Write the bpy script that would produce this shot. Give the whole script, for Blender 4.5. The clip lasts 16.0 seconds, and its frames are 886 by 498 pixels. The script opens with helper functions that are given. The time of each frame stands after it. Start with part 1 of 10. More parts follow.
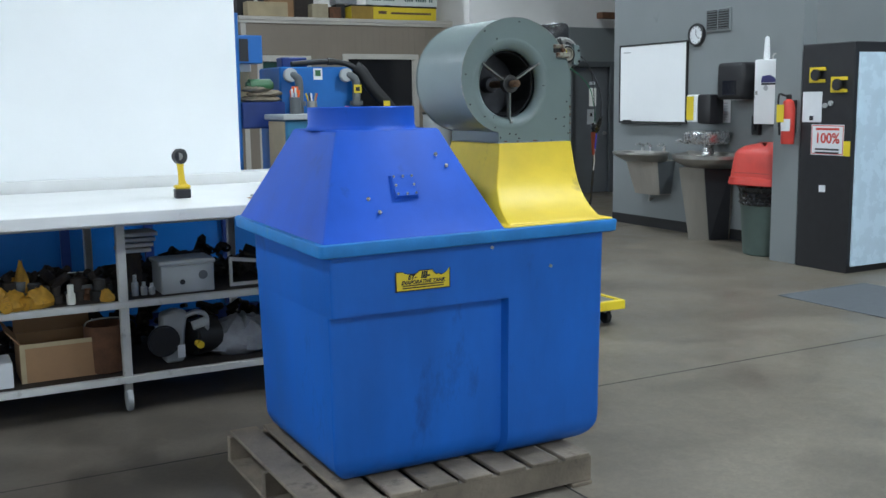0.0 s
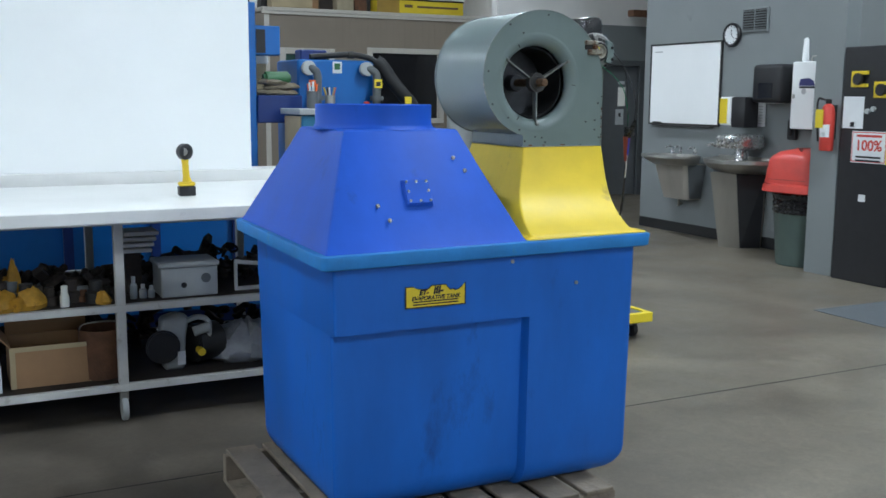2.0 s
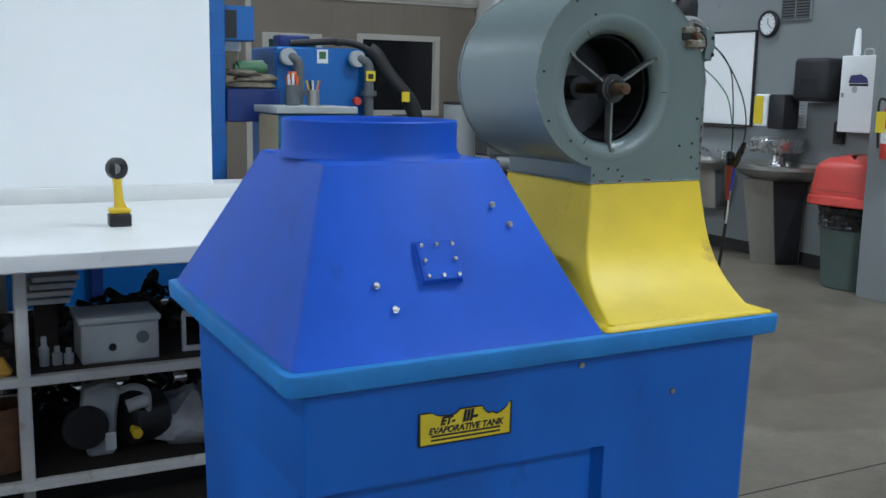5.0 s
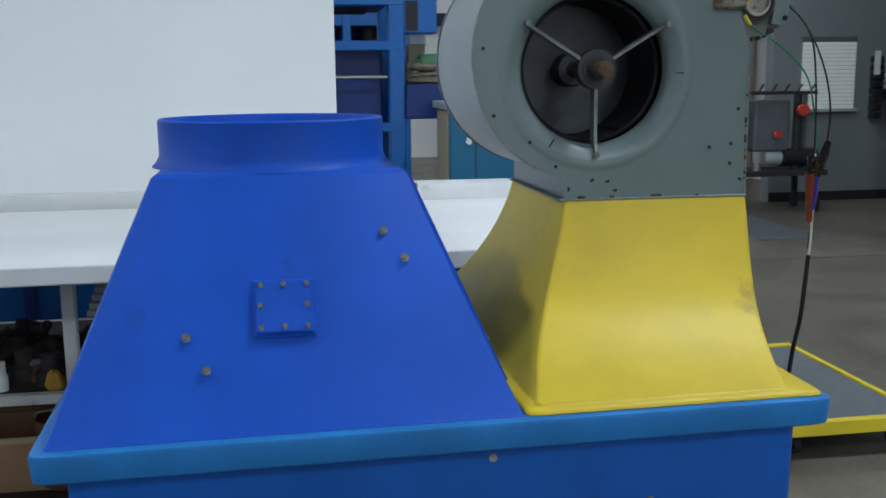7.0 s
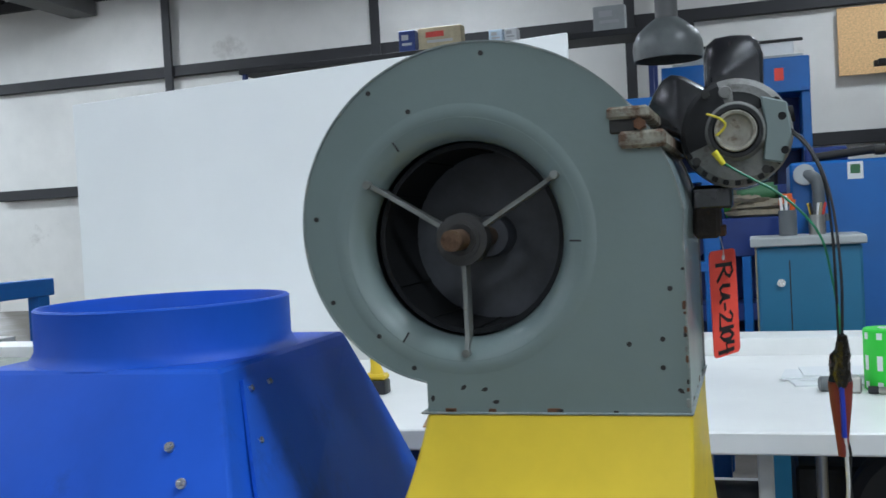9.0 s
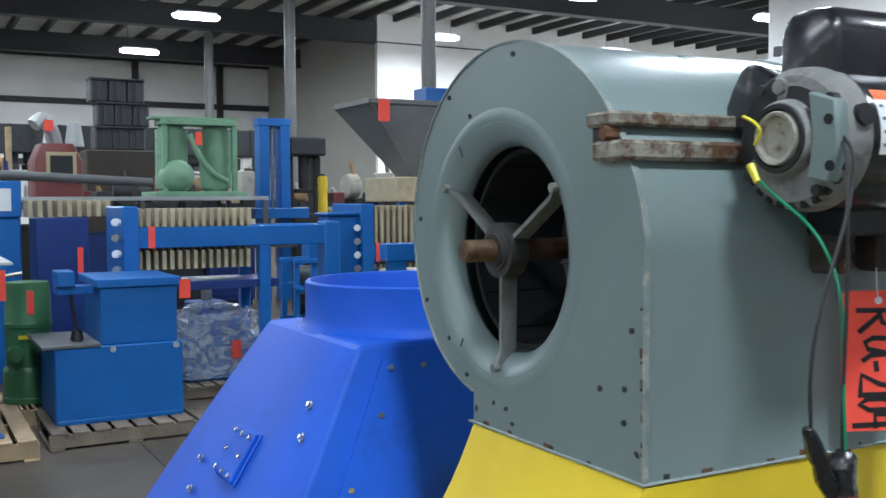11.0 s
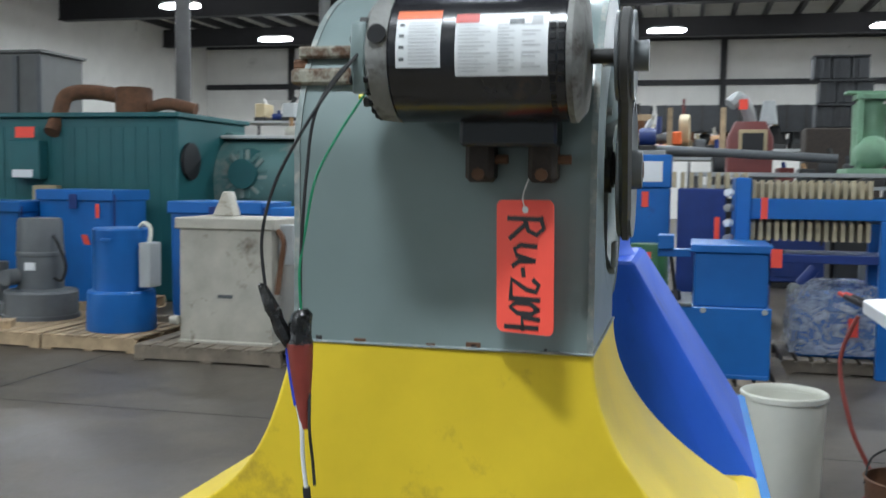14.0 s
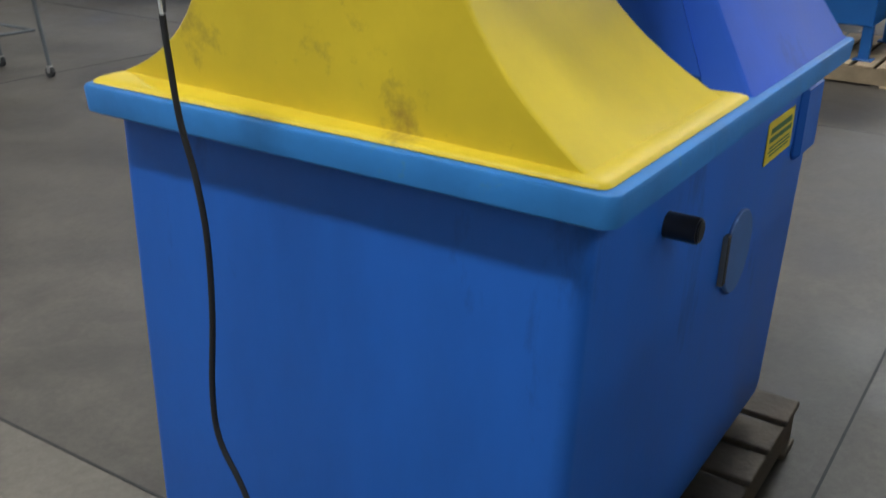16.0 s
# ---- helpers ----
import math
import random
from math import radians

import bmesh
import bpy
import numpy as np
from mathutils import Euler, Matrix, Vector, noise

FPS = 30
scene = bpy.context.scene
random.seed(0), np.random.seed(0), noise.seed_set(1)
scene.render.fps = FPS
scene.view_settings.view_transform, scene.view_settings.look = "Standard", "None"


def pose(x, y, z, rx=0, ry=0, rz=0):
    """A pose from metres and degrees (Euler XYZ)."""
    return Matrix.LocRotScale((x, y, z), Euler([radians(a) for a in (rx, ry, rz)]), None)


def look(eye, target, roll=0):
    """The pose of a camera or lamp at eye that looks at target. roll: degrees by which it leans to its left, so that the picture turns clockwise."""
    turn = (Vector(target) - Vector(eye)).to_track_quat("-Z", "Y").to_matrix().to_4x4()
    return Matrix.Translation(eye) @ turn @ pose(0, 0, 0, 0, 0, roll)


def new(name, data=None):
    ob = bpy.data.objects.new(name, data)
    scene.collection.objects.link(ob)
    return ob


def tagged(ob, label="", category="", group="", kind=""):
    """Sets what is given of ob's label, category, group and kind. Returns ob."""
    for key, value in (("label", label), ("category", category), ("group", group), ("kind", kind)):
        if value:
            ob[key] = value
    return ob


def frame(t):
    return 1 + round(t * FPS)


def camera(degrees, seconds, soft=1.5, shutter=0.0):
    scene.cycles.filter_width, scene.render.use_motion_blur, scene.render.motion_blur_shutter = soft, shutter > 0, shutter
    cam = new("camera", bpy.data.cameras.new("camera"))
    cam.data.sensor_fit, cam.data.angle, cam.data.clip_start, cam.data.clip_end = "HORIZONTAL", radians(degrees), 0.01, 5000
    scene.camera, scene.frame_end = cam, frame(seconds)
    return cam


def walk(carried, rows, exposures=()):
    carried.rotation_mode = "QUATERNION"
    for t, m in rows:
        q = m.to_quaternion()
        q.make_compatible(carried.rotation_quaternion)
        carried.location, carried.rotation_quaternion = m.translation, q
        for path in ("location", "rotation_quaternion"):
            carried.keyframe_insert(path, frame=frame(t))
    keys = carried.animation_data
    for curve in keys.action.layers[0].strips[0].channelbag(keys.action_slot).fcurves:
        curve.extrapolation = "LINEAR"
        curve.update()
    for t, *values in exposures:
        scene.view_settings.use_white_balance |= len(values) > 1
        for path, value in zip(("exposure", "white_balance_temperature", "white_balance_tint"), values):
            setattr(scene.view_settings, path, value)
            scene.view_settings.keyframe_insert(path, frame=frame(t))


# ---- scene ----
cam = camera(47.8, 16.0, shutter=0.25)
PATH = [
    (0, (-1.231, -3.22, 1.508), (-0.302, -1.473, 1.217), -0.8),
    (0.5, (-1.25, -3.202, 1.503), (-0.327, -1.452, 1.212), 0.3),
    (1, (-1.277, -3.178, 1.495), (-0.346, -1.436, 1.182), 0.3),
    (1.5, (-1.19, -3.096, 1.498), (-0.247, -1.36, 1.182), -0.5),
    (2, (-1.053, -2.937, 1.518), (-0.165, -1.17, 1.219), 0.4),
    (2.5, (-1.002, -2.718, 1.524), (-0.146, -0.935, 1.228), 1.2),
    (3, (-0.964, -2.478, 1.546), (-0.069, -0.713, 1.257), -0.5),
    (3.2, (-0.871, -2.404, 1.588), (0.024, -0.642, 1.283), -0.3),
    (5.3, (-0.454, -1.754, 1.572), (0.45, 0.001, 1.25), 1.3),
    (5.5, (-0.32, -1.789, 1.537), (0.492, 0.015, 1.242), -0.9),
    (6, (-0.047, -1.719, 1.545), (0.496, 0.182, 1.243), 0.4),
    (6.5, (0.167, -1.583, 1.533), (0.614, 0.341, 1.218), 0.9),
    (7, (0.383, -1.482, 1.564), (0.702, 0.463, 1.227), -0.6),
    (7.5, (0.72, -1.47, 1.584), (0.766, 0.524, 1.432), 1.38),
    (8, (0.963, -1.341, 1.59), (0.803, 0.650, 1.496), 0.57),
    (8.2, (1.035, -1.273, 1.595), (0.752, 0.705, 1.513), -0.46),
    (10.3, (1.858, -0.595, 1.638), (0.43, 0.798, 1.495), -0.6),
    (10.5, (1.93, -0.527, 1.649), (0.306, 0.629, 1.493), 0.1),
    (11, (2.072, -0.396, 1.643), (0.321, 0.565, 1.545), -0.3),
    (11.5, (2.233, -0.308, 1.665), (0.404, 0.499, 1.615), -1.1),
    (12, (2.347, -0.09, 1.649), (0.434, 0.494, 1.626), 1.0),
    (12.5, (2.444, 0.15, 1.659), (0.483, 0.543, 1.702), -0.1),
    (13, (2.549, 0.298, 1.654), (0.558, 0.482, 1.726), 0.2),
    (13.5, (2.603, 0.505, 1.64), (0.604, 0.449, 1.646), -0.4),
    (14, (2.518, 0.803, 1.559), (0.579, 0.333, 1.42), 0.7),
    (14.5, (2.55, 0.958, 1.527), (0.67, 0.318, 1.297), -0.7),
    (15, (2.57, 1.109, 1.512), (0.767, 0.365, 1.073), 1.6),
    (15.5, (2.456, 1.273, 1.47), (0.752, 0.407, 0.881), 1.9),
    (16, (2.343, 1.374, 1.413), (0.771, 0.393, 0.659), 1.7),
]
EXPOSURES = [(0.0, -0.1, 5920, 9), (1.5, -0.12, 5900, 9), (3.0, -0.22, 5880, 9), (5.5, -0.5, 5820, 10), (7.0, -0.72, 5820, 10), (8.0, -0.68, 5900, 11), (10.3, -0.1, 5950, 11), (11.5, 0.05, 5980, 11), (13.5, 0.05, 6000, 11), (14.0, -0.04, 6200, 11), (14.5, -0.25, 6450, 12), (15.0, -0.38, 6850, 12), (15.5, -0.48, 6700, 12), (16.0, -0.36, 6450, 12)]
walk(cam, [(t, look(eye, target, roll)) for t, eye, target, roll in PATH], EXPOSURES)

# ---- light and world ----
world = bpy.data.worlds.new("sky")
scene.world = world
world.use_nodes = True
wn = world.node_tree.nodes
sky = wn.new("ShaderNodeTexSky")
sky.sky_type, sky.sun_disc = "NISHITA", False
sky.sun_elevation, sky.sun_rotation = radians(40), radians(160)
wn["Background"].inputs["Strength"].default_value = 0.12
world.node_tree.links.new(sky.outputs["Color"], wn["Background"].inputs["Color"])


def lamp(name, kind, m, energy, size=(1.2, 0.35), color=(1, 1, 1)):
    data = bpy.data.lights.new(name, kind)
    data.energy, data.color = energy, color
    if kind == "AREA":
        data.shape, data.size, data.size_y = "RECTANGLE", size[0], size[1]
    ob = new(name, data)
    ob.matrix_world = m
    return ob


sun = lamp("sun", "SUN", pose(0, -30, 30, 50, 0, 20), 2.5, color=(1, 0.95, 0.88))
sun.data.angle = radians(0.5)

# Row at 3.9 is unseen, shifted off the grid to brighten east-facing sides.
LIGHT_X = (3.9, -4.5, -12.1, -19.7, -27.2, -34.9)
LIGHT_Y = (-15.2, -7.6, -0.05, 7.5, 15.6, 22.9, 30.4)
LIGHT_Z = 7.05
FZ = -0.045  # floor level
for lx in LIGHT_X:
    for ly in LIGHT_Y:
        if lx < -30 and ly > 10 or lx > -17 and ly > 18:
            continue
        lamp("high_bay_light", "AREA", pose(lx, ly, LIGHT_Z - 0.1, 0, 0, 90), (155 if ly > 5 else 335) if lx > 0 else (58 if ly < -5 else 150) if lx > -12.5 else 560 if ly > 10 and lx < -17 else 340, (1.2, 0.4), (0.9, 0.985, 1.0))
lamp("bay_door_daylight", "AREA", pose(4.6, -21.8, 2.1, 90, 0, 0), 280, (4.6, 4.0), (0.78, 0.9, 1.0))

# ---- materials ----
MATS = {}


def mat(name, color, rough=0.5, metal=0.0, vary=0.12, scale=6.0, bump=0.05, grain=90.0, stain=None, stain_amount=0.0,
        stain_scale=3.0, spec=0.5, each=0.0, stretch=(1, 1, 1), emit=0.0, alpha=None, trans=0.0):
    """A painted, moulded or metal surface: base colour broken by cloudy variation, grain in the relief and gloss, and stains."""
    m = bpy.data.materials.new(name)
    m.use_nodes = True
    t = m.node_tree
    n, l = t.nodes, t.links
    b = n["Principled BSDF"]
    geo = n.new("ShaderNodeTexCoord")
    mp = n.new("ShaderNodeMapping")
    mp.inputs["Scale"].default_value = stretch
    l.new(geo.outputs["Object"], mp.inputs["Vector"])
    big = n.new("ShaderNodeTexNoise")
    big.inputs["Scale"].default_value, big.inputs["Detail"].default_value, big.inputs["Roughness"].default_value = scale, 6, 0.6
    l.new(mp.outputs[0], big.inputs["Vector"])
    ramp = n.new("ShaderNodeMapRange")
    ramp.inputs["From Min"].default_value, ramp.inputs["From Max"].default_value = 0.3, 0.7
    ramp.inputs["To Min"].default_value, ramp.inputs["To Max"].default_value = 1 - vary, 1 + vary
    l.new(big.outputs["Fac"], ramp.inputs["Value"])
    mul = n.new("ShaderNodeVectorMath")
    mul.operation = "SCALE"
    mul.inputs[0].default_value = color[:3]
    last = ramp.outputs[0]
    if each:
        info = n.new("ShaderNodeObjectInfo")
        er = n.new("ShaderNodeMapRange")
        er.inputs["To Min"].default_value, er.inputs["To Max"].default_value = 1 - each, 1 + each
        l.new(info.outputs["Random"], er.inputs["Value"])
        mm = n.new("ShaderNodeMath")
        mm.operation = "MULTIPLY"
        l.new(last, mm.inputs[0]), l.new(er.outputs[0], mm.inputs[1])
        last = mm.outputs[0]
    l.new(last, mul.inputs["Scale"])
    col = mul.outputs[0]
    if stain:
        sn = n.new("ShaderNodeTexNoise")
        sn.inputs["Scale"].default_value, sn.inputs["Detail"].default_value, sn.inputs["Roughness"].default_value = stain_scale, 9, 0.68
        l.new(mp.outputs[0], sn.inputs["Vector"])
        sr = n.new("ShaderNodeMapRange")
        sr.inputs["From Min"].default_value, sr.inputs["From Max"].default_value = 0.72 - 0.3 * stain_amount, 0.86 - 0.3 * stain_amount
        l.new(sn.outputs["Fac"], sr.inputs["Value"])
        mix = n.new("ShaderNodeMix")
        mix.data_type = "RGBA"
        mix.inputs["B"].default_value = (*stain[:3], 1)
        l.new(sr.outputs[0], mix.inputs["Factor"]), l.new(col, mix.inputs["A"])
        col = mix.outputs["Result"]
    l.new(col, b.inputs["Base Color"])
    fine = n.new("ShaderNodeTexNoise")
    fine.inputs["Scale"].default_value, fine.inputs["Detail"].default_value = grain, 4
    l.new(mp.outputs[0], fine.inputs["Vector"])
    rr = n.new("ShaderNodeMapRange")
    rr.inputs["To Min"].default_value, rr.inputs["To Max"].default_value = max(0.02, rough - 0.08), min(1, rough + 0.12)
    l.new(big.outputs["Fac"], rr.inputs["Value"]), l.new(rr.outputs[0], b.inputs["Roughness"])
    if bump:
        bp = n.new("ShaderNodeBump")
        bp.inputs["Strength"].default_value, bp.inputs["Distance"].default_value = bump, 0.01
        l.new(fine.outputs["Fac"], bp.inputs["Height"]), l.new(bp.outputs[0], b.inputs["Normal"])
    b.inputs["Metallic"].default_value = metal
    b.inputs["Specular IOR Level"].default_value = spec
    if trans:
        b.inputs["Transmission Weight"].default_value = trans
        b.inputs["IOR"].default_value = 1.2
    if emit:
        b.inputs["Emission Color"].default_value = (*color[:3], 1)
        b.inputs["Emission Strength"].default_value = emit
    MATS[name] = m
    return m


TANK = mat("tank_blue_plastic", (0.012, 0.118, 0.5), 0.46, vary=0.16, scale=3, bump=0.025, stain=(0.008, 0.06, 0.25), stain_amount=0.38, stain_scale=4, stretch=(1, 1, 0.35), spec=0.4)
RIM = mat("rim_blue_plastic", (0.025, 0.185, 0.5), 0.55, vary=0.18, scale=6, bump=0.08, stain=(0.1, 0.22, 0.14), stain_amount=0.42, stain_scale=6, spec=0.35)
HOOD = mat("hood_blue_plastic", (0.014, 0.085, 0.5), 0.5, vary=0.16, scale=3, bump=0.03, stain=(0.012, 0.055, 0.27), stain_amount=0.42, stain_scale=5, stretch=(1, 1, 0.6), spec=0.22)
YELLOW = mat("yellow_plastic", (0.68, 0.5, 0.025), 0.45, vary=0.12, scale=4, bump=0.025, stain=(0.36, 0.24, 0.03), stain_amount=0.4, stain_scale=6, spec=0.35)
WORNEDGE = mat("worn_seam_edge", (0.2, 0.235, 0.23), 0.5, vary=0.2, scale=40, bump=0.2, stain=(0.36, 0.35, 0.31), stain_amount=0.7, stain_scale=35)
CASING = mat("grey_green_enamel", (0.178, 0.228, 0.226), 0.3, vary=0.05, scale=5, bump=0.03, stain=(0.09, 0.1, 0.095), stain_amount=0.1, stain_scale=8)
DARKFAN = mat("dark_fan_metal", (0.055, 0.058, 0.068), 0.4, 0.0, vary=0.3, scale=20)
SHAFT = mat("rusty_shaft", (0.16, 0.1, 0.06), 0.5, 0.6, vary=0.3, scale=40, stain=(0.07, 0.035, 0.02), stain_amount=0.7, stain_scale=30)
BEARING = mat("dark_bearing_steel", (0.05, 0.049, 0.048), 0.5, 0.3, vary=0.25, scale=40, stain=(0.04, 0.03, 0.025), stain_amount=0.5, stain_scale=40)
SPOKE = mat("worn_grey_steel", (0.2, 0.21, 0.2), 0.45, 0.4, vary=0.2, scale=30, stain=(0.1, 0.07, 0.05), stain_amount=0.5, stain_scale=40)
MOTORB = mat("black_motor_enamel", (0.014, 0.014, 0.017), 0.19, vary=0.3, scale=10, bump=0.05, grain=28, spec=0.6, stain=(0.05, 0.03, 0.02), stain_amount=0.3, stain_scale=14)
BELL = mat("dusty_cast_aluminium", (0.2, 0.2, 0.19), 0.6, 0.15, vary=0.25, scale=20, bump=0.2, stain=(0.07, 0.06, 0.05), stain_amount=0.6, stain_scale=24)
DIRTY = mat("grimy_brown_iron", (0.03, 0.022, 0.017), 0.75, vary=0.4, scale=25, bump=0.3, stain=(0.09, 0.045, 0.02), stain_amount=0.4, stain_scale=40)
RAIL = mat("flaking_grey_rail", (0.27, 0.26, 0.21), 0.65, 0.05, vary=0.3, scale=22, bump=0.35, stain=(0.09, 0.045, 0.022), stain_amount=0.95, stain_scale=28)
CHROME = mat("bright_steel", (0.55, 0.55, 0.55), 0.25, 0.9, vary=0.1, scale=40, bump=0)
STEEL = mat("stainless_steel", (0.42, 0.41, 0.38), 0.3, 0.85, vary=0.12, scale=8)
# Floor's reflection is put into the warm tint of this steel.
BRUSHED = mat("brushed_steel", (0.44, 0.41, 0.36), 0.5, 0.45, vary=0.15, scale=3, bump=0.03, stretch=(1, 1, 0.2))
IRON = mat("dark_iron", (0.03, 0.029, 0.028), 0.6, 0.3, vary=0.3, scale=20)
RUBBER = mat("black_rubber", (0.012, 0.012, 0.013), 0.6, vary=0.2, scale=30)
LABELW = mat("label_white", (0.72, 0.74, 0.75), 0.35, vary=0.04, bump=0)
INK = mat("black_ink", (0.012, 0.012, 0.014), 0.5, vary=0.05, bump=0)
INKGREY = mat("grey_print", (0.46, 0.47, 0.48), 0.5, vary=0.05, bump=0)
ORANGE = mat("orange_paint", (0.75, 0.13, 0.02), 0.45, vary=0.1, bump=0.03, stain=(0.2, 0.05, 0.02), stain_amount=0.2)
TAGRED = mat("fluorescent_red_card", (0.85, 0.08, 0.05), 0.55, vary=0.04, bump=0.02)
REDPL = mat("red_plastic", (0.55, 0.05, 0.035), 0.45, vary=0.1, scale=8)
REDDARK = mat("dark_red_plastic", (0.22, 0.035, 0.025), 0.5, vary=0.15, scale=20)
GREENW = mat("green_wire", (0.01, 0.2, 0.09), 0.4, bump=0)
YELW = mat("yellow_wire", (0.7, 0.6, 0.03), 0.4, bump=0)
WHITEW = mat("white_wire", (0.7, 0.7, 0.68), 0.4, bump=0)
BLUEW = mat("blue_tape", (0.02, 0.05, 0.5), 0.4, bump=0)
TAPE = mat("black_tape", (0.01, 0.01, 0.01), 0.25, vary=0.2, scale=60, bump=0.4, grain=50)
DECK = mat("weathered_pallet_wood", (0.175, 0.145, 0.11), 0.85, vary=0.3, scale=5, bump=0.35, grain=60, each=0.25, stretch=(1, 1, 1), stain=(0.07, 0.055, 0.045), stain_amount=0.45, stain_scale=8)
PINE = mat("pale_pallet_wood", (0.42, 0.31, 0.19), 0.8, vary=0.25, scale=6, bump=0.3, grain=60, each=0.22, stain=(0.16, 0.1, 0.06), stain_amount=0.35, stain_scale=8)
OSB = mat("strand_board", (0.74, 0.47, 0.22), 0.7, vary=0.25, scale=30, bump=0.2)
CARDB = mat("brown_cardboard", (0.34, 0.2, 0.1), 0.8, vary=0.12, scale=5, bump=0.05)
WHITEP = mat("white_painted_board", (0.86, 0.875, 0.87), 0.42, vary=0.025, scale=1.5, bump=0.015)
TABLEW = mat("scuffed_white_laminate", (0.78, 0.78, 0.76), 0.32, vary=0.05, scale=3, bump=0.02, stain=(0.5, 0.49, 0.46), stain_amount=0.28, stain_scale=4)
SHELFW = mat("grimy_white_paint", (0.6, 0.6, 0.57), 0.55, vary=0.12, scale=5, bump=0.05, stain=(0.25, 0.23, 0.2), stain_amount=0.4, stain_scale=9)
MBLUE = mat("machine_blue_enamel", (0.008, 0.118, 0.4), 0.38, vary=0.1, scale=3, bump=0.03, stain=(0.02, 0.08, 0.28), stain_amount=0.3, each=0.06)
MBLUE2 = mat("dark_blue_enamel", (0.008, 0.03, 0.16), 0.45, vary=0.15, scale=5)
TEAL = mat("teal_enamel", (0.014, 0.105, 0.112), 0.5, vary=0.12, scale=2, bump=0.04, stain=(0.04, 0.08, 0.08), stain_amount=0.3)
TEALP = mat("faded_teal_steel", (0.1, 0.21, 0.205), 0.55, vary=0.18, scale=1.2, bump=0.04, stain=(0.3, 0.33, 0.3), stain_amount=0.65, stain_scale=1.6)
TEALB = mat("teal_blue_cabinet", (0.02, 0.15, 0.27), 0.45, vary=0.08, scale=3)
MGREEN = mat("pump_green_enamel", (0.025, 0.16, 0.085), 0.4, vary=0.15, scale=5, bump=0.05, stain=(0.05, 0.08, 0.05), stain_amount=0.35)
LGREEN = mat("light_green_enamel", (0.16, 0.3, 0.19), 0.5, vary=0.15, scale=4, stain=(0.08, 0.12, 0.08), stain_amount=0.4)
OLIVE = mat("olive_green_enamel", (0.035, 0.13, 0.05), 0.45, vary=0.15, scale=5)
MGREY = mat("machine_grey_enamel", (0.11, 0.12, 0.125), 0.45, vary=0.12, scale=5, stain=(0.05, 0.05, 0.05), stain_amount=0.3)
HOPPER = mat("grey_hopper_steel", (0.145, 0.148, 0.145), 0.55, 0.2, vary=0.12, scale=3, stain=(0.1, 0.1, 0.1), stain_amount=0.2)
LGREY = mat("light_grey_enamel", (0.38, 0.4, 0.4), 0.45, vary=0.08, scale=5)
CREAM = mat("cream_machine_paint", (0.42, 0.4, 0.34), 0.5, vary=0.14, scale=4, bump=0.04, stain=(0.14, 0.11, 0.075), stain_amount=0.5, stain_scale=5)
CLOTH = mat("cream_filter_plate", (0.4, 0.345, 0.23), 0.7, vary=0.15, scale=8, stain=(0.25, 0.2, 0.13), stain_amount=0.4, each=0.15)
TAN = mat("tan_paint", (0.42, 0.34, 0.2), 0.55, vary=0.12, scale=4)
MRED = mat("oxide_red_enamel", (0.13, 0.025, 0.022), 0.5, vary=0.15, scale=5)
RUST = mat("rust", (0.13, 0.06, 0.03), 0.8, vary=0.35, scale=12, bump=0.3, stain=(0.05, 0.025, 0.015), stain_amount=0.5)
BROWN = mat("brown_press_plate", (0.15, 0.09, 0.055), 0.75, vary=0.3, scale=10, each=0.3)
BLACKP = mat("black_plastic", (0.014, 0.014, 0.016), 0.4, vary=0.2, scale=12)
CRATE = mat("black_crate", (0.025, 0.027, 0.03), 0.6, vary=0.25, scale=8)
YBIN = mat("yellow_bin_plastic", (0.72, 0.5, 0.02), 0.45, vary=0.1, scale=4)
YSAFE = mat("safety_yellow_paint", (0.75, 0.58, 0.02), 0.42, vary=0.06, scale=4, stain=(0.4, 0.3, 0.05), stain_amount=0.25)
COLSTEEL = mat("grey_column_paint", (0.1, 0.1, 0.1), 0.55, vary=0.15, scale=2)
BEAM = mat("dark_roof_steel", (0.02, 0.02, 0.023), 0.6, vary=0.2, scale=2)
DECKW = mat("roof_insulation", (0.5, 0.5, 0.46), 0.7, vary=0.15, scale=0.8, bump=0.1, grain=5)
# Beige of the niche wall, darkened as well for the dim light there.
WALLB = mat("beige_wall_panel", (0.3, 0.29, 0.26), 0.6, vary=0.08, scale=0.7, bump=0.03, stain=(0.2, 0.19, 0.17), stain_amount=0.3, stain_scale=0.8)
WALLW = mat("white_wall_panel", (0.72, 0.71, 0.68), 0.6, vary=0.08, scale=0.7, bump=0.03, stain=(0.45, 0.43, 0.4), stain_amount=0.3, stain_scale=0.8)
WALLG = mat("grey_wall_paint", (0.205, 0.222, 0.226), 0.55, vary=0.05, scale=1.5, bump=0.05, grain=120, stain=(0.14, 0.15, 0.155), stain_amount=0.2)
BEIGE = mat("beige_office_panel", (0.25, 0.207, 0.16), 0.6, vary=0.06, scale=2, bump=0.04)
TRIMW = mat("cream_trim", (0.55, 0.52, 0.46), 0.5, vary=0.06)
BASEB = mat("black_cove_base", (0.014, 0.014, 0.015), 0.5, vary=0.15)
DOORG = mat("grey_door_paint", (0.16, 0.17, 0.18), 0.45, vary=0.05)
DARKGL = mat("dark_window_glass", (0.012, 0.012, 0.014), 0.12, vary=0.1, bump=0)
# Weak emission stands in for light coming through the blind and door window.
BLINDW = mat("glowing_white_blind", (0.66, 0.67, 0.62), 0.5, vary=0.04, emit=0.25)
SCREEN = mat("pale_blue_white_skin", (0.55, 0.68, 0.78), 0.25, vary=0.06, scale=6, bump=0)
PLASTW = mat("translucent_white_plastic", (0.68, 0.68, 0.6), 0.45, vary=0.06, scale=4)
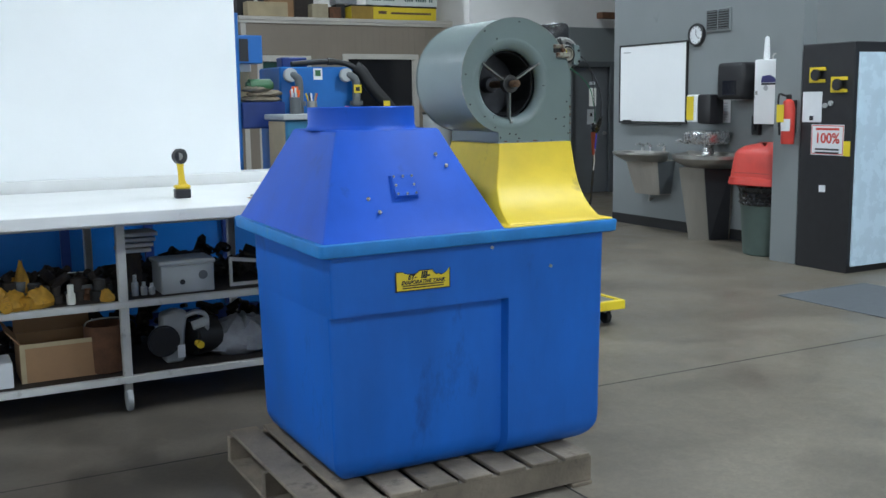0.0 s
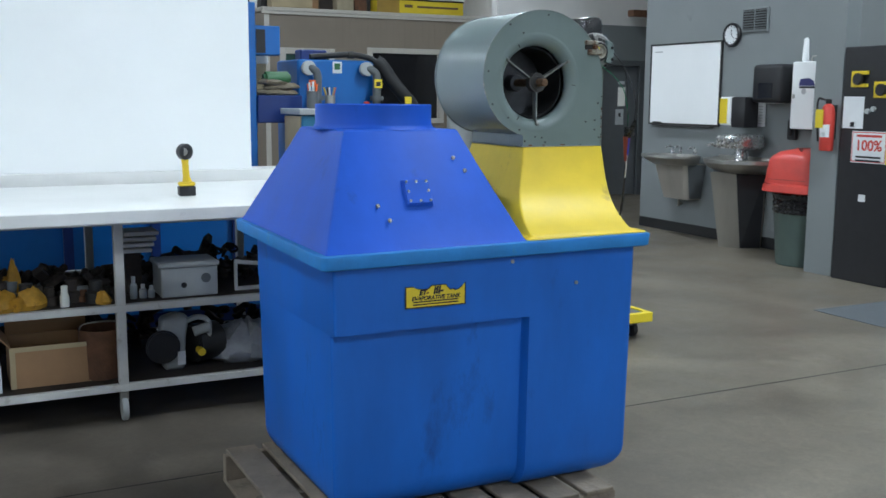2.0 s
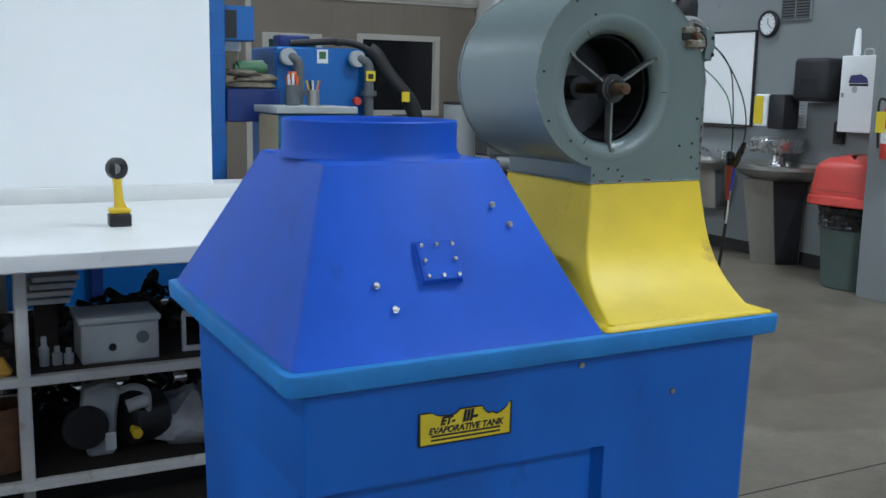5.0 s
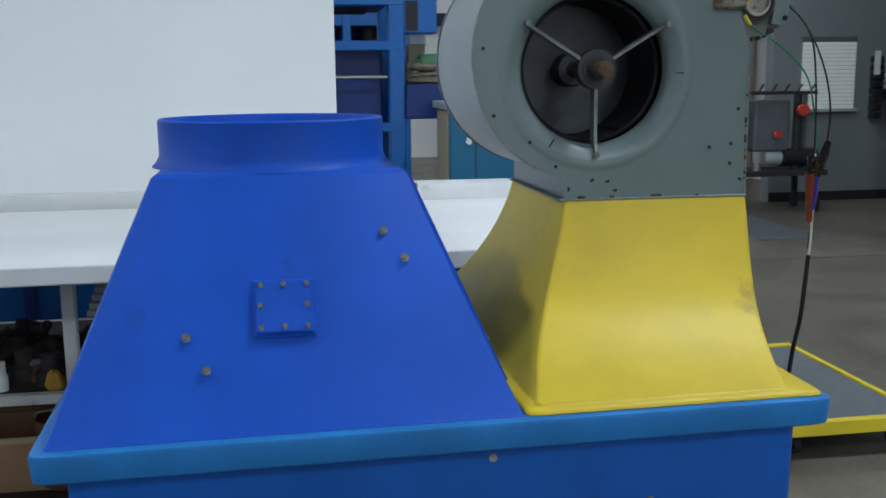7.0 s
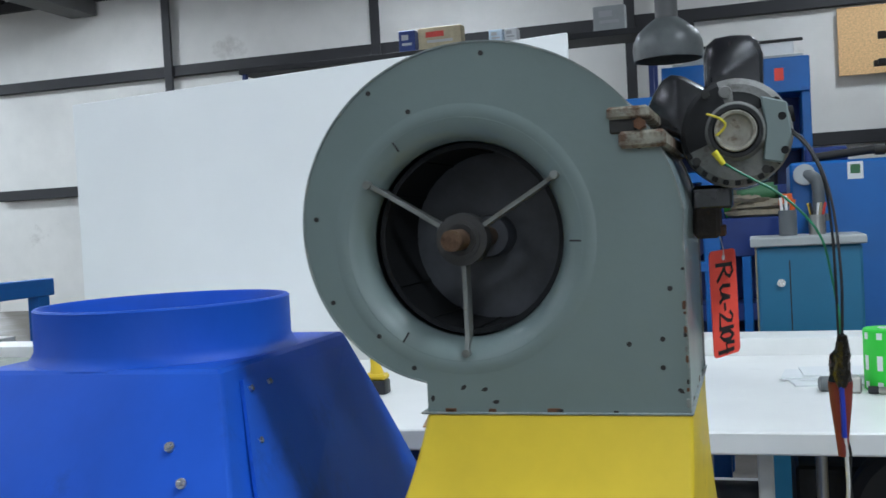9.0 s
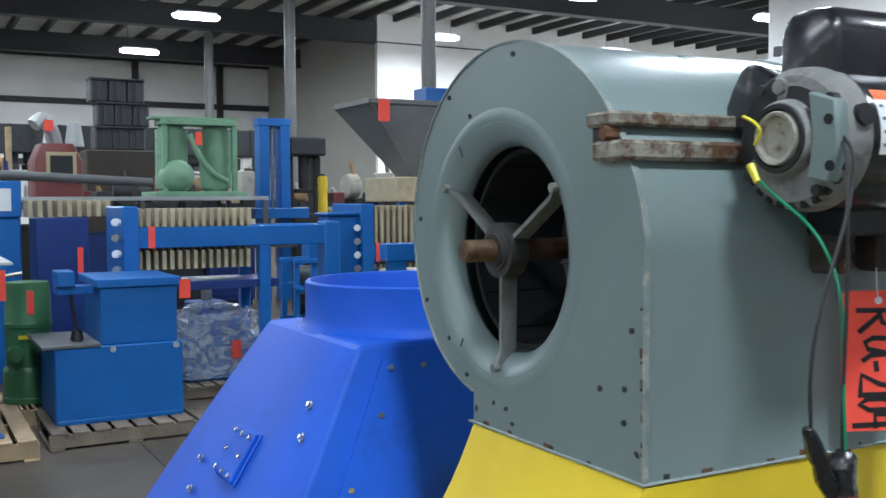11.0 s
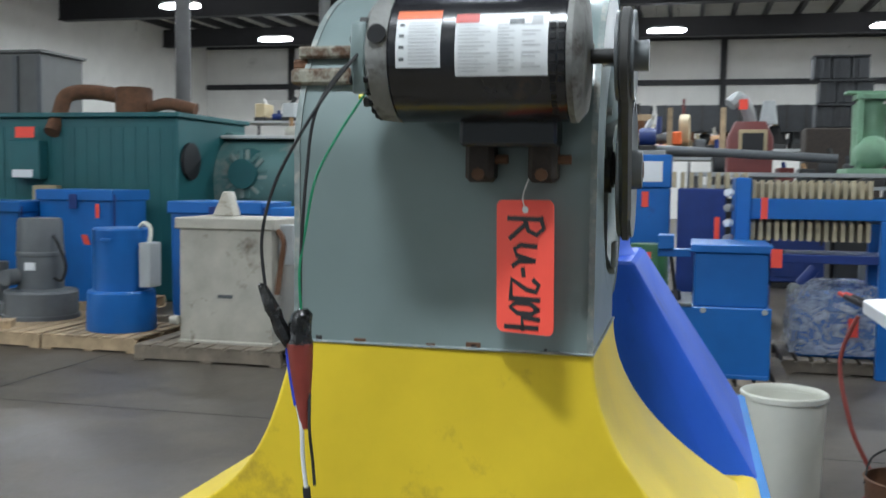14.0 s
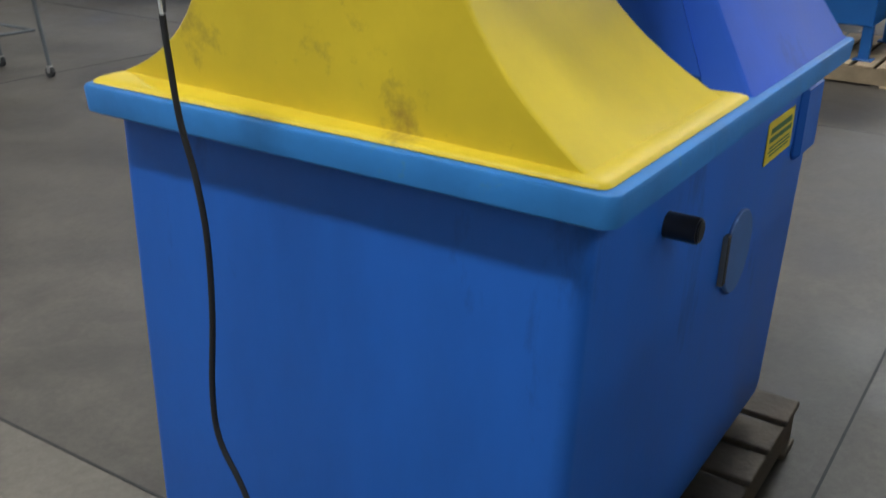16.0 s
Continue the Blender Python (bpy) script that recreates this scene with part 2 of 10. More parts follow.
WRAP = mat("clear_stretch_wrap", (0.85, 0.9, 0.95), 0.1, vary=0.1, scale=14, bump=0.8, grain=12, spec=0.9)
wt = WRAP.node_tree
crease = wt.nodes.new("ShaderNodeTexNoise")
crease.inputs["Scale"].default_value, crease.inputs["Detail"].default_value, crease.inputs["Distortion"].default_value = 4, 2, 3.0
veil = wt.nodes.new("ShaderNodeMapRange")
veil.inputs["From Min"].default_value, veil.inputs["From Max"].default_value = 0.42, 0.66
veil.inputs["To Min"].default_value, veil.inputs["To Max"].default_value = 0.22, 0.55
wt.links.new(crease.outputs["Fac"], veil.inputs["Value"])
wt.links.new(veil.outputs[0], wt.nodes["Principled BSDF"].inputs["Alpha"])
FLOURG = mat("fluorescent_green", (0.04, 0.6, 0.04), 0.5, vary=0.1)
LENS = mat("lit_lamp_lens", (0.95, 0.97, 1.0), 0.5, vary=0, bump=0, emit=40)
BELT = mat("worn_drive_belt", (0.05, 0.05, 0.048), 0.7, vary=0.2, scale=40)
BLADE = mat("black_drum_shade", (0.009, 0.01, 0.012), 0.85, vary=0.2)
# Flat black put on surfaces for the shade inside holes and slots.
RECESSD = mat("hole_shade_black", (0.008, 0.008, 0.009), 0.8, bump=0)
SKYC = mat("yellow_decal", (0.72, 0.55, 0.02), 0.4, vary=0.05, bump=0)


def floor_material(name, dark, light, rough, worn):
    """Sealed concrete: slow tone drift, cloudy wear, brown stains, pale scuffs and a fine speckle."""
    m = bpy.data.materials.new(name)
    m.use_nodes = True
    t = m.node_tree
    n, l = t.nodes, t.links
    b = n["Principled BSDF"]
    tc = n.new("ShaderNodeTexCoord")

    def noise(sc, det, rgh, dist=0.0):
        x = n.new("ShaderNodeTexNoise")
        x.inputs["Scale"].default_value, x.inputs["Detail"].default_value = sc, det
        x.inputs["Roughness"].default_value, x.inputs["Distortion"].default_value = rgh, dist
        l.new(tc.outputs["Object"], x.inputs["Vector"])
        return x.outputs["Fac"]

    def ramp(src, lo, hi, c0, c1):
        r = n.new("ShaderNodeValToRGB")
        r.color_ramp.elements[0].position, r.color_ramp.elements[0].color = lo, (*c0, 1)
        r.color_ramp.elements[1].position, r.color_ramp.elements[1].color = hi, (*c1, 1)
        l.new(src, r.inputs[0])
        return r.outputs[0]

    def blend(kind, fac, p, q):
        x = n.new("ShaderNodeMix")
        x.data_type, x.blend_type = "RGBA", kind
        if isinstance(fac, float):
            x.inputs["Factor"].default_value = fac
        else:
            l.new(fac, x.inputs["Factor"])
        l.new(p, x.inputs["A"]), l.new(q, x.inputs["B"])
        return x.outputs["Result"]

    cloud = noise(1.7, 10, 0.66, 0.5)
    speck = noise(55, 5, 0.7)
    col = ramp(noise(0.4, 6, 0.6), 0.35, 0.65, dark, light)
    col = blend("MULTIPLY", 1.0, col, ramp(cloud, 0.36, 0.64, (1 - 0.34 * worn, 1 - 0.36 * worn, 1 - 0.38 * worn), (1 + 0.3 * worn, 1 + 0.29 * worn, 1 + 0.26 * worn)))
    col = blend("MULTIPLY", 1.0, col, ramp(noise(7, 10, 0.72, 0.8), 0.36, 0.62, (0.88, 0.87, 0.86), (1.07, 1.07, 1.07)))
    col = blend("MULTIPLY", 1.0, col, ramp(speck, 0.35, 0.62, (0.88, 0.875, 0.87), (1.07, 1.07, 1.07)))
    spots = ramp(noise(3.1, 12, 0.75, 0.3), 0.64, 0.74, (0, 0, 0), (0.65 * worn, 0.65 * worn, 0.65 * worn))
    brown = n.new("ShaderNodeRGB")
    brown.outputs[0].default_value = (dark[0] * 0.62, dark[1] * 0.56, dark[2] * 0.5, 1)
    col = blend("MIX", spots, col, brown.outputs[0])
    scuff = ramp(noise(2.3, 14, 0.8, 1.2), 0.58, 0.74, (0, 0, 0), (0.5 * worn, 0.5 * worn, 0.5 * worn))
    pale = n.new("ShaderNodeRGB")
    pale.outputs[0].default_value = (light[0] * 1.7, light[1] * 1.68, light[2] * 1.66, 1)
    col = blend("MIX", scuff, col, pale.outputs[0])
    l.new(col, b.inputs["Base Color"])
    rr = n.new("ShaderNodeMapRange")
    rr.inputs["From Min"].default_value, rr.inputs["From Max"].default_value = 0.3, 0.7
    rr.inputs["To Min"].default_value, rr.inputs["To Max"].default_value = rough, rough + 0.22
    l.new(cloud, rr.inputs["Value"]), l.new(rr.outputs[0], b.inputs["Roughness"])
    b.inputs["Specular IOR Level"].default_value = 0.4
    bp = n.new("ShaderNodeBump")
    bp.inputs["Strength"].default_value, bp.inputs["Distance"].default_value = 0.1, 0.01
    l.new(speck, bp.inputs["Height"]), l.new(bp.outputs[0], b.inputs["Normal"])
    return m


FLOOR = floor_material("worn_dark_concrete", (0.076, 0.066, 0.053), (0.104, 0.091, 0.075), 0.36, 1.0)
FLOOR2 = floor_material("pale_sealed_concrete", (0.13, 0.113, 0.088), (0.17, 0.15, 0.118), 0.32, 0.55)


# ---- building helpers ----
def thing(name, label, category, at=(0, 0, 0), rz=0.0, group="", kind=""):
    ob = new(name)
    ob.empty_display_size = 0.1
    ob.matrix_world = pose(*at, 0, 0, rz)
    return tagged(ob, label, category, group, kind)


def finish(ob, material, angle=35):
    ob.data.materials.append(material)
    ob.data.polygons.foreach_set("use_smooth", [True] * len(ob.data.polygons))
    ob.data.set_sharp_from_angle(angle=radians(angle))


def part(name, bm, material, parent, label="", angle=35):
    bmesh.ops.recalc_face_normals(bm, faces=bm.faces)
    me = bpy.data.meshes.new(name)
    bm.to_mesh(me)
    bm.free()
    ob = new(name, me)
    finish(ob, material, angle)
    ob.parent = parent
    if label:
        tagged(ob, label)
    return ob


def solid(name, bm, material, label, category, group="", kind="", angle=35):
    ob = part(name, bm, material, None, "", angle)
    return tagged(ob, label, category, group, kind)


def again(name, src, parent, m):
    """Another piece on the same mesh."""
    ob = new(name, src.data)
    ob.parent = parent
    ob.matrix_local = m
    return ob


def box(x0, y0, z0, x1, y1, z1, bev=0.004, bm=None, seg=1):
    own = bmesh.new()
    bmesh.ops.create_cube(own, size=1)
    for v in own.verts:
        v.co = Vector((x0 + (v.co.x + 0.5) * (x1 - x0), y0 + (v.co.y + 0.5) * (y1 - y0), z0 + (v.co.z + 0.5) * (z1 - z0)))
    bev = min(bev, 0.45 * min(abs(x1 - x0), abs(y1 - y0), abs(z1 - z0)))
    if bev > 0:
        bmesh.ops.bevel(own, geom=own.edges[:], offset=bev, segments=seg, affect="EDGES", profile=0.5)
    return join(bm, own)


def join(bm, own):
    if bm is None:
        return own
    me = bpy.data.meshes.new("tmp")
    own.to_mesh(me)
    own.free()
    bm.from_mesh(me)
    bpy.data.meshes.remove(me)
    return bm


def moved(bm, m):
    bmesh.ops.transform(bm, matrix=m, verts=bm.verts)
    return bm


def rod(p0, p1, r0, r1=None, seg=20, bm=None, cap=True, bev=0.0):
    p0, p1 = Vector(p0), Vector(p1)
    own = bmesh.new()
    d = p1 - p0
    bmesh.ops.create_cone(own, cap_ends=cap, cap_tris=False, segments=seg, radius1=r0, radius2=r0 if r1 is None else r1, depth=d.length)
    if bev:
        es = [e for e in own.edges if abs(e.verts[0].co.z - e.verts[1].co.z) < 1e-6]
        bmesh.ops.bevel(own, geom=es, offset=bev, segments=2, affect="EDGES")
    moved(own, Matrix.Translation((p0 + p1) / 2) @ d.to_track_quat("Z", "Y").to_matrix().to_4x4())
    return join(bm, own)


def lathe(profile, seg=40, m=None, bm=None, a0=0.0, a1=2 * math.pi):
    """Turns rows of (radius, height) about z."""
    own = bmesh.new()
    full = abs(a1 - a0 - 2 * math.pi) < 1e-6
    k = seg if full else seg + 1
    rings = []
    for i in range(k):
        a = a0 + (a1 - a0) * i / seg
        rings.append([own.verts.new((r * math.cos(a), r * math.sin(a), z)) for r, z in profile])
    for i in range(seg):
        p, q = rings[i], rings[(i + 1) % k]
        for j in range(len(profile) - 1):
            own.faces.new((p[j], q[j], q[j + 1], p[j + 1]))
    bmesh.ops.remove_doubles(own, verts=own.verts, dist=1e-6)
    if m is not None:
        moved(own, m)
    return join(bm, own)


def loft(rings, bm=None, cap0=True, cap1=True, closed=True):
    own = bmesh.new()
    vs = [[own.verts.new(p) for p in ring] for ring in rings]
    k = len(vs[0])
    for a, b in zip(vs, vs[1:]):
        for i in range(k if closed else k - 1):
            j = (i + 1) % k
            own.faces.new((a[i], a[j], b[j], b[i]))
    if cap0:
        own.faces.new(vs[0][::-1])
    if cap1:
        own.faces.new(vs[-1])
    return join(bm, own)


def prism(outline, axis, lo, hi, bev=0.0, bm=None):
    """An outline in the plane across an axis, drawn out from lo to hi."""
    def place(u, v, w):
        return {"x": (w, u, v), "y": (u, w, v), "z": (u, v, w)}[axis]
    own = loft([[place(u, v, lo) for u, v in outline], [place(u, v, hi) for u, v in outline]])
    bmesh.ops.recalc_face_normals(own, faces=own.faces)
    if bev:
        es = [e for e in own.edges if e.calc_face_angle(0) > 0.5]
        bmesh.ops.bevel(own, geom=es, offset=bev, segments=1, affect="EDGES")
    return join(bm, own)


def cable(points, r, seg=8, sub=6, bm=None):
    """A wire along a smooth line through the points."""
    p = [Vector(q) for q in points]
    line = []
    for i in range(len(p) - 1):
        a, b, c, d = p[max(i - 1, 0)], p[i], p[i + 1], p[min(i + 2, len(p) - 1)]
        for s in range(sub):
            t = s / sub
            line.append(0.5 * ((2 * b) + (c - a) * t + (2 * a - 5 * b + 4 * c - d) * t * t + (3 * b - a - 3 * c + d) * t ** 3))
    line.append(p[-1])
    rings = []
    side = Vector((0.31, 0.87, 0.38))
    for i, q in enumerate(line):
        d = (line[min(i + 1, len(line) - 1)] - line[max(i - 1, 0)]).normalized()
        u = d.cross(side).normalized()
        v = d.cross(u)
        rings.append([q + r * (math.cos(a) * u + math.sin(a) * v) for a in (2 * math.pi * k / seg for k in range(seg))])
    return loft(rings, bm)


def lettering(text, size, m, material, parent, name="lettering", thick=0.0004, bold=0.0, shear=0.0):
    cu = bpy.data.curves.new(name, "FONT")
    cu.body, cu.size, cu.extrude, cu.align_x, cu.align_y = text, size, thick, "CENTER", "CENTER"
    cu.offset, cu.shear = bold, shear
    tmp = bpy.data.objects.new("tmp_text", cu)
    scene.collection.objects.link(tmp)
    me = bpy.data.meshes.new_from_object(tmp.evaluated_get(bpy.context.evaluated_depsgraph_get()))
    bpy.data.objects.remove(tmp)
    bpy.data.curves.remove(cu)
    ob = new(name, me)
    ob.data.materials.append(material)
    ob.parent = parent
    ob.matrix_local = m
    return ob


def rounded(x0, y0, x1, y1, r, k=5):
    out = []
    for cx, cy, a0 in ((x1 - r, y0 + r, -90), (x1 - r, y1 - r, 0), (x0 + r, y1 - r, 90), (x0 + r, y0 + r, 180)):
        for i in range(k + 1):
            a = radians(a0 + 90 * i / k)
            out.append((cx + r * math.cos(a), cy + r * math.sin(a)))
    return out


def pallet(x0, y0, x1, y1, top=0.13, wood=None, across="x", label="weathered wooden pallet on the concrete floor", base=0.0, gap=0.03):
    """Deck boards run along `across`; three stringers run the other way."""
    wood = wood or PINE
    ob = thing("pallet", label, "pallet", (0, 0, 0), group="pallets")
    n = 8
    h = top - base
    if across == "x":
        span, lo = (y1 - y0) / n, y0
        for i in range(n):
            part("deck_board", box(x0, lo + i * span + gap / 2, top - 0.018, x1, lo + (i + 1) * span - gap / 2, top, 0.003), wood, ob)
        for x in (x0 + 0.03, (x0 + x1) / 2, x1 - 0.03):
            part("stringer", box(x - 0.02, y0, base + 0.016, x + 0.02, y1, top - 0.0185, 0.003), wood, ob)
        for y in (y0, (y0 + y1) / 2 - 0.05, y1 - 0.1):
            part("bottom_board", box(x0, y, base, x1, y + 0.1, base + 0.0155, 0.003), wood, ob)
    else:
        span, lo = (x1 - x0) / n, x0
        for i in range(n):
            part("deck_board", box(lo + i * span + gap / 2, y0, top - 0.018, lo + (i + 1) * span - gap / 2, y1, top, 0.003), wood, ob)
        for y in (y0 + 0.03, (y0 + y1) / 2, y1 - 0.03):
            part("stringer", box(x0, y - 0.02, base + 0.016, x1, y + 0.02, top - 0.0185, 0.003), wood, ob)
        for x in (x0, (x0 + x1) / 2 - 0.05, x1 - 0.1):
            part("bottom_board", box(x, y0, base, x + 0.1, y1, base + 0.0155, 0.003), wood, ob)
    return ob

# ---- the hall ----
X_FAR, Y_SOUTH, Y_NORTH, X_EAST, Z_ROOF = -42.5, -22.0, 19.0, 6.75, 8.3
Y_NICHE, X_NICHE, Y_BAY = 14.9, -30.6, 36.0
X_SLAB = 1.02
floor = solid("floor", box(X_FAR - 1, Y_SOUTH - 1, FZ - 0.2, X_SLAB, Y_BAY + 1, FZ, 0), FLOOR, "worn dark grey-brown concrete floor with stains", "floor", kind="structure")
solid("floor_east", box(X_SLAB, Y_SOUTH - 1, FZ - 0.2, 13, Y_BAY + 1, FZ, 0), FLOOR2, "paler sealed concrete floor slab", "floor", kind="structure")
joint = thing("floor_joint", "dark saw-cut joints in the concrete floor", "floor joint", kind="structure")
for jy in (-4.2, 1.07, 6.6):
    part("joint_line", box(X_FAR, jy, FZ - 0.002, 13, jy + 0.008, FZ + 0.0012, 0), IRON, joint)
for jx in (-9.5, -3.6, X_SLAB - 0.004):
    part("joint_line", box(jx, Y_SOUTH, FZ - 0.002, jx + 0.008, Y_NORTH, FZ + 0.0014, 0), IRON, joint)
solid("floor_mat", box(4.75, -0.6, FZ, 5.75, 2.4, FZ + 0.006, 0.003), mat("grey_entrance_mat", (0.09, 0.1, 0.11), 0.9, vary=0.15, scale=20, bump=0.4, grain=300), "dark grey entrance mat lying on the floor", "mat")
solid("floor_mat", box(5.05, 7.6, FZ, 5.75, 12.9, FZ + 0.006, 0.003), MATS["grey_entrance_mat"], "long dark grey walkway mat on the floor", "mat")


def slab(name, x0, y0, z0, x1, y1, z1, material, label):
    return solid(name, box(x0, y0, z0, x1, y1, z1, 0), material, label, "wall", kind="structure")


far = slab("wall_west", X_FAR - 0.2, Y_SOUTH, FZ - 0.02, X_FAR, Y_NICHE + 0.2, Z_ROOF, WALLW, "white corrugated end wall with dark steel girts")
slab("wall_niche", X_FAR, Y_NICHE, FZ - 0.02, X_NICHE - 0.2, Y_NICHE + 0.2, Z_ROOF, WALLB, "plain beige-grey side wall of the hall")
slab("wall_step", X_NICHE - 0.2, Y_NICHE, FZ - 0.02, X_NICHE, Y_BAY, Z_ROOF, WALLW, "white panelled wall lit by the high lamps")
slab("wall_north", -16.0, Y_NORTH, FZ - 0.02, 13, Y_NORTH + 0.2, Z_ROOF, WALLW, "off-white back wall with dark steel girts")
slab("wall_north_return", -16.2, Y_NORTH, FZ - 0.02, -16.0, Y_BAY, Z_ROOF, WALLW, "plain off-white wall of the deeper bay")
slab("wall_north_bay", X_NICHE, Y_BAY, FZ - 0.02, -16.0, Y_BAY + 0.2, Z_ROOF, WALLW, "plain off-white back wall of the deeper bay")
slab("wall_south_a", X_FAR, Y_SOUTH - 0.2, FZ - 0.02, 2.2, Y_SOUTH, Z_ROOF, WALLW, "off-white side wall")
slab("wall_south_b", 7.0, Y_SOUTH - 0.2, FZ - 0.02, 13, Y_SOUTH, Z_ROOF, WALLW, "off-white side wall")
slab("wall_south_c", 2.2, Y_SOUTH - 0.2, 4.3, 7.0, Y_SOUTH, Z_ROOF, WALLW, "off-white wall over an open bay door")
slab("wall_east", X_EAST, Y_SOUTH, FZ - 0.02, X_EAST + 0.2, 7.1, 4.4, WALLG, "grey painted block wall with a whiteboard and wash basins")
slab("wall_east_return", X_EAST + 0.2, 6.9, FZ - 0.02, 12.8, 7.1, 4.4, WALLG, "grey painted block wall")
slab("wall_east_upper", X_EAST + 0.05, Y_SOUTH, 4.4, X_EAST + 0.2, 7.1, Z_ROOF, WALLW, "white upper wall")
slab("wall_corridor", 6.55, 10.4, FZ - 0.02, 8.42, 10.6, 2.68, WALLG, "grey painted wall with a small shuttered window")
slab("wall_corridor_b", 9.24, 10.4, FZ - 0.02, 12.8, 10.6, 2.68, WALLG, "grey painted wall beside a door")
slab("wall_corridor_c", 8.42, 10.4, 2.13, 9.24, 10.6, 2.68, WALLG, "grey painted wall over a door")
slab("wall_corridor_upper", 6.55, 10.44, 2.68, 12.8, 10.6, Z_ROOF, WALLW, "white upper wall over the grey dado")
slab("wall_corridor_end", 7.75, 10.6, FZ - 0.02, 7.9, Y_NORTH, Z_ROOF, WALLW, "white return wall")
slab("wall_outer_east", 12.8, Y_SOUTH, FZ - 0.02, 13, Y_NORTH, Z_ROOF, WALLW, "plain outer wall")
part("cove_base", box(X_EAST - 0.008, -2, FZ, X_EAST - 0.0005, 7.1, FZ + 0.12, 0.002), BASEB, bpy.data.objects["wall_east"])
part("cove_base", box(6.56, 10.392, FZ, 8.4, 10.3995, FZ + 0.12, 0.002), BASEB, bpy.data.objects["wall_corridor"])

girts = thing("wall_girts", "dark steel girts and posts on the white walls", "girt", kind="structure")
for gz in (3.33, 5.87, 7.8):
    part("girt", box(X_FAR + 0.002, Y_SOUTH, gz - 0.12, X_FAR + 0.16, Y_NICHE, gz + 0.12, 0.01), BEAM, girts)
    part("girt", box(-15.9, Y_NORTH - 0.16, gz - 0.72, 12.7, Y_NORTH - 0.002, gz - 0.48, 0.01), BEAM, girts)
for gy in (-17.6, -11.0, -4.4, 2.2, 8.9, 12.6):
    part("wall_post", box(X_FAR + 0.002, gy - 0.13, FZ, X_FAR + 0.22, gy + 0.13, Z_ROOF - 0.1, 0.01), BEAM, girts)
for gx in (-11, -6.02, -0.75, 6.0):
    part("wall_post", box(gx - 0.1, Y_NORTH - 0.24, FZ, gx + 0.1, Y_NORTH - 0.17, Z_ROOF - 0.1, 0.01), BEAM, girts)
panel = solid("overhead_door", box(X_FAR + 0.18, -19.2, FZ, X_FAR + 0.24, -12.7, 5.2, 0.01), WALLW, "white overhead door in the end wall", "door", kind="structure")

# one ceiling mesh: deck, purlins and rafters
cb = box(X_FAR - 0.2, Y_SOUTH - 0.2, Z_ROOF, 13, Y_BAY + 0.2, Z_ROOF + 0.15, 0)
ceiling = solid("ceiling", cb, DECKW, "pale insulated metal roof deck", "ceiling", kind="structure")
pb = bmesh.new()
py = Y_SOUTH + 0.4
while py < Y_BAY:
    box(X_FAR, py - 0.075, Z_ROOF - 0.25, 12.8, py + 0.075, Z_ROOF - 0.002, 0, pb)
    py += 1.2
for k in range(7):
    rx = -38.4 + 7.6 * k
    box(rx - 0.14, Y_SOUTH, Z_ROOF - 0.98, rx + 0.14, Y_BAY, Z_ROOF - 0.265, 0, pb)
    box(rx - 0.22, Y_SOUTH, Z_ROOF - 1.03, rx + 0.22, Y_BAY, Z_ROOF - 0.983, 0, pb)
solid("roof_beams", pb, BEAM, "dark steel purlins and deep rafters under the roof", "beam", kind="structure")


def column(x, y, yellow=0.0):
    ob = thing("steel_column", "grey steel column with a yellow lower half" if yellow else "dark grey steel column carrying the roof", "column", (x, y, FZ), group="hall columns", kind="structure")
    part("shaft", rod((0, 0, max(yellow, 0.012)), (0, 0, Z_ROOF - 0.99), 0.1 if yellow else 0.15, seg=20), COLSTEEL, ob)
    part("base_plate", box(-0.2, -0.2, 0, 0.2, 0.2, 0.011, 0.003), COLSTEEL, ob)
    if yellow:
        part("sleeve", rod((0, 0, 0.012), (0, 0, yellow), 0.11, seg=24, bev=0.01), YSAFE, ob, "yellow guard sleeve")


for cx in (-31.3, -23.5, -15.6):
    column(cx, 9.0)
    column(cx, -8.9)
column(-7.0, -7.08, 2.85)


def high_bay(x, y):
    ob = thing("high_bay_lamp", "lit white high-bay lamp hanging from the roof", "lamp", (x, y, LIGHT_Z), group="high-bay lamps")
    housing = part("housing", box(-0.2, -0.58, 0.0, 0.2, 0.58, 0.1, 0.02), LGREY, ob)
    part("lens", loft([[(*p, z_) for p in rounded(-0.26 + e, -0.68 + e, 0.26 - e, 0.68 - e, 0.25 - e, 6)] for e, z_ in ((0.05, -0.09), (0.015, -0.075), (0.0, -0.05), (0.0, -0.001))]), LENS, housing, "glowing white lens")
    for sy in (-0.4, 0.4):
        part("hanger", rod((0, sy, 0.1), (0, sy, Z_ROOF - LIGHT_Z + 0.01), 0.006, seg=6), IRON, ob)


for lx in LIGHT_X:
    for ly in LIGHT_Y:
        if lx < -30 and ly > 10 or lx > -17 and ly > 18:
            continue
        high_bay(lx, ly)
hvac = thing("air_duct", "square grey sheet-metal air duct hung under the roof", "air duct", (0, 0, 0))
part("run", box(-13.6, 11.4, 6.75, -12.9, 18.95, 7.2, 0.01), COLSTEEL, hvac)
part("drop_box", box(-13.7, 10.5, 6.6, -12.8, 11.399, 7.25, 0.01), COLSTEEL, hvac)
for y_ in (12.0, 14.5, 17.0, 18.7):
    for x_ in (-13.55, -12.95):
        part("hanger", rod((x_, y_, 7.2), (x_, y_, Z_ROOF - 0.26), 0.012, seg=6), IRON, hvac)

# ---- pallet, tank, hood, duct and blower ----
PAL_Z = 0.092
pallet(-0.095, -0.055, 1.13, 0.97, PAL_Z, DECK, "y", "weathered grey wooden pallet under the blue tank", FZ)

RIM_X, RIM_Y, RIM_Z, RIM_H = 1.288, 0.955, 1.03, 0.05


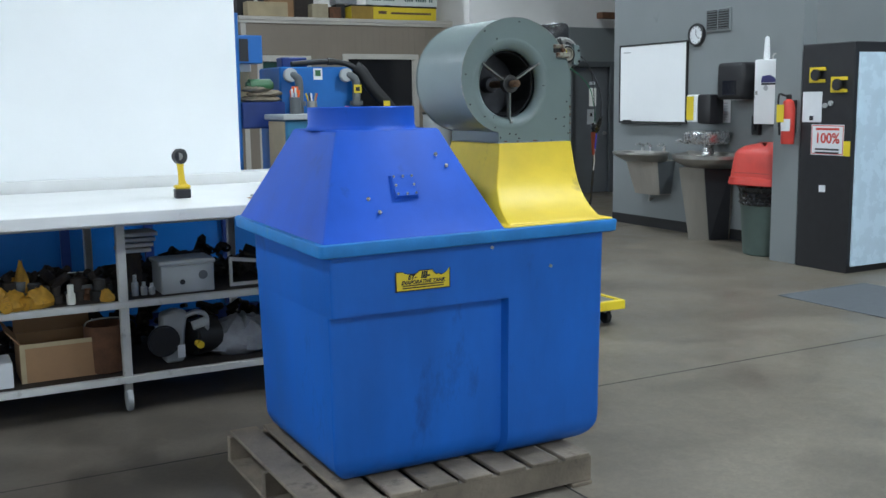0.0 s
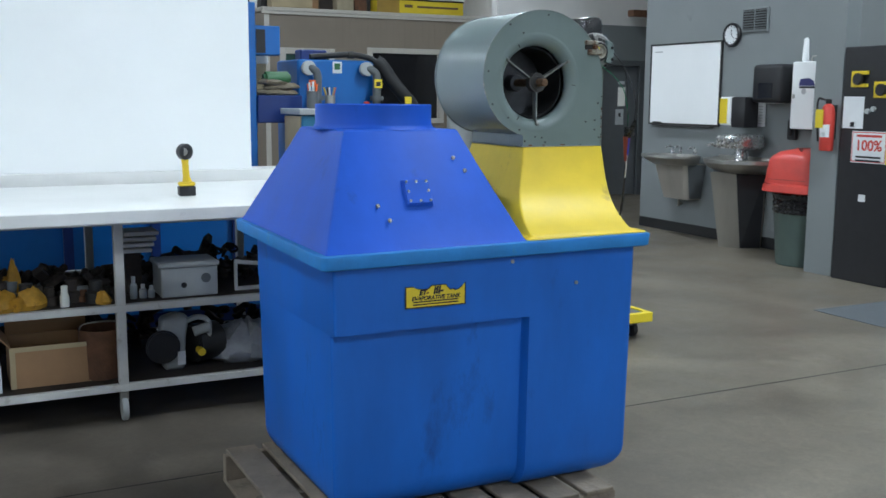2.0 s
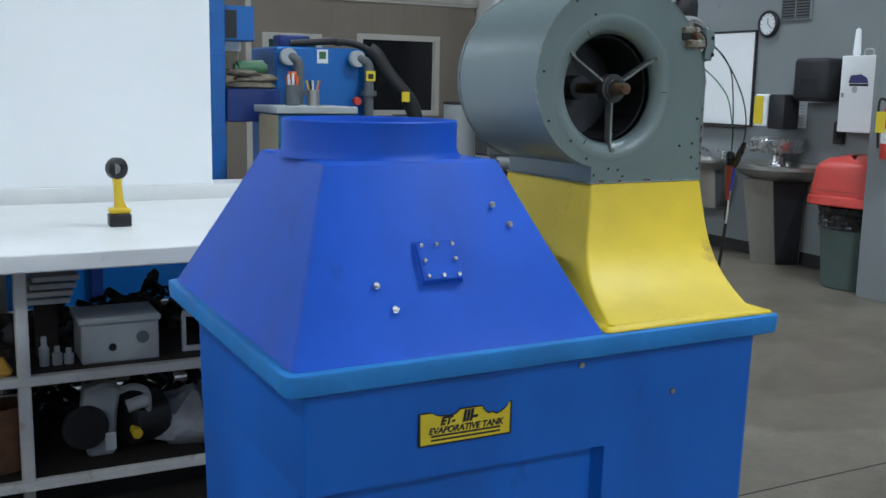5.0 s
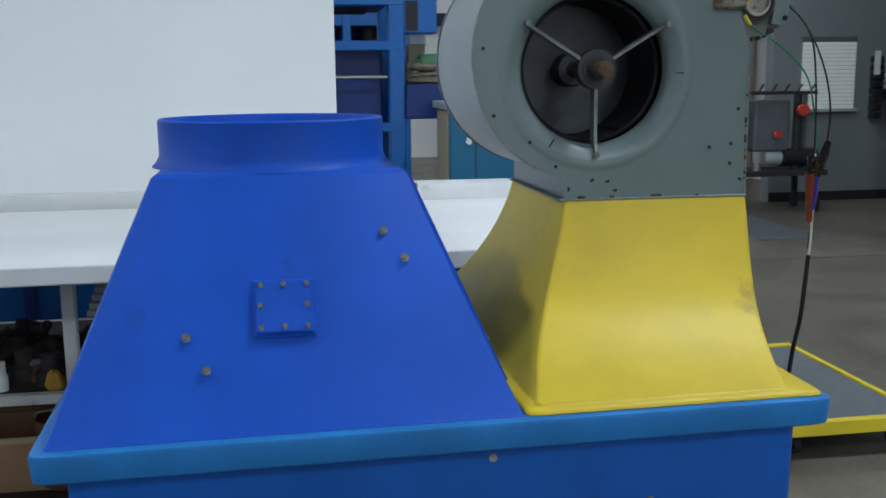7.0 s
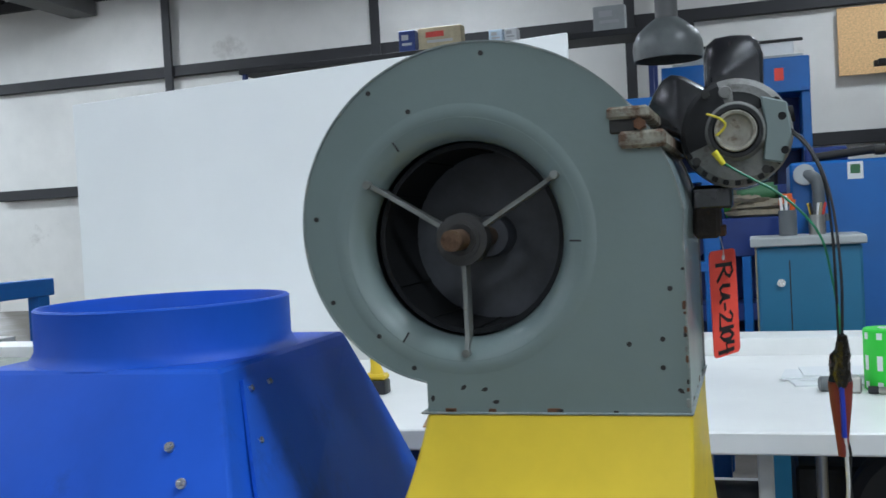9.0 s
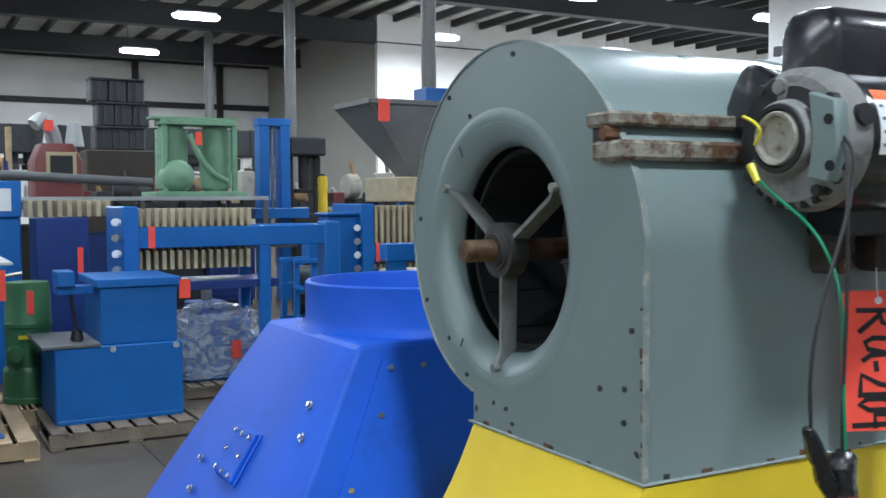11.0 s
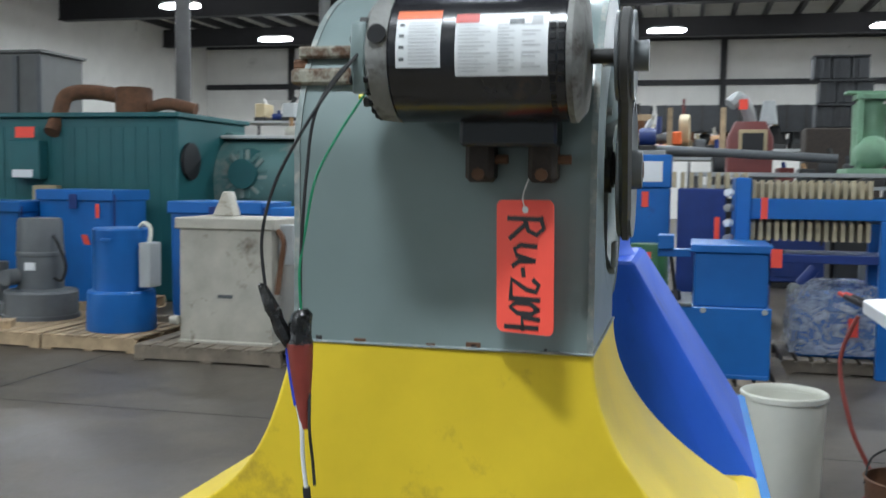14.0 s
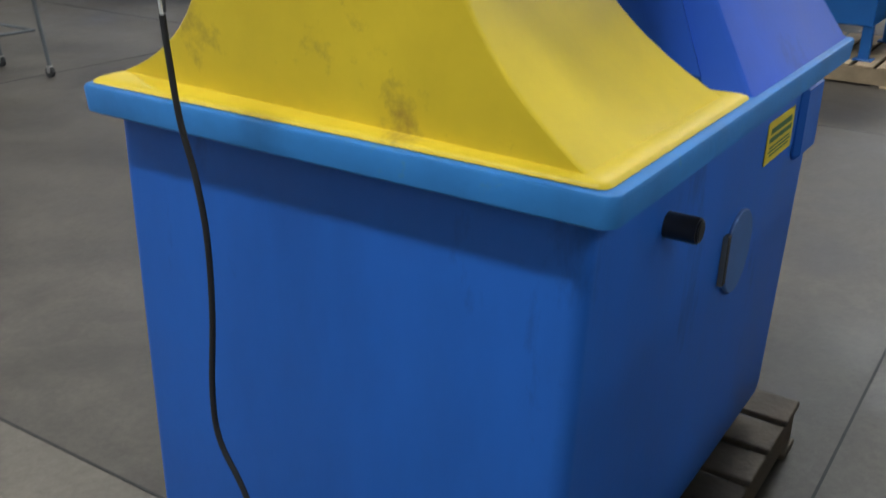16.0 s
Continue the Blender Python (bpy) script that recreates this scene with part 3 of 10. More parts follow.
def twist(p, s=1.0):
    """Lifts the blank end at the back and lowers it in front, to fit the camera's view."""
    e = (1 - p[0] / RIM_X) * s
    return (p[0] - 0.02 * e * max(0.0, p[1] / RIM_Y), p[1], p[2] + 0.011 * e * (2 * p[1] / RIM_Y - 1))


tank = thing("evaporator_tank", "blue moulded plastic tank with a wide rim on a wooden pallet", "tank", (0, 0, 0))
STEP_X, STEP_Z = 0.787, 0.75


def tank_ring(z, inset, step):
    """Plan of the tank at one height; below the ledge the front is set back up to STEP_X."""
    r = 0.026
    t = 0.02 * (RIM_Z - z)
    x0, x1, y0, y1 = 0.045 + t + inset, RIM_X - 0.043 - 0.3 * t - inset, 0.03 + t + inset, RIM_Y - 0.045 - t - inset
    yf = y0 + step
    pts = []
    for cx, cy, a0 in ((x1 - r, y0 + r, -90), (x1 - r, y1 - r, 0), (x0 + r, y1 - r, 90), (x0 + r * 0.45, yf + r * 0.45, 180)):
        rr = r if a0 != 180 else r * 0.45
        for i in range(7):
            a = radians(a0 + 90 * i / 6)
            pts.append((cx + rr * math.cos(a), cy + rr * math.sin(a), z))
    pts += [(STEP_X - 0.012, yf, z), (STEP_X - 0.006, yf - step * 0.3, z), (STEP_X, yf - step, z)]
    return pts


rings = []
RB = 0.11
for i in range(8):
    a = radians(90 * i / 7)
    rings.append(tank_ring(PAL_Z + RB * (1 - math.cos(a)), RB * (1 - math.sin(a)), 0.036))
rings += [tank_ring(z, 0, 0.036) for z in (0.45, STEP_Z - 0.008)]
rings += [tank_ring(STEP_Z, 0, 0.0), tank_ring(RIM_Z - 0.03, 0, 0.0)]
part("body", loft(rings), TANK, tank, "", 40)
rb = loft([[twist((*p, z)) for p in rounded(-g, -g, RIM_X + g, RIM_Y + g, 0.022)] for g, z in ((-0.01, RIM_Z - RIM_H), (-0.001, RIM_Z - RIM_H + 0.005), (0.002, RIM_Z - 0.007), (0.0, RIM_Z - 0.002), (-0.006, RIM_Z))])
part("rim", rb, RIM, tank, "lighter blue scuffed rim")
for bx_, bz in ((0.98, 0.86), (0.71, RIM_Z - 0.075)):
    part("rivet", rod((bx_, 0.04, bz), (bx_, 0.028, bz), 0.007, seg=10), STEEL, tank)
# maker's plate on the front, torn along its upper edge
decal = thing("name_plate", "torn yellow and black name plate stuck on the blue tank", "label", (0.412, 0.0295, 0.866))
w2 = 0.114
edge = [(-w2, 0.03), (-0.0855, 0.03), (-0.078, 0.025), (-0.066, 0.021), (-0.04, 0.019), (-0.026, 0.021), (-0.019, 0.027), (-0.014, 0.03), (0.04, 0.03), (0.043, 0.024), (0.05, 0.017), (0.058, 0.011), (0.066, 0.014), (0.078, 0.008), (0.09, 0.012), (0.1, 0.018), (0.107, 0.024), (0.11, 0.031), (w2, 0.031)]
part("backing", prism([(-w2, -0.045), (w2, -0.045)] + edge[::-1], "y", -0.0006, 0.001), INK, decal, "black border")
part("face", prism([(-w2 + 0.005, -0.041), (w2 - 0.005, -0.041)] + [(u * 0.962, v - 0.003) for u, v in edge[::-1]], "y", -0.0012, -0.0007), SKYC, decal, "yellow face")
lettering("EVAPORATIVE TANK", 0.0195, pose(0.0, -0.0014, -0.013, 90, 0, 0), INK, decal, bold=0.0008, shear=0.25)
lettering("ET-", 0.024, pose(-0.046, -0.0014, 0.0065, 90, 0, 0), INK, decal, bold=0.0014, shear=0.25)
lettering("III-", 0.034, pose(0.008, -0.0014, 0.011, 90, 0, 0), INK, decal, bold=0.0018, shear=0.2)
for bzz in (-0.024, -0.033):
    part("small_print", box(-0.085, -0.0016, bzz - 0.0022, 0.085, -0.00125, bzz + 0.0022, 0), INK, decal)
# back of the tank
back_plate = thing("warning_label", "yellow label stuck on the back of the tank", "label", (0.335, RIM_Y - 0.045 - 0.002, 0.888))
part("face", box(-0.095, 0.0, -0.043, 0.095, 0.0016, 0.043, 0), SKYC, back_plate)
for z_, w_, h_ in ((0.022, 0.075, 0.006), (0.004, 0.08, 0.005), (-0.012, 0.075, 0.002), (-0.02, 0.078, 0.002), (-0.028, 0.07, 0.002)):
    part("print_line", box(-w_, 0.0018, z_ - h_, w_, 0.0022, z_ + h_, 0), OLIVE, back_plate)
part("pipe_stub", rod((0.955, RIM_Y - 0.06, 0.885), (0.955, RIM_Y + 0.006, 0.885), 0.021, seg=18, bev=0.003), BLACKP, tank, "black pipe stub")
part("pipe_bore", rod((0.955, RIM_Y + 0.0062, 0.885), (0.955, RIM_Y + 0.007, 0.885), 0.015, seg=14), RECESSD, tank)
part("back_rib", box(0.055, RIM_Y - 0.06, 0.8, 0.2, RIM_Y - 0.032, RIM_Z - 0.064, 0.012), TANK, tank)
oval = [(0.08 * math.cos(t_), (0.075 if math.sin(t_) > 0 else 0.095) * math.sin(t_)) for t_ in (2 * math.pi * i / 24 for i in range(24))]
boss = part("moulded_boss", prism(oval, "y", 0.0, 0.01, 0.003), mat("dusty_blue_plastic", (0.05, 0.13, 0.33), 0.6, vary=0.15, scale=8), tank, "dusty raised boss")
boss.matrix_local = pose(0.53, RIM_Y - 0.053, 0.71)
part("boss_slot", box(0.075, 0.002, -0.05, 0.092, 0.013, 0.05, 0.002), IRON, boss, "dark slot with a pale edge")
part("boss_slot_edge", box(0.0925, 0.002, -0.05, 0.094, 0.012, 0.05, 0.0005), MGREY, boss)
part("drip_stain", prism([(-0.02, 0.0), (0.025, 0.0), (0.02, -0.07), (0.0, -0.12), (-0.012, -0.06)], "y", 0.0, 0.0012), mat("dark_blue_streak", (0.006, 0.03, 0.14), 0.6), tank).matrix_local = pose(0.985, RIM_Y - 0.054, 0.865)

hood = thing("tank_hood", "blue plastic pyramid hood with a round collar on the tank rim", "hood", (0, 0, 0))
HX0, HXF, HXB, HY0, HY1 = 0.018, 0.762, 0.7, 0.016, 0.94
TX0, TX1, TY0, TY1, HZ = 0.172, 0.604, 0.253, 0.71, 1.408


def hood_ring(s, z, cut=0.0):
    """The hood's outline from its foot (s 0) to its top (s 1); the foot is wider along the front than along the back."""
    y0, y1 = HY0 + (TY0 - HY0) * s, HY1 + (TY1 - HY1) * s
    ring = []
    for x, y in rounded(0, y0 + cut, 1, y1 - cut, 0.012, 3):
        x1 = (HXF + (HXB - HXF) * (y - HY0) / (HY1 - HY0)) * (1 - s) + TX1 * s
        x0 = HX0 + (TX0 - HX0) * s
        ring.append((min(max(x0 + (x1 - x0) * x, x0 + cut), x1 - cut), y, z))
    return ring


hr = [[twist(p) for p in hood_ring(0, RIM_Z + 0.0005)]]
for q in (0.02, 0.25, 0.5, 0.75, 0.985):
    hr.append([twist(p, 1 - q) for p in hood_ring(q, RIM_Z + (HZ - RIM_Z) * q, 0.002 if q < 0.1 else 0.0)])
hr.append(hood_ring(1.0, HZ, 0.006))
CXC, CYC, CR, CZ = 0.374, 0.478, 0.212, 1.494
n_r = len(hr[0])


def on_circle(r, z):
    return [(CXC + r * math.cos(a), CYC + r * math.sin(a), z) for a in (math.atan2(p[1] - CYC, p[0] - CXC) for p in hr[-1])]


shell = loft(hr, cap0=False, cap1=False)
part("shell", shell, HOOD, hood, "", 25)
cap = bmesh.new()
outer = [cap.verts.new(p) for p in hr[-1]]
inner = [cap.verts.new(p) for p in on_circle(CR - 0.004, HZ)]
for i in range(n_r):
    cap.faces.new((outer[i], outer[(i + 1) % n_r], inner[(i + 1) % n_r], inner[i]))
part("top_plate", cap, HOOD, hood)
col_prof = [(CR + 0.014, HZ - 0.002), (CR + 0.006, HZ + 0.006), (CR, HZ + 0.018), (CR, CZ - 0.003), (CR - 0.003, CZ), (CR - 0.008, CZ), (CR - 0.01, CZ - 0.004), (CR - 0.01, HZ - 0.12)]
part("collar", lathe(col_prof, 64, Matrix.Translation((CXC, CYC, 0))), HOOD, hood)
part("throat", lathe([(0.001, HZ - 0.118), (CR - 0.0105, HZ - 0.118)], 40, Matrix.Translation((CXC, CYC, 0))), HOOD, hood)
slope = math.degrees(math.atan2(HZ - RIM_Z, TY0 - HY0))


def on_front(x, z, lift=0.0):
    y = HY0 + (TY0 - HY0) * (z - RIM_Z) / (HZ - RIM_Z)
    return pose(x, y, z, slope, 0, 0) @ pose(0, 0, lift)


bolt_bm = rod((0, 0, 0), (0, 0, 0.004), 0.0075, seg=14)
rod((0, 0, 0.004), (0, 0, 0.009), 0.0052, seg=6, bm=bolt_bm)
bolt0 = part("bolt", bolt_bm, CHROME, hood, "bright hex bolt")
bolt0.matrix_local = on_front(0.229, 1.162)
for bx_, bz in ((0.26, 1.115), (0.555, 1.309), (0.587, 1.266)):
    again("bolt", bolt0, hood, on_front(bx_, bz))
cover = part("access_plate", box(-0.047, -0.046, 0.0, 0.047, 0.046, 0.012, 0.003), HOOD, hood, "square blue access plate")
cover.matrix_local = on_front(0.384, 1.199)
pad = part("plate_pad", box(-0.051, -0.05, -0.002, 0.051, 0.05, 0.0035, 0.003), HOOD, hood)
pad.matrix_local = on_front(0.384, 1.199)
small_bm = rod((0, 0, 0), (0, 0, 0.005), 0.0048, seg=8)
screw0 = None
for u in (-0.037, 0.0, 0.037):
    for v in (-0.036, 0.0, 0.036):
        if u == v == 0:
            continue
        m = pose(u, v, 0.0122)
        if screw0 is None:
            screw0 = part("screw", small_bm, CHROME, cover, "small bright screw")
            screw0.matrix_local = m
        else:
            again("screw", screw0, cover, m)
# bolted panel on the side towards the duct


def on_side(y, z, lift=0.0):
    q = (z - RIM_Z) / (HZ - RIM_Z)
    foot = HXF + (HXB - HXF) * (y - HY0) / (HY1 - HY0)
    return pose(foot + (TX1 - foot) * q, y, z, 0, math.degrees(math.atan2(HZ - RIM_Z, foot - TX1)), 0) @ pose(0, 0, lift)


sp = loft([[on_side(y_, z_, 0.001).translation for y_, z_ in ((0.1, 1.06), (0.85, 1.06), (0.685, 1.385), (0.29, 1.385))], [on_side(y_, z_, 0.007).translation for y_, z_ in ((0.1, 1.06), (0.85, 1.06), (0.685, 1.385), (0.29, 1.385))]])
part("side_panel", sp, HOOD, hood, "bolted blue side panel")
for y_, z_ in ((0.3, 1.37), (0.36, 1.37), (0.27, 1.3), (0.2, 1.2), (0.15, 1.12)):
    again("screw", screw0, hood, on_side(y_, z_, 0.0072))

duct = thing("duct_transition", "yellow moulded plastic duct flaring down to the tank rim", "duct", (0, 0, 0))
DX0, DX1, DY0, DY1, DZ = 0.898, 1.256, 0.29, 0.695, 1.337


def quad_ring(corners, r, z, k=4):
    """A four-cornered outline with rounded corners, its corners given in turn from the front left."""
    ring = []
    for i, c in enumerate(corners):
        c = Vector(c)
        u = (Vector(corners[i - 1]) - c).normalized()
        v = (Vector(corners[(i + 1) % 4]) - c).normalized()
        for j in range(k + 1):
            t_ = j / k
            ring.append((*(c + u * r * (1 - t_) ** 2 + v * r * t_ ** 2), z))
    return ring


def duct_ring(s):
    z = DZ + (RIM_Z + 0.012 - DZ) * s
    y0 = DY0 - 0.262 * (0.33 * s + 0.67 * s ** 4)
    y1 = DY1 + 0.207 * s * s
    lf, lb = DX0 + 0.003 - 0.055 * s - 0.062 * s * s, DX0 - 0.08 * s - 0.074 * s * s
    return quad_ring([(lf, y0), (DX1 + 0.003 - 0.04 * s ** 3, y0), (DX1 + 0.005 * s * s, y1), (lb, y1)], 0.008, z)


dr = [quad_ring([(DX0 + 0.01, DY0 + 0.01), (DX1 - 0.01, DY0 + 0.01), (DX1 - 0.01, DY1 - 0.01), (DX0 + 0.01, DY1 - 0.01)], 0.01, DZ + 0.001)]
dr += [duct_ring(s / 22) for s in range(23)]
foot_ring = [(0.764, 0.012), (1.279, 0.012), (1.279, 0.938), (0.702, 0.938)]
last = [dr[-1][5 * i + 2][:2] for i in range(4)]
for q, z in ((0.25, 0.0114), (0.55, 0.0102), (0.8, 0.0082), (0.95, 0.0052), (1.0, 0.0015)):
    dr.append([twist(p) for p in quad_ring([(a_[0] + (b_[0] - a_[0]) * q, a_[1] + (b_[1] - a_[1]) * q) for a_, b_ in zip(last, foot_ring)], 0.02, RIM_Z + z)])
part("shell", loft(dr[:24], cap0=True, cap1=False), YELLOW, duct, "", 40)
part("base_flange", loft(dr[23:], cap0=False, cap1=True), YELLOW, duct, "soft rolled flange on the rim", 60)

blower = thing("centrifugal_blower", "grey-green scroll blower with black electric motor on a yellow duct", "blower", (0, 0, 0))
BX, BZ, BY0, BY1 = 0.962, 1.577, 0.293, 0.692
outline = [(DX0 + 0.004, DZ + 0.001), (DX0 + 0.004, BZ + 0.205 * math.sin(radians(251)))]
for i in range(57):
    th = 251 - 251 * i / 56
    r = 0.203 + 0.095 * (251 - th) / 251
    outline.append((BX + r * math.cos(radians(th)), BZ + r * math.sin(radians(th))))
outline[-1] = (DX1 - 0.001, BZ)
outline.append((DX1 - 0.001, DZ + 0.001))
R_LIP, R_EYE, LIP_D = 0.166, 0.136, 0.032


def side_plate(y, sign):
    """The flat side of the scroll with its round inlet."""
    bm = bmesh.new()
    k = 72
    ring = [bm.verts.new((BX + R_LIP * math.cos(2 * math.pi * i / k), y, BZ + R_LIP * math.sin(2 * math.pi * i / k))) for i in range(k)]
    out = [bm.verts.new((u, y, v)) for u, v in outline]
    es = [bm.edges.new((ring[i], ring[(i + 1) % k])) for i in range(k)]
    es += [bm.edges.new((out[i], out[(i + 1) % len(out)])) for i in range(len(out))]
    bmesh.ops.triangle_fill(bm, use_beauty=True, use_dissolve=False, edges=es)
    for f in [f for f in bm.faces if (f.calc_center_median() - Vector((BX, y, BZ))).length < R_LIP * 0.98 and all((v.co - Vector((BX, y, BZ))).length < R_LIP + 1e-4 for v in f.verts)]:
        bm.faces.remove(f)
    return bm


def bell(y, sign):
    prof = []
    for i in range(9):
        a = radians(90 * i / 8)
        prof.append((R_LIP + 0.012 - (R_LIP + 0.012 - R_EYE) * math.sin(a), -0.0012 + LIP_D * (1 - math.cos(a))))
    prof = [(R_LIP + 0.02, 0.0002)] + prof + [(R_EYE + 0.003, LIP_D + 0.004)]
    m = Matrix.Translation((BX, y, BZ)) @ (pose(0, 0, 0, -90) if sign > 0 else pose(0, 0, 0, 90))
    return lathe(prof, 64, m)


part("side_plate", side_plate(BY0, 1), CASING, blower)
part("side_plate", side_plate(BY1, -1), CASING, blower)
part("inlet_bell", bell(BY0, 1), CASING, blower, "rolled inlet mouth")
part("inlet_bell", bell(BY1, -1), CASING, blower, "rolled inlet mouth")
wrap_bm = loft([[(u, BY0, v) for u, v in outline], [(u, BY1, v) for u, v in outline]], cap0=False, cap1=False)
part("scroll_sheet", wrap_bm, CASING, blower, "", 30)
for ys, ye in ((BY0 - 0.0022, BY0 + 0.006), (BY1 - 0.006, BY1 + 0.0022)):
    lines = []
    for i, (u, v) in enumerate(outline[1:], 1):
        u0, v0 = outline[max(i - 1, 1)]
        u1, v1 = outline[min(i + 1, len(outline) - 1)]
        d = Vector((u1 - u0, 0, v1 - v0))
        nrm = Vector((d.z, 0, -d.x)).normalized() * -0.0024
        p = Vector((u, 0, v))
        lines.append([p + Vector((0, ys, 0)), p + nrm + Vector((0, ys, 0)), p + nrm + Vector((0, ye, 0)), p + Vector((0, ye, 0))])
    part("folded_seam", loft(lines), WORNEDGE, blower, "seam edge with worn paint")
part("neck_flange", box(DX0 - 0.006, BY0 - 0.004, DZ + 0.001, DX1 + 0.004, BY1 + 0.004, DZ + 0.004, 0.001), WORNEDGE, blower, "worn neck edge")
# dark spots: rivets and marks on the side
spot = part("rivet", rod((0, 0, 0), (0, 0.003, 0), 0.0035, seg=8), IRON, blower)
spot.matrix_local = pose(0.896, BY0 - 0.0022, 1.756)
for u, v in ((1.207, 1.686), (1.003, 1.826), (1.237, 1.502), (1.182, 1.431), (0.769, 1.496), (0.836, 1.447), (0.885, 1.402), (0.839, 1.786), (0.75, 1.615), (1.225, 1.437), (1.224, 1.4)):
    again("rivet", spot, blower, pose(u, BY0 - 0.0022, v))
for a in (123, -3, 237):
    part("witness_mark", box(-0.008, -0.0005, -0.0012, 0.008, 0.0005, 0.0012, 0), INK, blower).matrix_local = pose(BX + 0.157 * math.cos(radians(a)), BY0 - 0.004, BZ + 0.157 * math.sin(radians(a)), 0, -a, 0)
for u, v in ((0.91, 1.36), (0.985, 1.372), (1.0, 1.355), (1.245, 1.37), (0.955, 1.375)):
    part("chipped_spot", prism([(-0.004, -0.002), (0.001, -0.003), (0.006, 0.0), (0.001, 0.003), (-0.003, 0.002)], "y", -0.0008, 0.0), IRON, blower).matrix_local = pose(u, BY0 - 0.0002, v, 0, u * 900, 0)
chip = random.Random(12)
for i in range(13):
    z_ = DZ + 0.004 + (BZ + 0.1 - DZ) * chip.random() ** 1.6
    w_, h_ = chip.uniform(0.001, 0.0035), chip.uniform(0.003, 0.012)
    if z_ < BZ - 0.01:
        part("chipped_edge", box(DX1 - 0.0012 - w_, BY0 - 0.0028, z_, DX1 + 0.0006, BY0 + w_ * chip.uniform(0.4, 1.3), z_ + h_, 0.001), chip.choice([RUST, IRON, RUST, SPOKE]), blower)
for i in range(6):
    x_ = DX0 + 0.02 + (DX1 - DX0 - 0.04) * chip.random()
    part("chipped_edge", box(x_, BY0 - 0.0006, DZ + 0.004, x_ + chip.uniform(0.004, 0.018), BY0 + 0.001, DZ + 0.004 + chip.uniform(0.002, 0.009), 0.0005), chip.choice([RUST, IRON]), blower)
for i in range(6):
    y_ = BY0 + 0.02 + (BY1 - BY0 - 0.05) * chip.random()
    part("chipped_edge", box(DX1 - 0.002, y_, DZ + 0.004, DX1 - 0.0004, y_ + chip.uniform(0.004, 0.02), DZ + 0.004 + chip.uniform(0.002, 0.007), 0.0005), chip.choice([RUST, IRON]), blower)
# fan wheel
wheel = part("fan_wheel", lathe([(0.028, 0.195), (0.128, 0.195), (0.128, 0.2), (0.028, 0.2)], 40, Matrix.Translation((BX, BY0, BZ)) @ pose(0, 0, 0, -90)), DARKFAN, blower, "dark fan wheel")
for sy, nm in ((BY0 + 0.045, 1), (BY1 - 0.05, 2)):
    part("wheel_ring", lathe([(0.127, 0), (0.132, 0), (0.132, 0.006), (0.127, 0.006), (0.127, 0)], 48, Matrix.Translation((BX, sy, BZ)) @ pose(0, 0, 0, -90)), BLADE, wheel)
# Added shell, coloured black for the darkness inside the scroll.
part("wheel_drum", lathe([(0.129, BY0 + 0.046), (0.1345, BY0 + 0.046), (0.1345, BY1 - 0.046), (0.129, BY1 - 0.046), (0.129, BY0 + 0.046)], 48, Matrix.Translation((BX, 0, BZ)) @ pose(0, 0, 0, -90)), BLADE, wheel)
for i in range(12):
    part("drum_rib", box(-0.0012, BY0 + 0.05, -0.002, 0.0012, BY1 - 0.05, 0.002, 0), BLADE, wheel).matrix_local = pose(BX, 0, BZ, 0, 30 * i, 0) @ pose(0.1275, 0, 0)
part("wheel_hub", lathe([(0.0146, 0.15), (0.03, 0.15), (0.033, 0.155), (0.033, 0.2)], 28, Matrix.Translation((BX, BY0, BZ)) @ pose(0, 0, 0, -90)), DARKFAN, wheel)
part("shaft", rod((BX, BY0 - 0.05, BZ), (BX, BY1 + 0.047, BZ), 0.0145, seg=20, bev=0.002), SHAFT, blower, "rusty drive shaft")
for ye, sg in ((BY0 + 0.005, 1), (BY1 - 0.005, -1)):
    hubm = Matrix.Translation((BX, ye, BZ)) @ pose(0, 0, 0, -90 * sg)
    hub = part("bearing", lathe([(0.0148, -0.012), (0.022, -0.012), (0.022, -0.008), (0.027, -0.008), (0.027, -0.004), (0.036, -0.004), (0.036, 0.022), (0.0148, 0.022)], 36, hubm), BEARING, blower, "dark bearing housing")
    part("bearing_bore", lathe([(0.0149, -0.0122), (0.0215, -0.0126)], 30, hubm), IRON, hub)
    for a in (148, 31, 270):
        d = Vector((math.cos(radians(a)), 0, math.sin(radians(a))))
        side = Vector((-d.z, 0, d.x))
        c = Vector((BX, ye, BZ))
        yv = Vector((0, 1, 0)) * sg
        st = []
        for rr_, yo, wd in ((0.033, 0.005, 0.02), (0.08, 0.005, 0.0195), (0.132, 0.004, 0.019), (0.143, -0.002, 0.012), (0.158, -0.006, 0.008)):
            p = c + d * rr_ + yv * yo
            st.append([p + side * 0.003 + yv * wd * 1.0, p - side * 0.003 + yv * wd * 1.0, p - side * 0.003 - yv * wd * 0.2, p + side * 0.003 - yv * wd * 0.2])
        part("spoke", loft(st), SPOKE, blower, "flat steel inlet spoke")
        foot = c + d * 0.155 + yv * -0.006
        part("spoke_bolt", rod(foot - yv * 0.006, foot + yv * 0.004, 0.006, seg=8), SPOKE, blower)
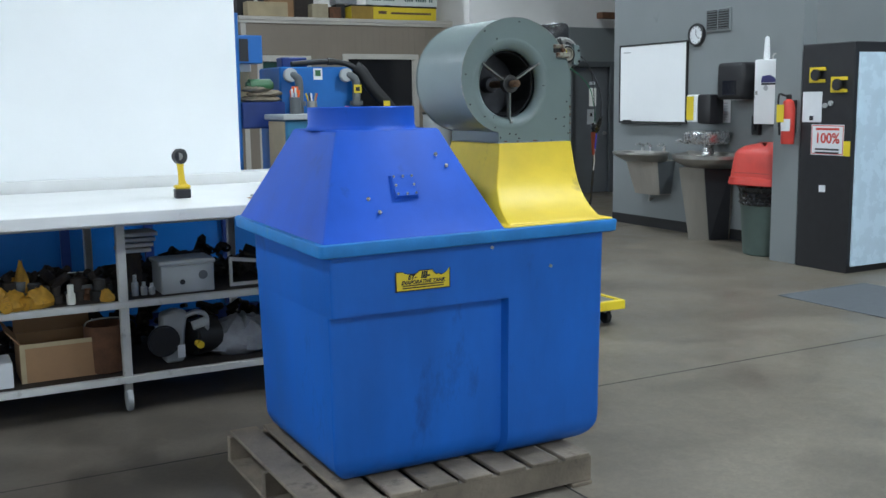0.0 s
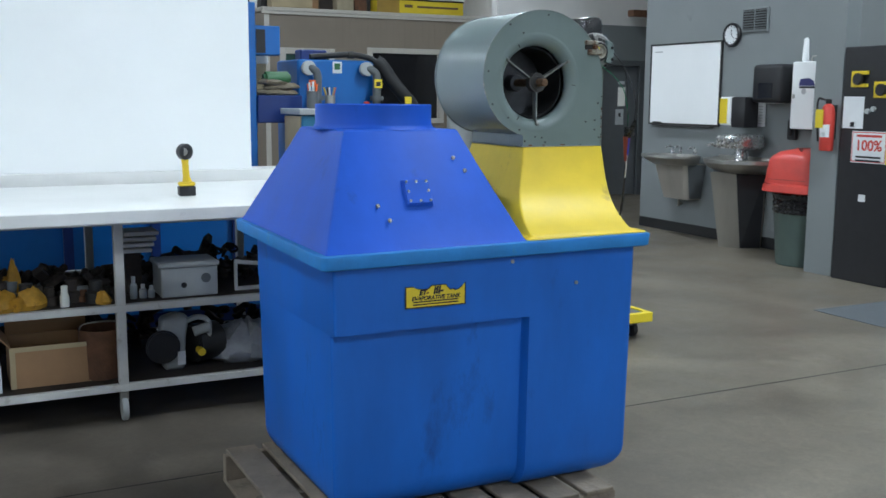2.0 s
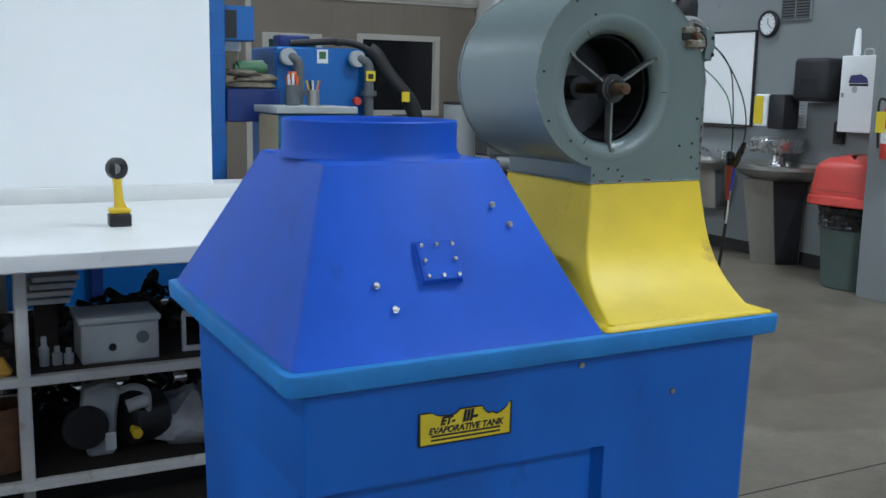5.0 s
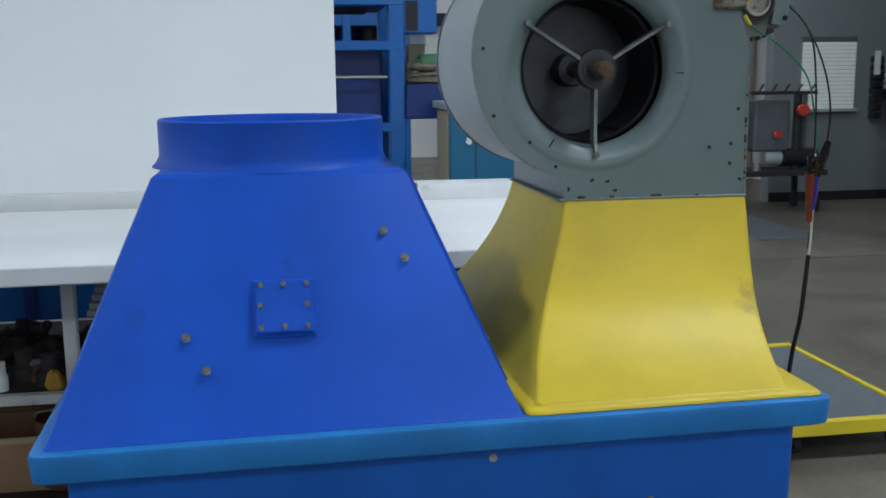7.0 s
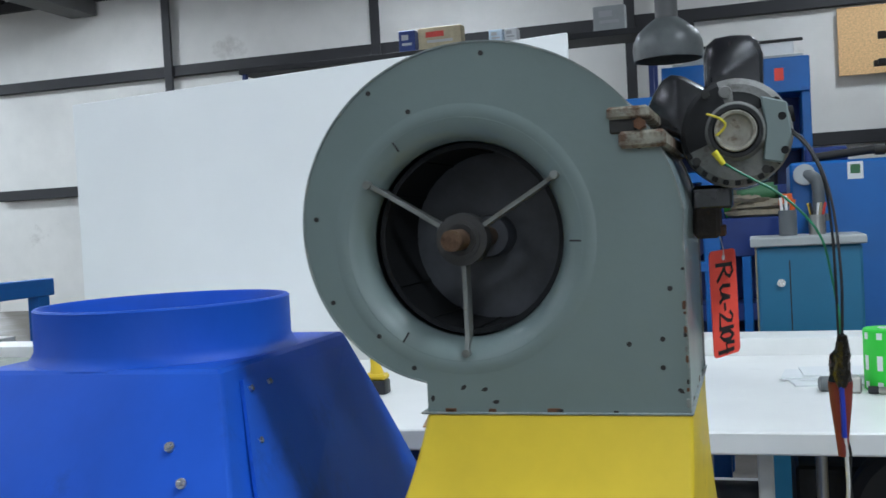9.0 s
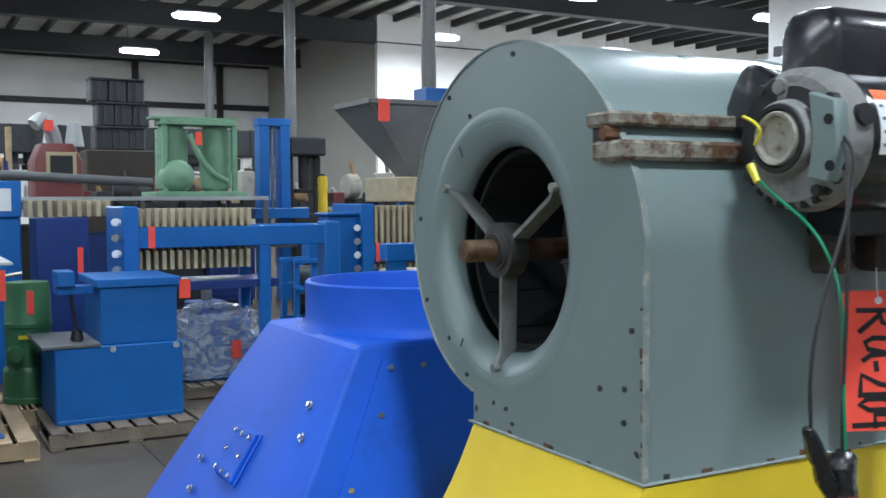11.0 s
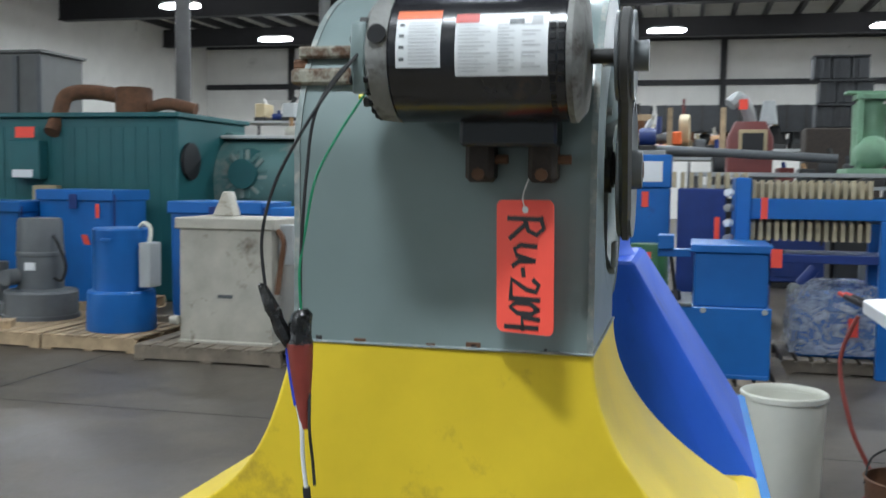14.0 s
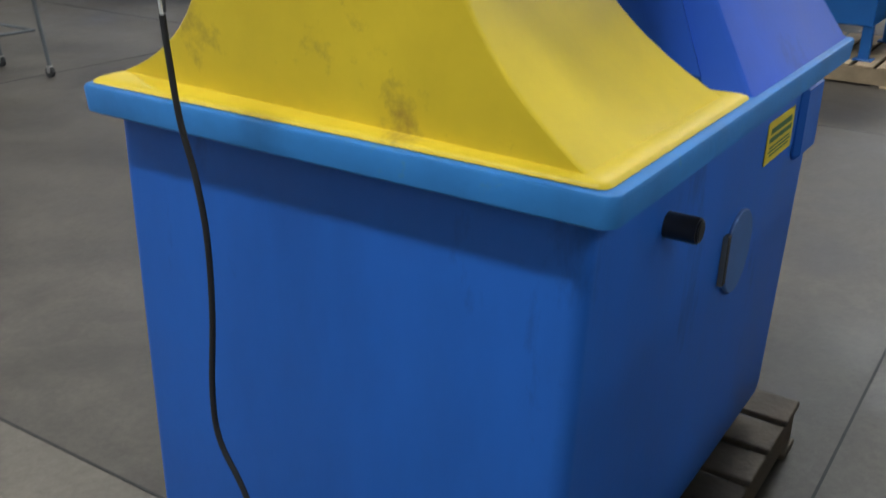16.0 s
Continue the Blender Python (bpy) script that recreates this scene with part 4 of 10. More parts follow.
# mounting rails along the upper corner
rails = part("mounting_rail", box(1.168, BY0 - 0.012, 1.722, 1.222, BY1 - 0.01, 1.738, 0.003), RAIL, blower, "rusty slotted motor rail")
part("mounting_rail", box(1.182, BY0 - 0.015, 1.684, 1.242, BY1 - 0.01, 1.706, 0.004), RAIL, blower, "rusty slotted motor rail")
part("rail_web", box(1.17, BY0 - 0.004, 1.704, 1.205, BY1 - 0.012, 1.724, 0.002), IRON, blower)
part("rail_bolt", rod((1.2, BY1 - 0.012, 1.716), (1.2, BY1 + 0.03, 1.716), 0.009, seg=8), CHROME, blower)
part("rail_bolt", rod((1.21, BY0 - 0.02, 1.714), (1.21, BY0, 1.714), 0.008, seg=6), RUST, blower)

MX, MZ, MY0, MY1 = 1.325, 1.705, 0.412, 0.672
motor = part("electric_motor", rod((MX, MY0 + 0.05, MZ), (MX, MY1 - 0.003, MZ), 0.0765, seg=56, bev=0.002), MOTORB, blower, "black electric motor body")
ym = Matrix.Translation((MX, 0, MZ)) @ pose(0, 0, 0, -90)
part("end_bell", lathe([(0.03, MY0 - 0.001), (0.037, MY0 - 0.001), (0.039, MY0 + 0.002), (0.041, MY0 + 0.012), (0.05, MY0 + 0.016), (0.066, MY0 + 0.018), (0.0745, MY0 + 0.026), (0.077, MY0 + 0.05), (0.0, MY0 + 0.05)], 48, ym), BELL, motor, "dusty cast aluminium end bell")
part("bearing_seal", lathe([(0.0365, MY0 - 0.0014), (0.0355, MY0 - 0.0035), (0.031, MY0 - 0.0035), (0.0285, MY0 + 0.002)], 36, ym), RUBBER, motor, "dark seal ring")
part("bearing_cap", lathe([(0.0, MY0 + 0.0045), (0.017, MY0 + 0.0042), (0.021, MY0 + 0.0015), (0.0235, MY0 - 0.0055), (0.027, MY0 - 0.006), (0.0285, MY0 - 0.003), (0.0285, MY0 + 0.003)], 32, ym), mat("dirty_cream_cap", (0.34, 0.32, 0.27), 0.6, vary=0.3, scale=40, bump=0.2, stain=(0.12, 0.08, 0.05), stain_amount=0.6, stain_scale=60), motor, "dished dirty cream bearing cap")
# Black patches painted on the bell for its shaded pockets.
part("bell_pocket", lathe([(0.0412, MY0 + 0.0118), (0.0505, MY0 + 0.0152), (0.068, MY0 + 0.0178), (0.0745, MY0 + 0.0255)], 24, ym, None, radians(158), radians(252)), RECESSD, motor)
part("bell_pocket", lathe([(0.0418, MY0 + 0.0119), (0.0505, MY0 + 0.0153), (0.055, MY0 + 0.0158)], 20, ym, None, radians(268), radians(318)), RECESSD, motor)
part("bell_boss", lathe([(0.0, MY0 + 0.0115), (0.008, MY0 + 0.012), (0.0095, MY0 + 0.018)], 16, Matrix.Translation((MX - 0.012, 0, MZ + 0.055)) @ pose(0, 0, 0, -90)), BELL, motor)
part("conduit_plate", prism([(0.034, -0.042), (0.06, -0.047), (0.0725, -0.01), (0.068, 0.035), (0.034, 0.046), (0.04, 0.0)], "y", MY0 + 0.004, MY0 + 0.022, 0.002), CASING, motor, "grey cover plate").matrix_local = pose(MX, 0, MZ)
for u, v in ((0.061, 0.016), (0.063, -0.03)):
    part("plate_hole", rod((MX + u, MY0 + 0.0025, MZ + v), (MX + u, MY0 + 0.0045, MZ + v), 0.0055, seg=12), RECESSD, motor)
for i in range(11):
    a = radians(205 + 13 * i)
    part("cooling_slot", box(-0.004, MY0 + 0.019, -0.011, 0.004, MY0 + 0.034, 0.006, 0.001), RECESSD, motor).matrix_local = pose(MX + 0.068 * math.cos(a), 0, MZ + 0.068 * math.sin(a), 0, 90 - math.degrees(a), 0)
for a in (35, 125, 215, 305):
    part("bell_bolt", rod((MX + 0.066 * math.cos(radians(a)), MY0 + 0.012, MZ + 0.066 * math.sin(radians(a))), (MX + 0.066 * math.cos(radians(a)), MY0 + 0.022, MZ + 0.066 * math.sin(radians(a))), 0.006, seg=8), IRON, motor)
part("side_port", rod((MX + 0.07, MY0 + 0.038, MZ + 0.02), (MX + 0.0775, MY0 + 0.038, MZ + 0.021), 0.0115, seg=16), RECESSD, motor)
part("rear_bell", lathe([(0.0, MY1 - 0.003), (0.0775, MY1 - 0.003), (0.0775, MY1 + 0.004), (0.066, MY1 + 0.014), (0.03, MY1 + 0.018), (0.0, MY1 + 0.018)], 48, ym), BELL, motor, "rear end bell")
for row in range(3):
    for col in range(6):
        a = radians(-25 + 9 * col if row < 2 else -60 + 9 * col)
        part("vent_slot", box(-0.003, 0, -0.0035, 0.003, 0.0065, 0.0035, 0), RECESSD, motor).matrix_local = pose(MX + 0.0748 * math.cos(a), MY1 - 0.021 + 0.0095 * (row % 2), MZ + 0.0748 * math.sin(a), 0, -math.degrees(a), 0)
# capacitor covers
for a, rad, hh, y0_, y1_ in ((90, 0.078, 0.061, 0.455, 0.612), (150, 0.08, 0.05, 0.455, 0.6)):
    section = [(-0.04, -0.02), (0.04, -0.02), (0.041, hh * 0.5), (0.036, hh * 0.8), (0.024, hh * 0.96), (0.0, hh), (-0.024, hh * 0.96), (-0.036, hh * 0.8), (-0.041, hh * 0.5)]
    cb_ = loft([[(u * s, y_, v * s + 0.0) for u, v in section] for s, y_ in ((0.86, y0_), (0.97, y0_ + 0.004), (1.0, y0_ + 0.012), (1.0, y1_ - 0.012), (0.97, y1_ - 0.004), (0.86, y1_))])
    cap_ob = part("capacitor_cover", cb_, MOTORB, motor, "glossy black capacitor cover", 35)
    cap_ob.matrix_local = pose(MX, 0, MZ, 0, -(a - 90), 0) @ pose(0, 0, rad)


def motor_label(y0, y1, a0, a1, material, lift, name, label=""):
    k = 8
    rr_ = 0.0765 + lift
    ring = []
    for y_ in (y0, y1):
        ring.append([(MX + rr_ * math.cos(radians(a0 + (a1 - a0) * i / k)), y_, MZ + rr_ * math.sin(radians(a0 + (a1 - a0) * i / k))) for i in range(k + 1)])
    own = loft(ring, cap0=False, cap1=False, closed=False)
    return part(name, own, material, motor, label)


motor_label(0.473, 0.526, -14, 38, LABELW, 0.0006, "warning_label", "white warning label with orange band")
motor_label(0.473, 0.526, 29, 38, ORANGE, 0.001, "warning_band")
motor_label(0.543, 0.649, -22, 33, LABELW, 0.0006, "rating_plate", "white rating plate with small print")
motor_label(0.543, 0.57, 24, 33, REDPL, 0.001, "red_block")
for a in range(-11, 27, 3):
    motor_label(0.488, 0.519 + 0.003 * (a % 2), a, a + 0.8, INKGREY, 0.001, "print_bar")
for a in (-8, 2, 12, 22):
    motor_label(0.477, 0.483, a, a + 2.6, MGREY, 0.001, "pictogram")
for i, a in enumerate(range(-18, 22, 3)):
    motor_label(0.547, 0.57 + 0.007 * (i % 3), a, a + 0.8, INKGREY, 0.001, "print_bar")
    motor_label(0.592, 0.605 + 0.006 * (i % 2), a, a + 0.8, INKGREY, 0.001, "print_bar")
    if i % 3:
        motor_label(0.62, 0.635 + 0.006 * (i % 2), a, a + 0.9, INKGREY, 0.001, "print_bar")
motor_label(0.605, 0.622, 22, 27, MGREY, 0.0012, "bar_code")
motor_label(0.63, 0.643, 21, 30, INKGREY, 0.0012, "code_block")
# feet and slide base against the casing
part("foot_bracket", box(1.2565, 0.53, 1.6, 1.315, 0.65, 1.634, 0.004), MOTORB, motor, "black slide base")
for fy in (0.533, 0.612):
    part("mount_foot", box(1.2565, fy, 1.556, 1.296, fy + 0.036, 1.636, 0.006), DIRTY, motor, "grimy mounting foot")
    part("mount_bolt", rod((1.278, fy + 0.018, 1.566), (1.302, fy + 0.018, 1.566), 0.008, seg=8), RUST, motor)
    part("mount_bolt", rod((1.278, fy + 0.03, 1.585), (1.278, fy + 0.052, 1.585), 0.006, seg=8), RUST, motor)
# drive: motor pulley, fan pulley, belt
MP, FP, MPY, PY = 0.052, 0.104, 0.731, 0.704
part("motor_pulley", lathe([(0.0, MPY - 0.014), (0.018, MPY - 0.014), (0.018, MPY - 0.008), (MP - 0.006, MPY - 0.008), (MP, MPY - 0.011), (MP, MPY - 0.008), (MP - 0.008, MPY), (MP, MPY + 0.008), (MP, MPY + 0.011), (MP - 0.006, MPY + 0.008), (0.018, MPY + 0.008), (0.018, MPY + 0.026), (0.0, MPY + 0.026)], 44, ym), MGREY, motor, "grey motor pulley")
part("motor_shaft", rod((MX, MY1, MZ), (MX, MPY - 0.0145, MZ), 0.009, seg=12), IRON, motor)
pm = Matrix.Translation((BX, 0, BZ)) @ pose(0, 0, 0, -90)
part("fan_pulley", lathe([(0.0, PY - 0.006), (0.03, PY - 0.006), (0.03, PY + 0.006), (FP - 0.016, PY + 0.006), (FP - 0.002, PY - 0.001), (FP, PY), (FP - 0.007, PY + 0.01), (FP, PY + 0.02), (FP - 0.002, PY + 0.021), (FP - 0.016, PY + 0.014), (0.03, PY + 0.015), (0.028, PY + 0.033), (0.0, PY + 0.034)], 56, pm), MGREY, blower, "grey drive pulley")
d = Vector((BX - MX, 0, BZ - MZ))
dist = d.length
base_a = math.atan2(d.z, d.x)
off = math.acos((FP - MP) / dist)
bl = []
mo, fo = Vector((MX, MPY, MZ)), Vector((BX, PY + 0.01, BZ))
for i in range(15):
    a = base_a + off + math.pi * 0 + (2 * math.pi - 2 * off) * i / 14
    bl.append(mo + MP * Vector((math.cos(a), 0, math.sin(a))))
for i in range(31):
    a = base_a - off + (2 * off) * i / 30
    bl.append(fo + FP * Vector((math.cos(a), 0, math.sin(a))))
bl = [p.copy() for p in bl]
rings = []
for i, p in enumerate(bl):
    t = (bl[(i + 1) % len(bl)] - bl[i - 1]).normalized()
    nn = t.cross(Vector((0, 1, 0))).normalized()
    rings.append([p + nn * 0.005 + Vector((0, -0.0085, 0)), p + nn * 0.005 + Vector((0, 0.0085, 0)), p - nn * 0.004 + Vector((0, 0.004, 0)), p - nn * 0.004 + Vector((0, -0.004, 0))])
rings.append(rings[0])
part("drive_belt", loft(rings, cap0=False, cap1=False), BELT, blower, "worn black drive belt")
part("pulley_guard_bracket", box(BX - 0.02, BY1 + 0.002, BZ - 0.15, BX + 0.02, BY1 + 0.01, BZ - 0.11, 0.002), SPOKE, blower)

# ---- tag and power cord ----
tag = thing("inventory_tag", "fluorescent red card tag with handwritten number hanging from the blower", "tag", (1.295, 0.611, 1.452), -26)
card = part("card", prism(rounded(-0.043, -0.083, 0.043, 0.083, 0.009, 3), "x", -0.0006, 0.0006), TAGRED, tag)
card.matrix_local = pose(0, 0, 0, 1.0, 0, 0)
eyelet = part("eyelet", rod((0.0008, 0.0, 0.071), (0.0014, 0.0, 0.071), 0.0045, seg=14), LABELW, tag)
PEN = (((0.022, 0.0), (0.023, 0.044)), ((0.021, 0.042), (0.034, 0.046), (0.042, 0.037), (0.037, 0.026), (0.024, 0.022)), ((0.028, 0.023), (0.047, 0.002)),
       ((0.056, 0.036), (0.055, 0.016), (0.06, 0.008), (0.068, 0.011), (0.074, 0.034)), ((0.074, 0.034), (0.075, 0.014), (0.081, 0.006)), ((0.084, 0.019), (0.093, 0.02)),
       ((0.098, 0.033), (0.104, 0.04), (0.112, 0.036), (0.11, 0.024), (0.098, 0.004), (0.118, 0.003)), ((0.122, 0.04), (0.122, 0.002)),
       ((0.134, 0.039), (0.127, 0.028), (0.127, 0.01), (0.133, 0.002), (0.14, 0.012), (0.14, 0.03), (0.134, 0.039)), ((0.146, 0.04), (0.145, 0.018), (0.16, 0.019)), ((0.157, 0.038), (0.158, -0.004)))
for first, last in ((0, 3), (3, 5), (5, 6), (6, 7), (7, 8), (8, 9), (9, 11)):
    ink = bmesh.new()
    for line in PEN[first:last]:
        pts = [Vector((0.0009, v * 1.15 - 0.024, 0.082 - u)) for u, v in line]
        pts[0] += (pts[0] - pts[1]).normalized() * 0.0018
        pts[-1] += (pts[-1] - pts[-2]).normalized() * 0.0018
        rings = []
        for k, q in enumerate(pts):
            d = (pts[min(k + 1, len(pts) - 1)] - pts[max(k - 1, 0)]).normalized()
            side = Vector((0, -d.z, d.y)) * 0.003
            rings.append([q + side, q - side, q - side + Vector((0.0004, 0, 0)), q + side + Vector((0.0004, 0, 0))])
        loft(rings, ink)
    part("character", ink, INK, tag, "hand-lettered black marker character").matrix_local = pose(0, 0, 0, 1.0, 0, 0)
part("tie_wire", cable([(0.001, 0.0, 0.072), (0.002, -0.003, 0.09), (-0.014, 0.004, 0.128)], 0.0008, 6, 4), WHITEW, tag)

cord = thing("power_cord", "black power cord with taped plug hanging from the motor", "cord", (0, 0, 0))
part("black_lead", cable([(1.372, 0.43, 1.72), (1.41, 0.42, 1.69), (1.43, 0.396, 1.65), (1.44, 0.37, 1.605), (1.444, 0.342, 1.55), (1.445, 0.327, 1.49), (1.443, 0.33, 1.435)], 0.0019), RUBBER, cord)
part("black_lead", cable([(1.372, 0.44, 1.715), (1.41, 0.412, 1.685), (1.432, 0.388, 1.635), (1.44, 0.38, 1.565), (1.442, 0.374, 1.47), (1.442, 0.374, 1.4)], 0.0019), RUBBER, cord)
part("green_lead", cable([(1.3, 0.405, 1.668), (1.325, 0.402, 1.65), (1.385, 0.398, 1.61), (1.425, 0.386, 1.56), (1.438, 0.378, 1.5), (1.444, 0.373, 1.45), (1.444, 0.376, 1.4)], 0.0017), GREENW, cord, "green earth wire")
part("wire_nut", rod((1.296, 0.403, 1.678), (1.308, 0.401, 1.66), 0.0048, 0.0036, seg=10), YELW, cord, "yellow crimp")
part("loop_lead", cable([(1.3, 0.405, 1.70), (1.312, 0.4, 1.712), (1.306, 0.398, 1.722), (1.288, 0.4, 1.73)], 0.0018), YELW, cord)
part("taped_joint", loft([[Vector((1.443, 0.342, 1.402)) + t_ * Vector((0.0, -0.015, 0.031)) + Vector((r_ * math.cos(a), r_ * math.sin(a), 0)) for a in (2 * math.pi * i / 8 for i in range(8))] for t_, r_ in ((-1.3, 0.006), (-0.7, 0.011), (-0.2, 0.0085), (0.1, 0.0105), (0.6, 0.008), (1.0, 0.006), (1.1, 0.002))]), TAPE, cord, "wrapped black tape")
part("taped_joint", loft([[Vector((1.442, 0.373 + dy_, z_)) + Vector((r_ * math.cos(a), r_ * math.sin(a), 0)) for a in (2 * math.pi * i / 10 for i in range(10))] for z_, r_, dy_ in ((1.408, 0.006, 0.004), (1.402, 0.012, 0.003), (1.39, 0.0135, 0.0), (1.378, 0.0125, 0.001), (1.366, 0.0155, 0.0))]), TAPE, cord)
part("boot", loft([[Vector((1.442, 0.373 + (1.37 - z_) * 0.06, z_)) + Vector((r_ * math.cos(a), r_ * math.sin(a), 0)) for a in (2 * math.pi * i / 12 for i in range(12))] for z_, r_ in ((1.368, 0.0155), (1.34, 0.0135), (1.3, 0.009), (1.268, 0.0055))]), REDDARK, cord, "dark red cone connector")
part("blue_lead", cable([(1.442, 0.358, 1.365), (1.443, 0.362, 1.335), (1.444, 0.37, 1.295)], 0.0034), BLUEW, cord)
part("white_lead", cable([(1.444, 0.37, 1.3), (1.446, 0.377, 1.27), (1.447, 0.379, 1.235), (1.446, 0.383, 1.198)], 0.0026), WHITEW, cord)
part("loose_lead", cable([(1.444, 0.386, 1.31), (1.452, 0.389, 1.27), (1.45, 0.392, 1.235), (1.453, 0.396, 1.205)], 0.0019), RUBBER, cord)
part("jacket", cable([(1.446, 0.383, 1.2), (1.445, 0.39, 1.13), (1.444, 0.4, 1.06), (1.442, 0.42, 0.984), (1.44, 0.431, 0.897), (1.44, 0.431, 0.786), (1.44, 0.421, 0.66), (1.44, 0.43, 0.58), (1.44, 0.478, 0.497), (1.44, 0.52, 0.36), (1.44, 0.53, 0.2), (1.45, 0.56, 0.06), (1.46, 0.62, FZ + 0.006), (1.45, 0.8, FZ + 0.005), (1.38, 0.95, FZ + 0.005), (1.32, 1.05, FZ + 0.005)], 0.0046, 10, 8), RUBBER, cord, "thick black cord jacket")

# ---- work table with shelves ----
TZ, TYF, TYB, TX0_, TX1_ = 1.012, 1.685, 3.05, -2.62, 1.97
table = thing("work_table", "long white work table with open shelves on castors", "table", (0, 0, 0))
part("tabletop", loft([[(x, y - (0.06 * (TX1_ - x) / (TX1_ - TX0_) if y < 2 else 0), z) for x, y in rounded(TX0_ + e, TYF + e, TX1_ - e, TYB - e, 0.12, 5)] for e, z in ((0.004, TZ - 0.06), (0.0, TZ - 0.055), (0.0, TZ - 0.004), (0.004, TZ))]), TABLEW, table, "thick scuffed white top")
part("apron", box(TX0_ + 0.3, TYF + 0.25, TZ - 0.1, TX1_ - 0.25, TYF + 0.28, TZ - 0.0605, 0.003), SHELFW, table)
for px in (-2.3, -1.25, -0.325, 0.55, 1.35):
    part("post", box(px - 0.022, 1.925, 0.1, px + 0.022, 1.97, TZ - 0.0605, 0.004), SHELFW, table)
    part("post", box(px - 0.022, 3.0, 0.1, px + 0.022, 3.045, TZ - 0.0605, 0.004), SHELFW, table)
    fork = part("castor", box(px - 0.02, 1.93, 0.06, px + 0.02, 1.97, 0.0995, 0.003), STEEL, table)
    part("castor_wheel", rod((px - 0.014, 1.95, 0.015), (px + 0.014, 1.95, 0.015), 0.0595, seg=20, bev=0.004), LGREY, fork)
    fork2 = part("castor", box(px - 0.02, 3.0, 0.06, px + 0.02, 3.04, 0.0995, 0.003), STEEL, table)
    part("castor_wheel", rod((px - 0.014, 3.02, 0.015), (px + 0.014, 3.02, 0.015), 0.0595, seg=20, bev=0.004), LGREY, fork2)
for sz in (0.14, 0.53):
    part("shelf_board", box(-2.33, 1.921, sz - 0.035, 1.38, 3.05, sz, 0.003), SHELFW, table, "grimy white shelf board")
# Thin dark brown sheet over each shelf, inset from the white front edge.
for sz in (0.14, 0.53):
    part("shelf_liner", box(-2.3, 1.955, sz + 0.0004, 1.35, 3.0, sz + 0.0016, 0), DIRTY, table, "thin dark brown sheet over the shelf board")
part("end_leg", rod((1.5, 1.95, FZ), (1.5, 1.95, TZ - 0.06), 0.016, seg=12), STEEL, table)
part("end_leg", rod((1.62, 2.9, FZ), (1.62, 2.9, TZ - 0.06), 0.016, seg=12), STEEL, table)
BT = pose(0.652, 3.08, TZ, 0, 0, -2)
# Ledge added so that the board's foot fits the camera's view.
ledge = part("back_ledge", box(-3.2, -0.004, -0.06, 1.15, 0.22, 0.067, 0.004), TABLEW, table, "white ledge added under the board")
ledge.matrix_local = BT
board = solid("white_board_panel", moved(prism([(-2.47, 0.0675), (0.0, 0.0675), (0.0, 2.345 - TZ), (-2.47, 2.265 - TZ)], "y", 0.0, 0.024, 0.003), BT), WHITEP, "large plain white board standing upright on the work table", "board")

# things on the table
def cordless_drill(x, y, z, rz, body, label):
    ob = thing("cordless_drill", label, "drill", (x, y, z), rz)
    part("battery", box(-0.045, -0.035, 0, 0.05, 0.035, 0.055, 0.008, seg=2), BLACKP, ob, "black battery")
    part("battery_collar", box(-0.04, -0.03, 0.0555, 0.045, 0.03, 0.075, 0.006), body, ob)
    part("grip", loft([[(cx + a * math.cos(t_), b_ * math.sin(t_), zz) for t_ in (2 * math.pi * i / 14 for i in range(14))] for cx, a, b_, zz in ((0.0, 0.028, 0.02, 0.0755), (-0.004, 0.02, 0.017, 0.1), (-0.006, 0.022, 0.018, 0.15), (-0.002, 0.03, 0.022, 0.185))]), body, ob, "drill grip")
    gear = part("gear_case", rod((-0.07, 0, 0.21), (0.06, 0, 0.21), 0.034, 0.03, seg=20, bev=0.006), body if body is not BLACKP else MGREY, ob)
    part("chuck", rod((0.0605, 0, 0.21), (0.12, 0, 0.21), 0.026, 0.016, seg=16, bev=0.003), BLACKP, gear, "black chuck")
    return ob


# torch standing with its head turned up
torch = thing("cordless_torch", "yellow cordless torch with black head standing on the table", "torch", (0.068, 2.23, TZ))
part("battery", box(-0.05, -0.035, 0, 0.05, 0.035, 0.06, 0.008, seg=2), BLACKP, torch, "black battery")
part("battery_collar", box(-0.048, -0.034, 0.0605, 0.048, 0.034, 0.085, 0.008), YBIN, torch)
part("grip", loft([[(cx + a * math.cos(t_), b_ * math.sin(t_), zz) for t_ in (2 * math.pi * i / 14 for i in range(14))] for cx, a, b_, zz in ((0.005, 0.03, 0.024, 0.0855), (0.0, 0.021, 0.02, 0.12), (-0.004, 0.02, 0.02, 0.19), (-0.006, 0.024, 0.022, 0.235))]), YBIN, torch, "yellow grip")
thead = part("head", lathe([(0.0, -0.03), (0.04, -0.028), (0.05, -0.01), (0.05, 0.02), (0.042, 0.026), (0.0, 0.028)], 28, pose(-0.008, 0, 0.268, 90, 0, 25)), BLACKP, torch, "black lamp head")
part("lamp_glass", rod((-0.016, -0.025, 0.268), (-0.019, -0.033, 0.268), 0.024, seg=20), STEEL, thead)
torch.scale = (0.84, 0.84, 0.84)
for px, py, rz in ((0.46, 2.1, 20), (0.62, 2.0, 60)):
    ob = thing("pen", "small pen lying on the white table", "pen", (px, py, TZ + 0.006), rz)
    part("barrel", rod((-0.06, 0, 0), (0.05, 0, 0), 0.005, seg=8), INKGREY, ob)
    part("cap", rod((0.0505, 0, 0), (0.07, 0, 0), 0.0056, seg=8), INK, ob)
clip = thing("clipboard", "brown clipboard with an orange card on the table", "clipboard", (0.5, 1.86, TZ + 0.001), 12)
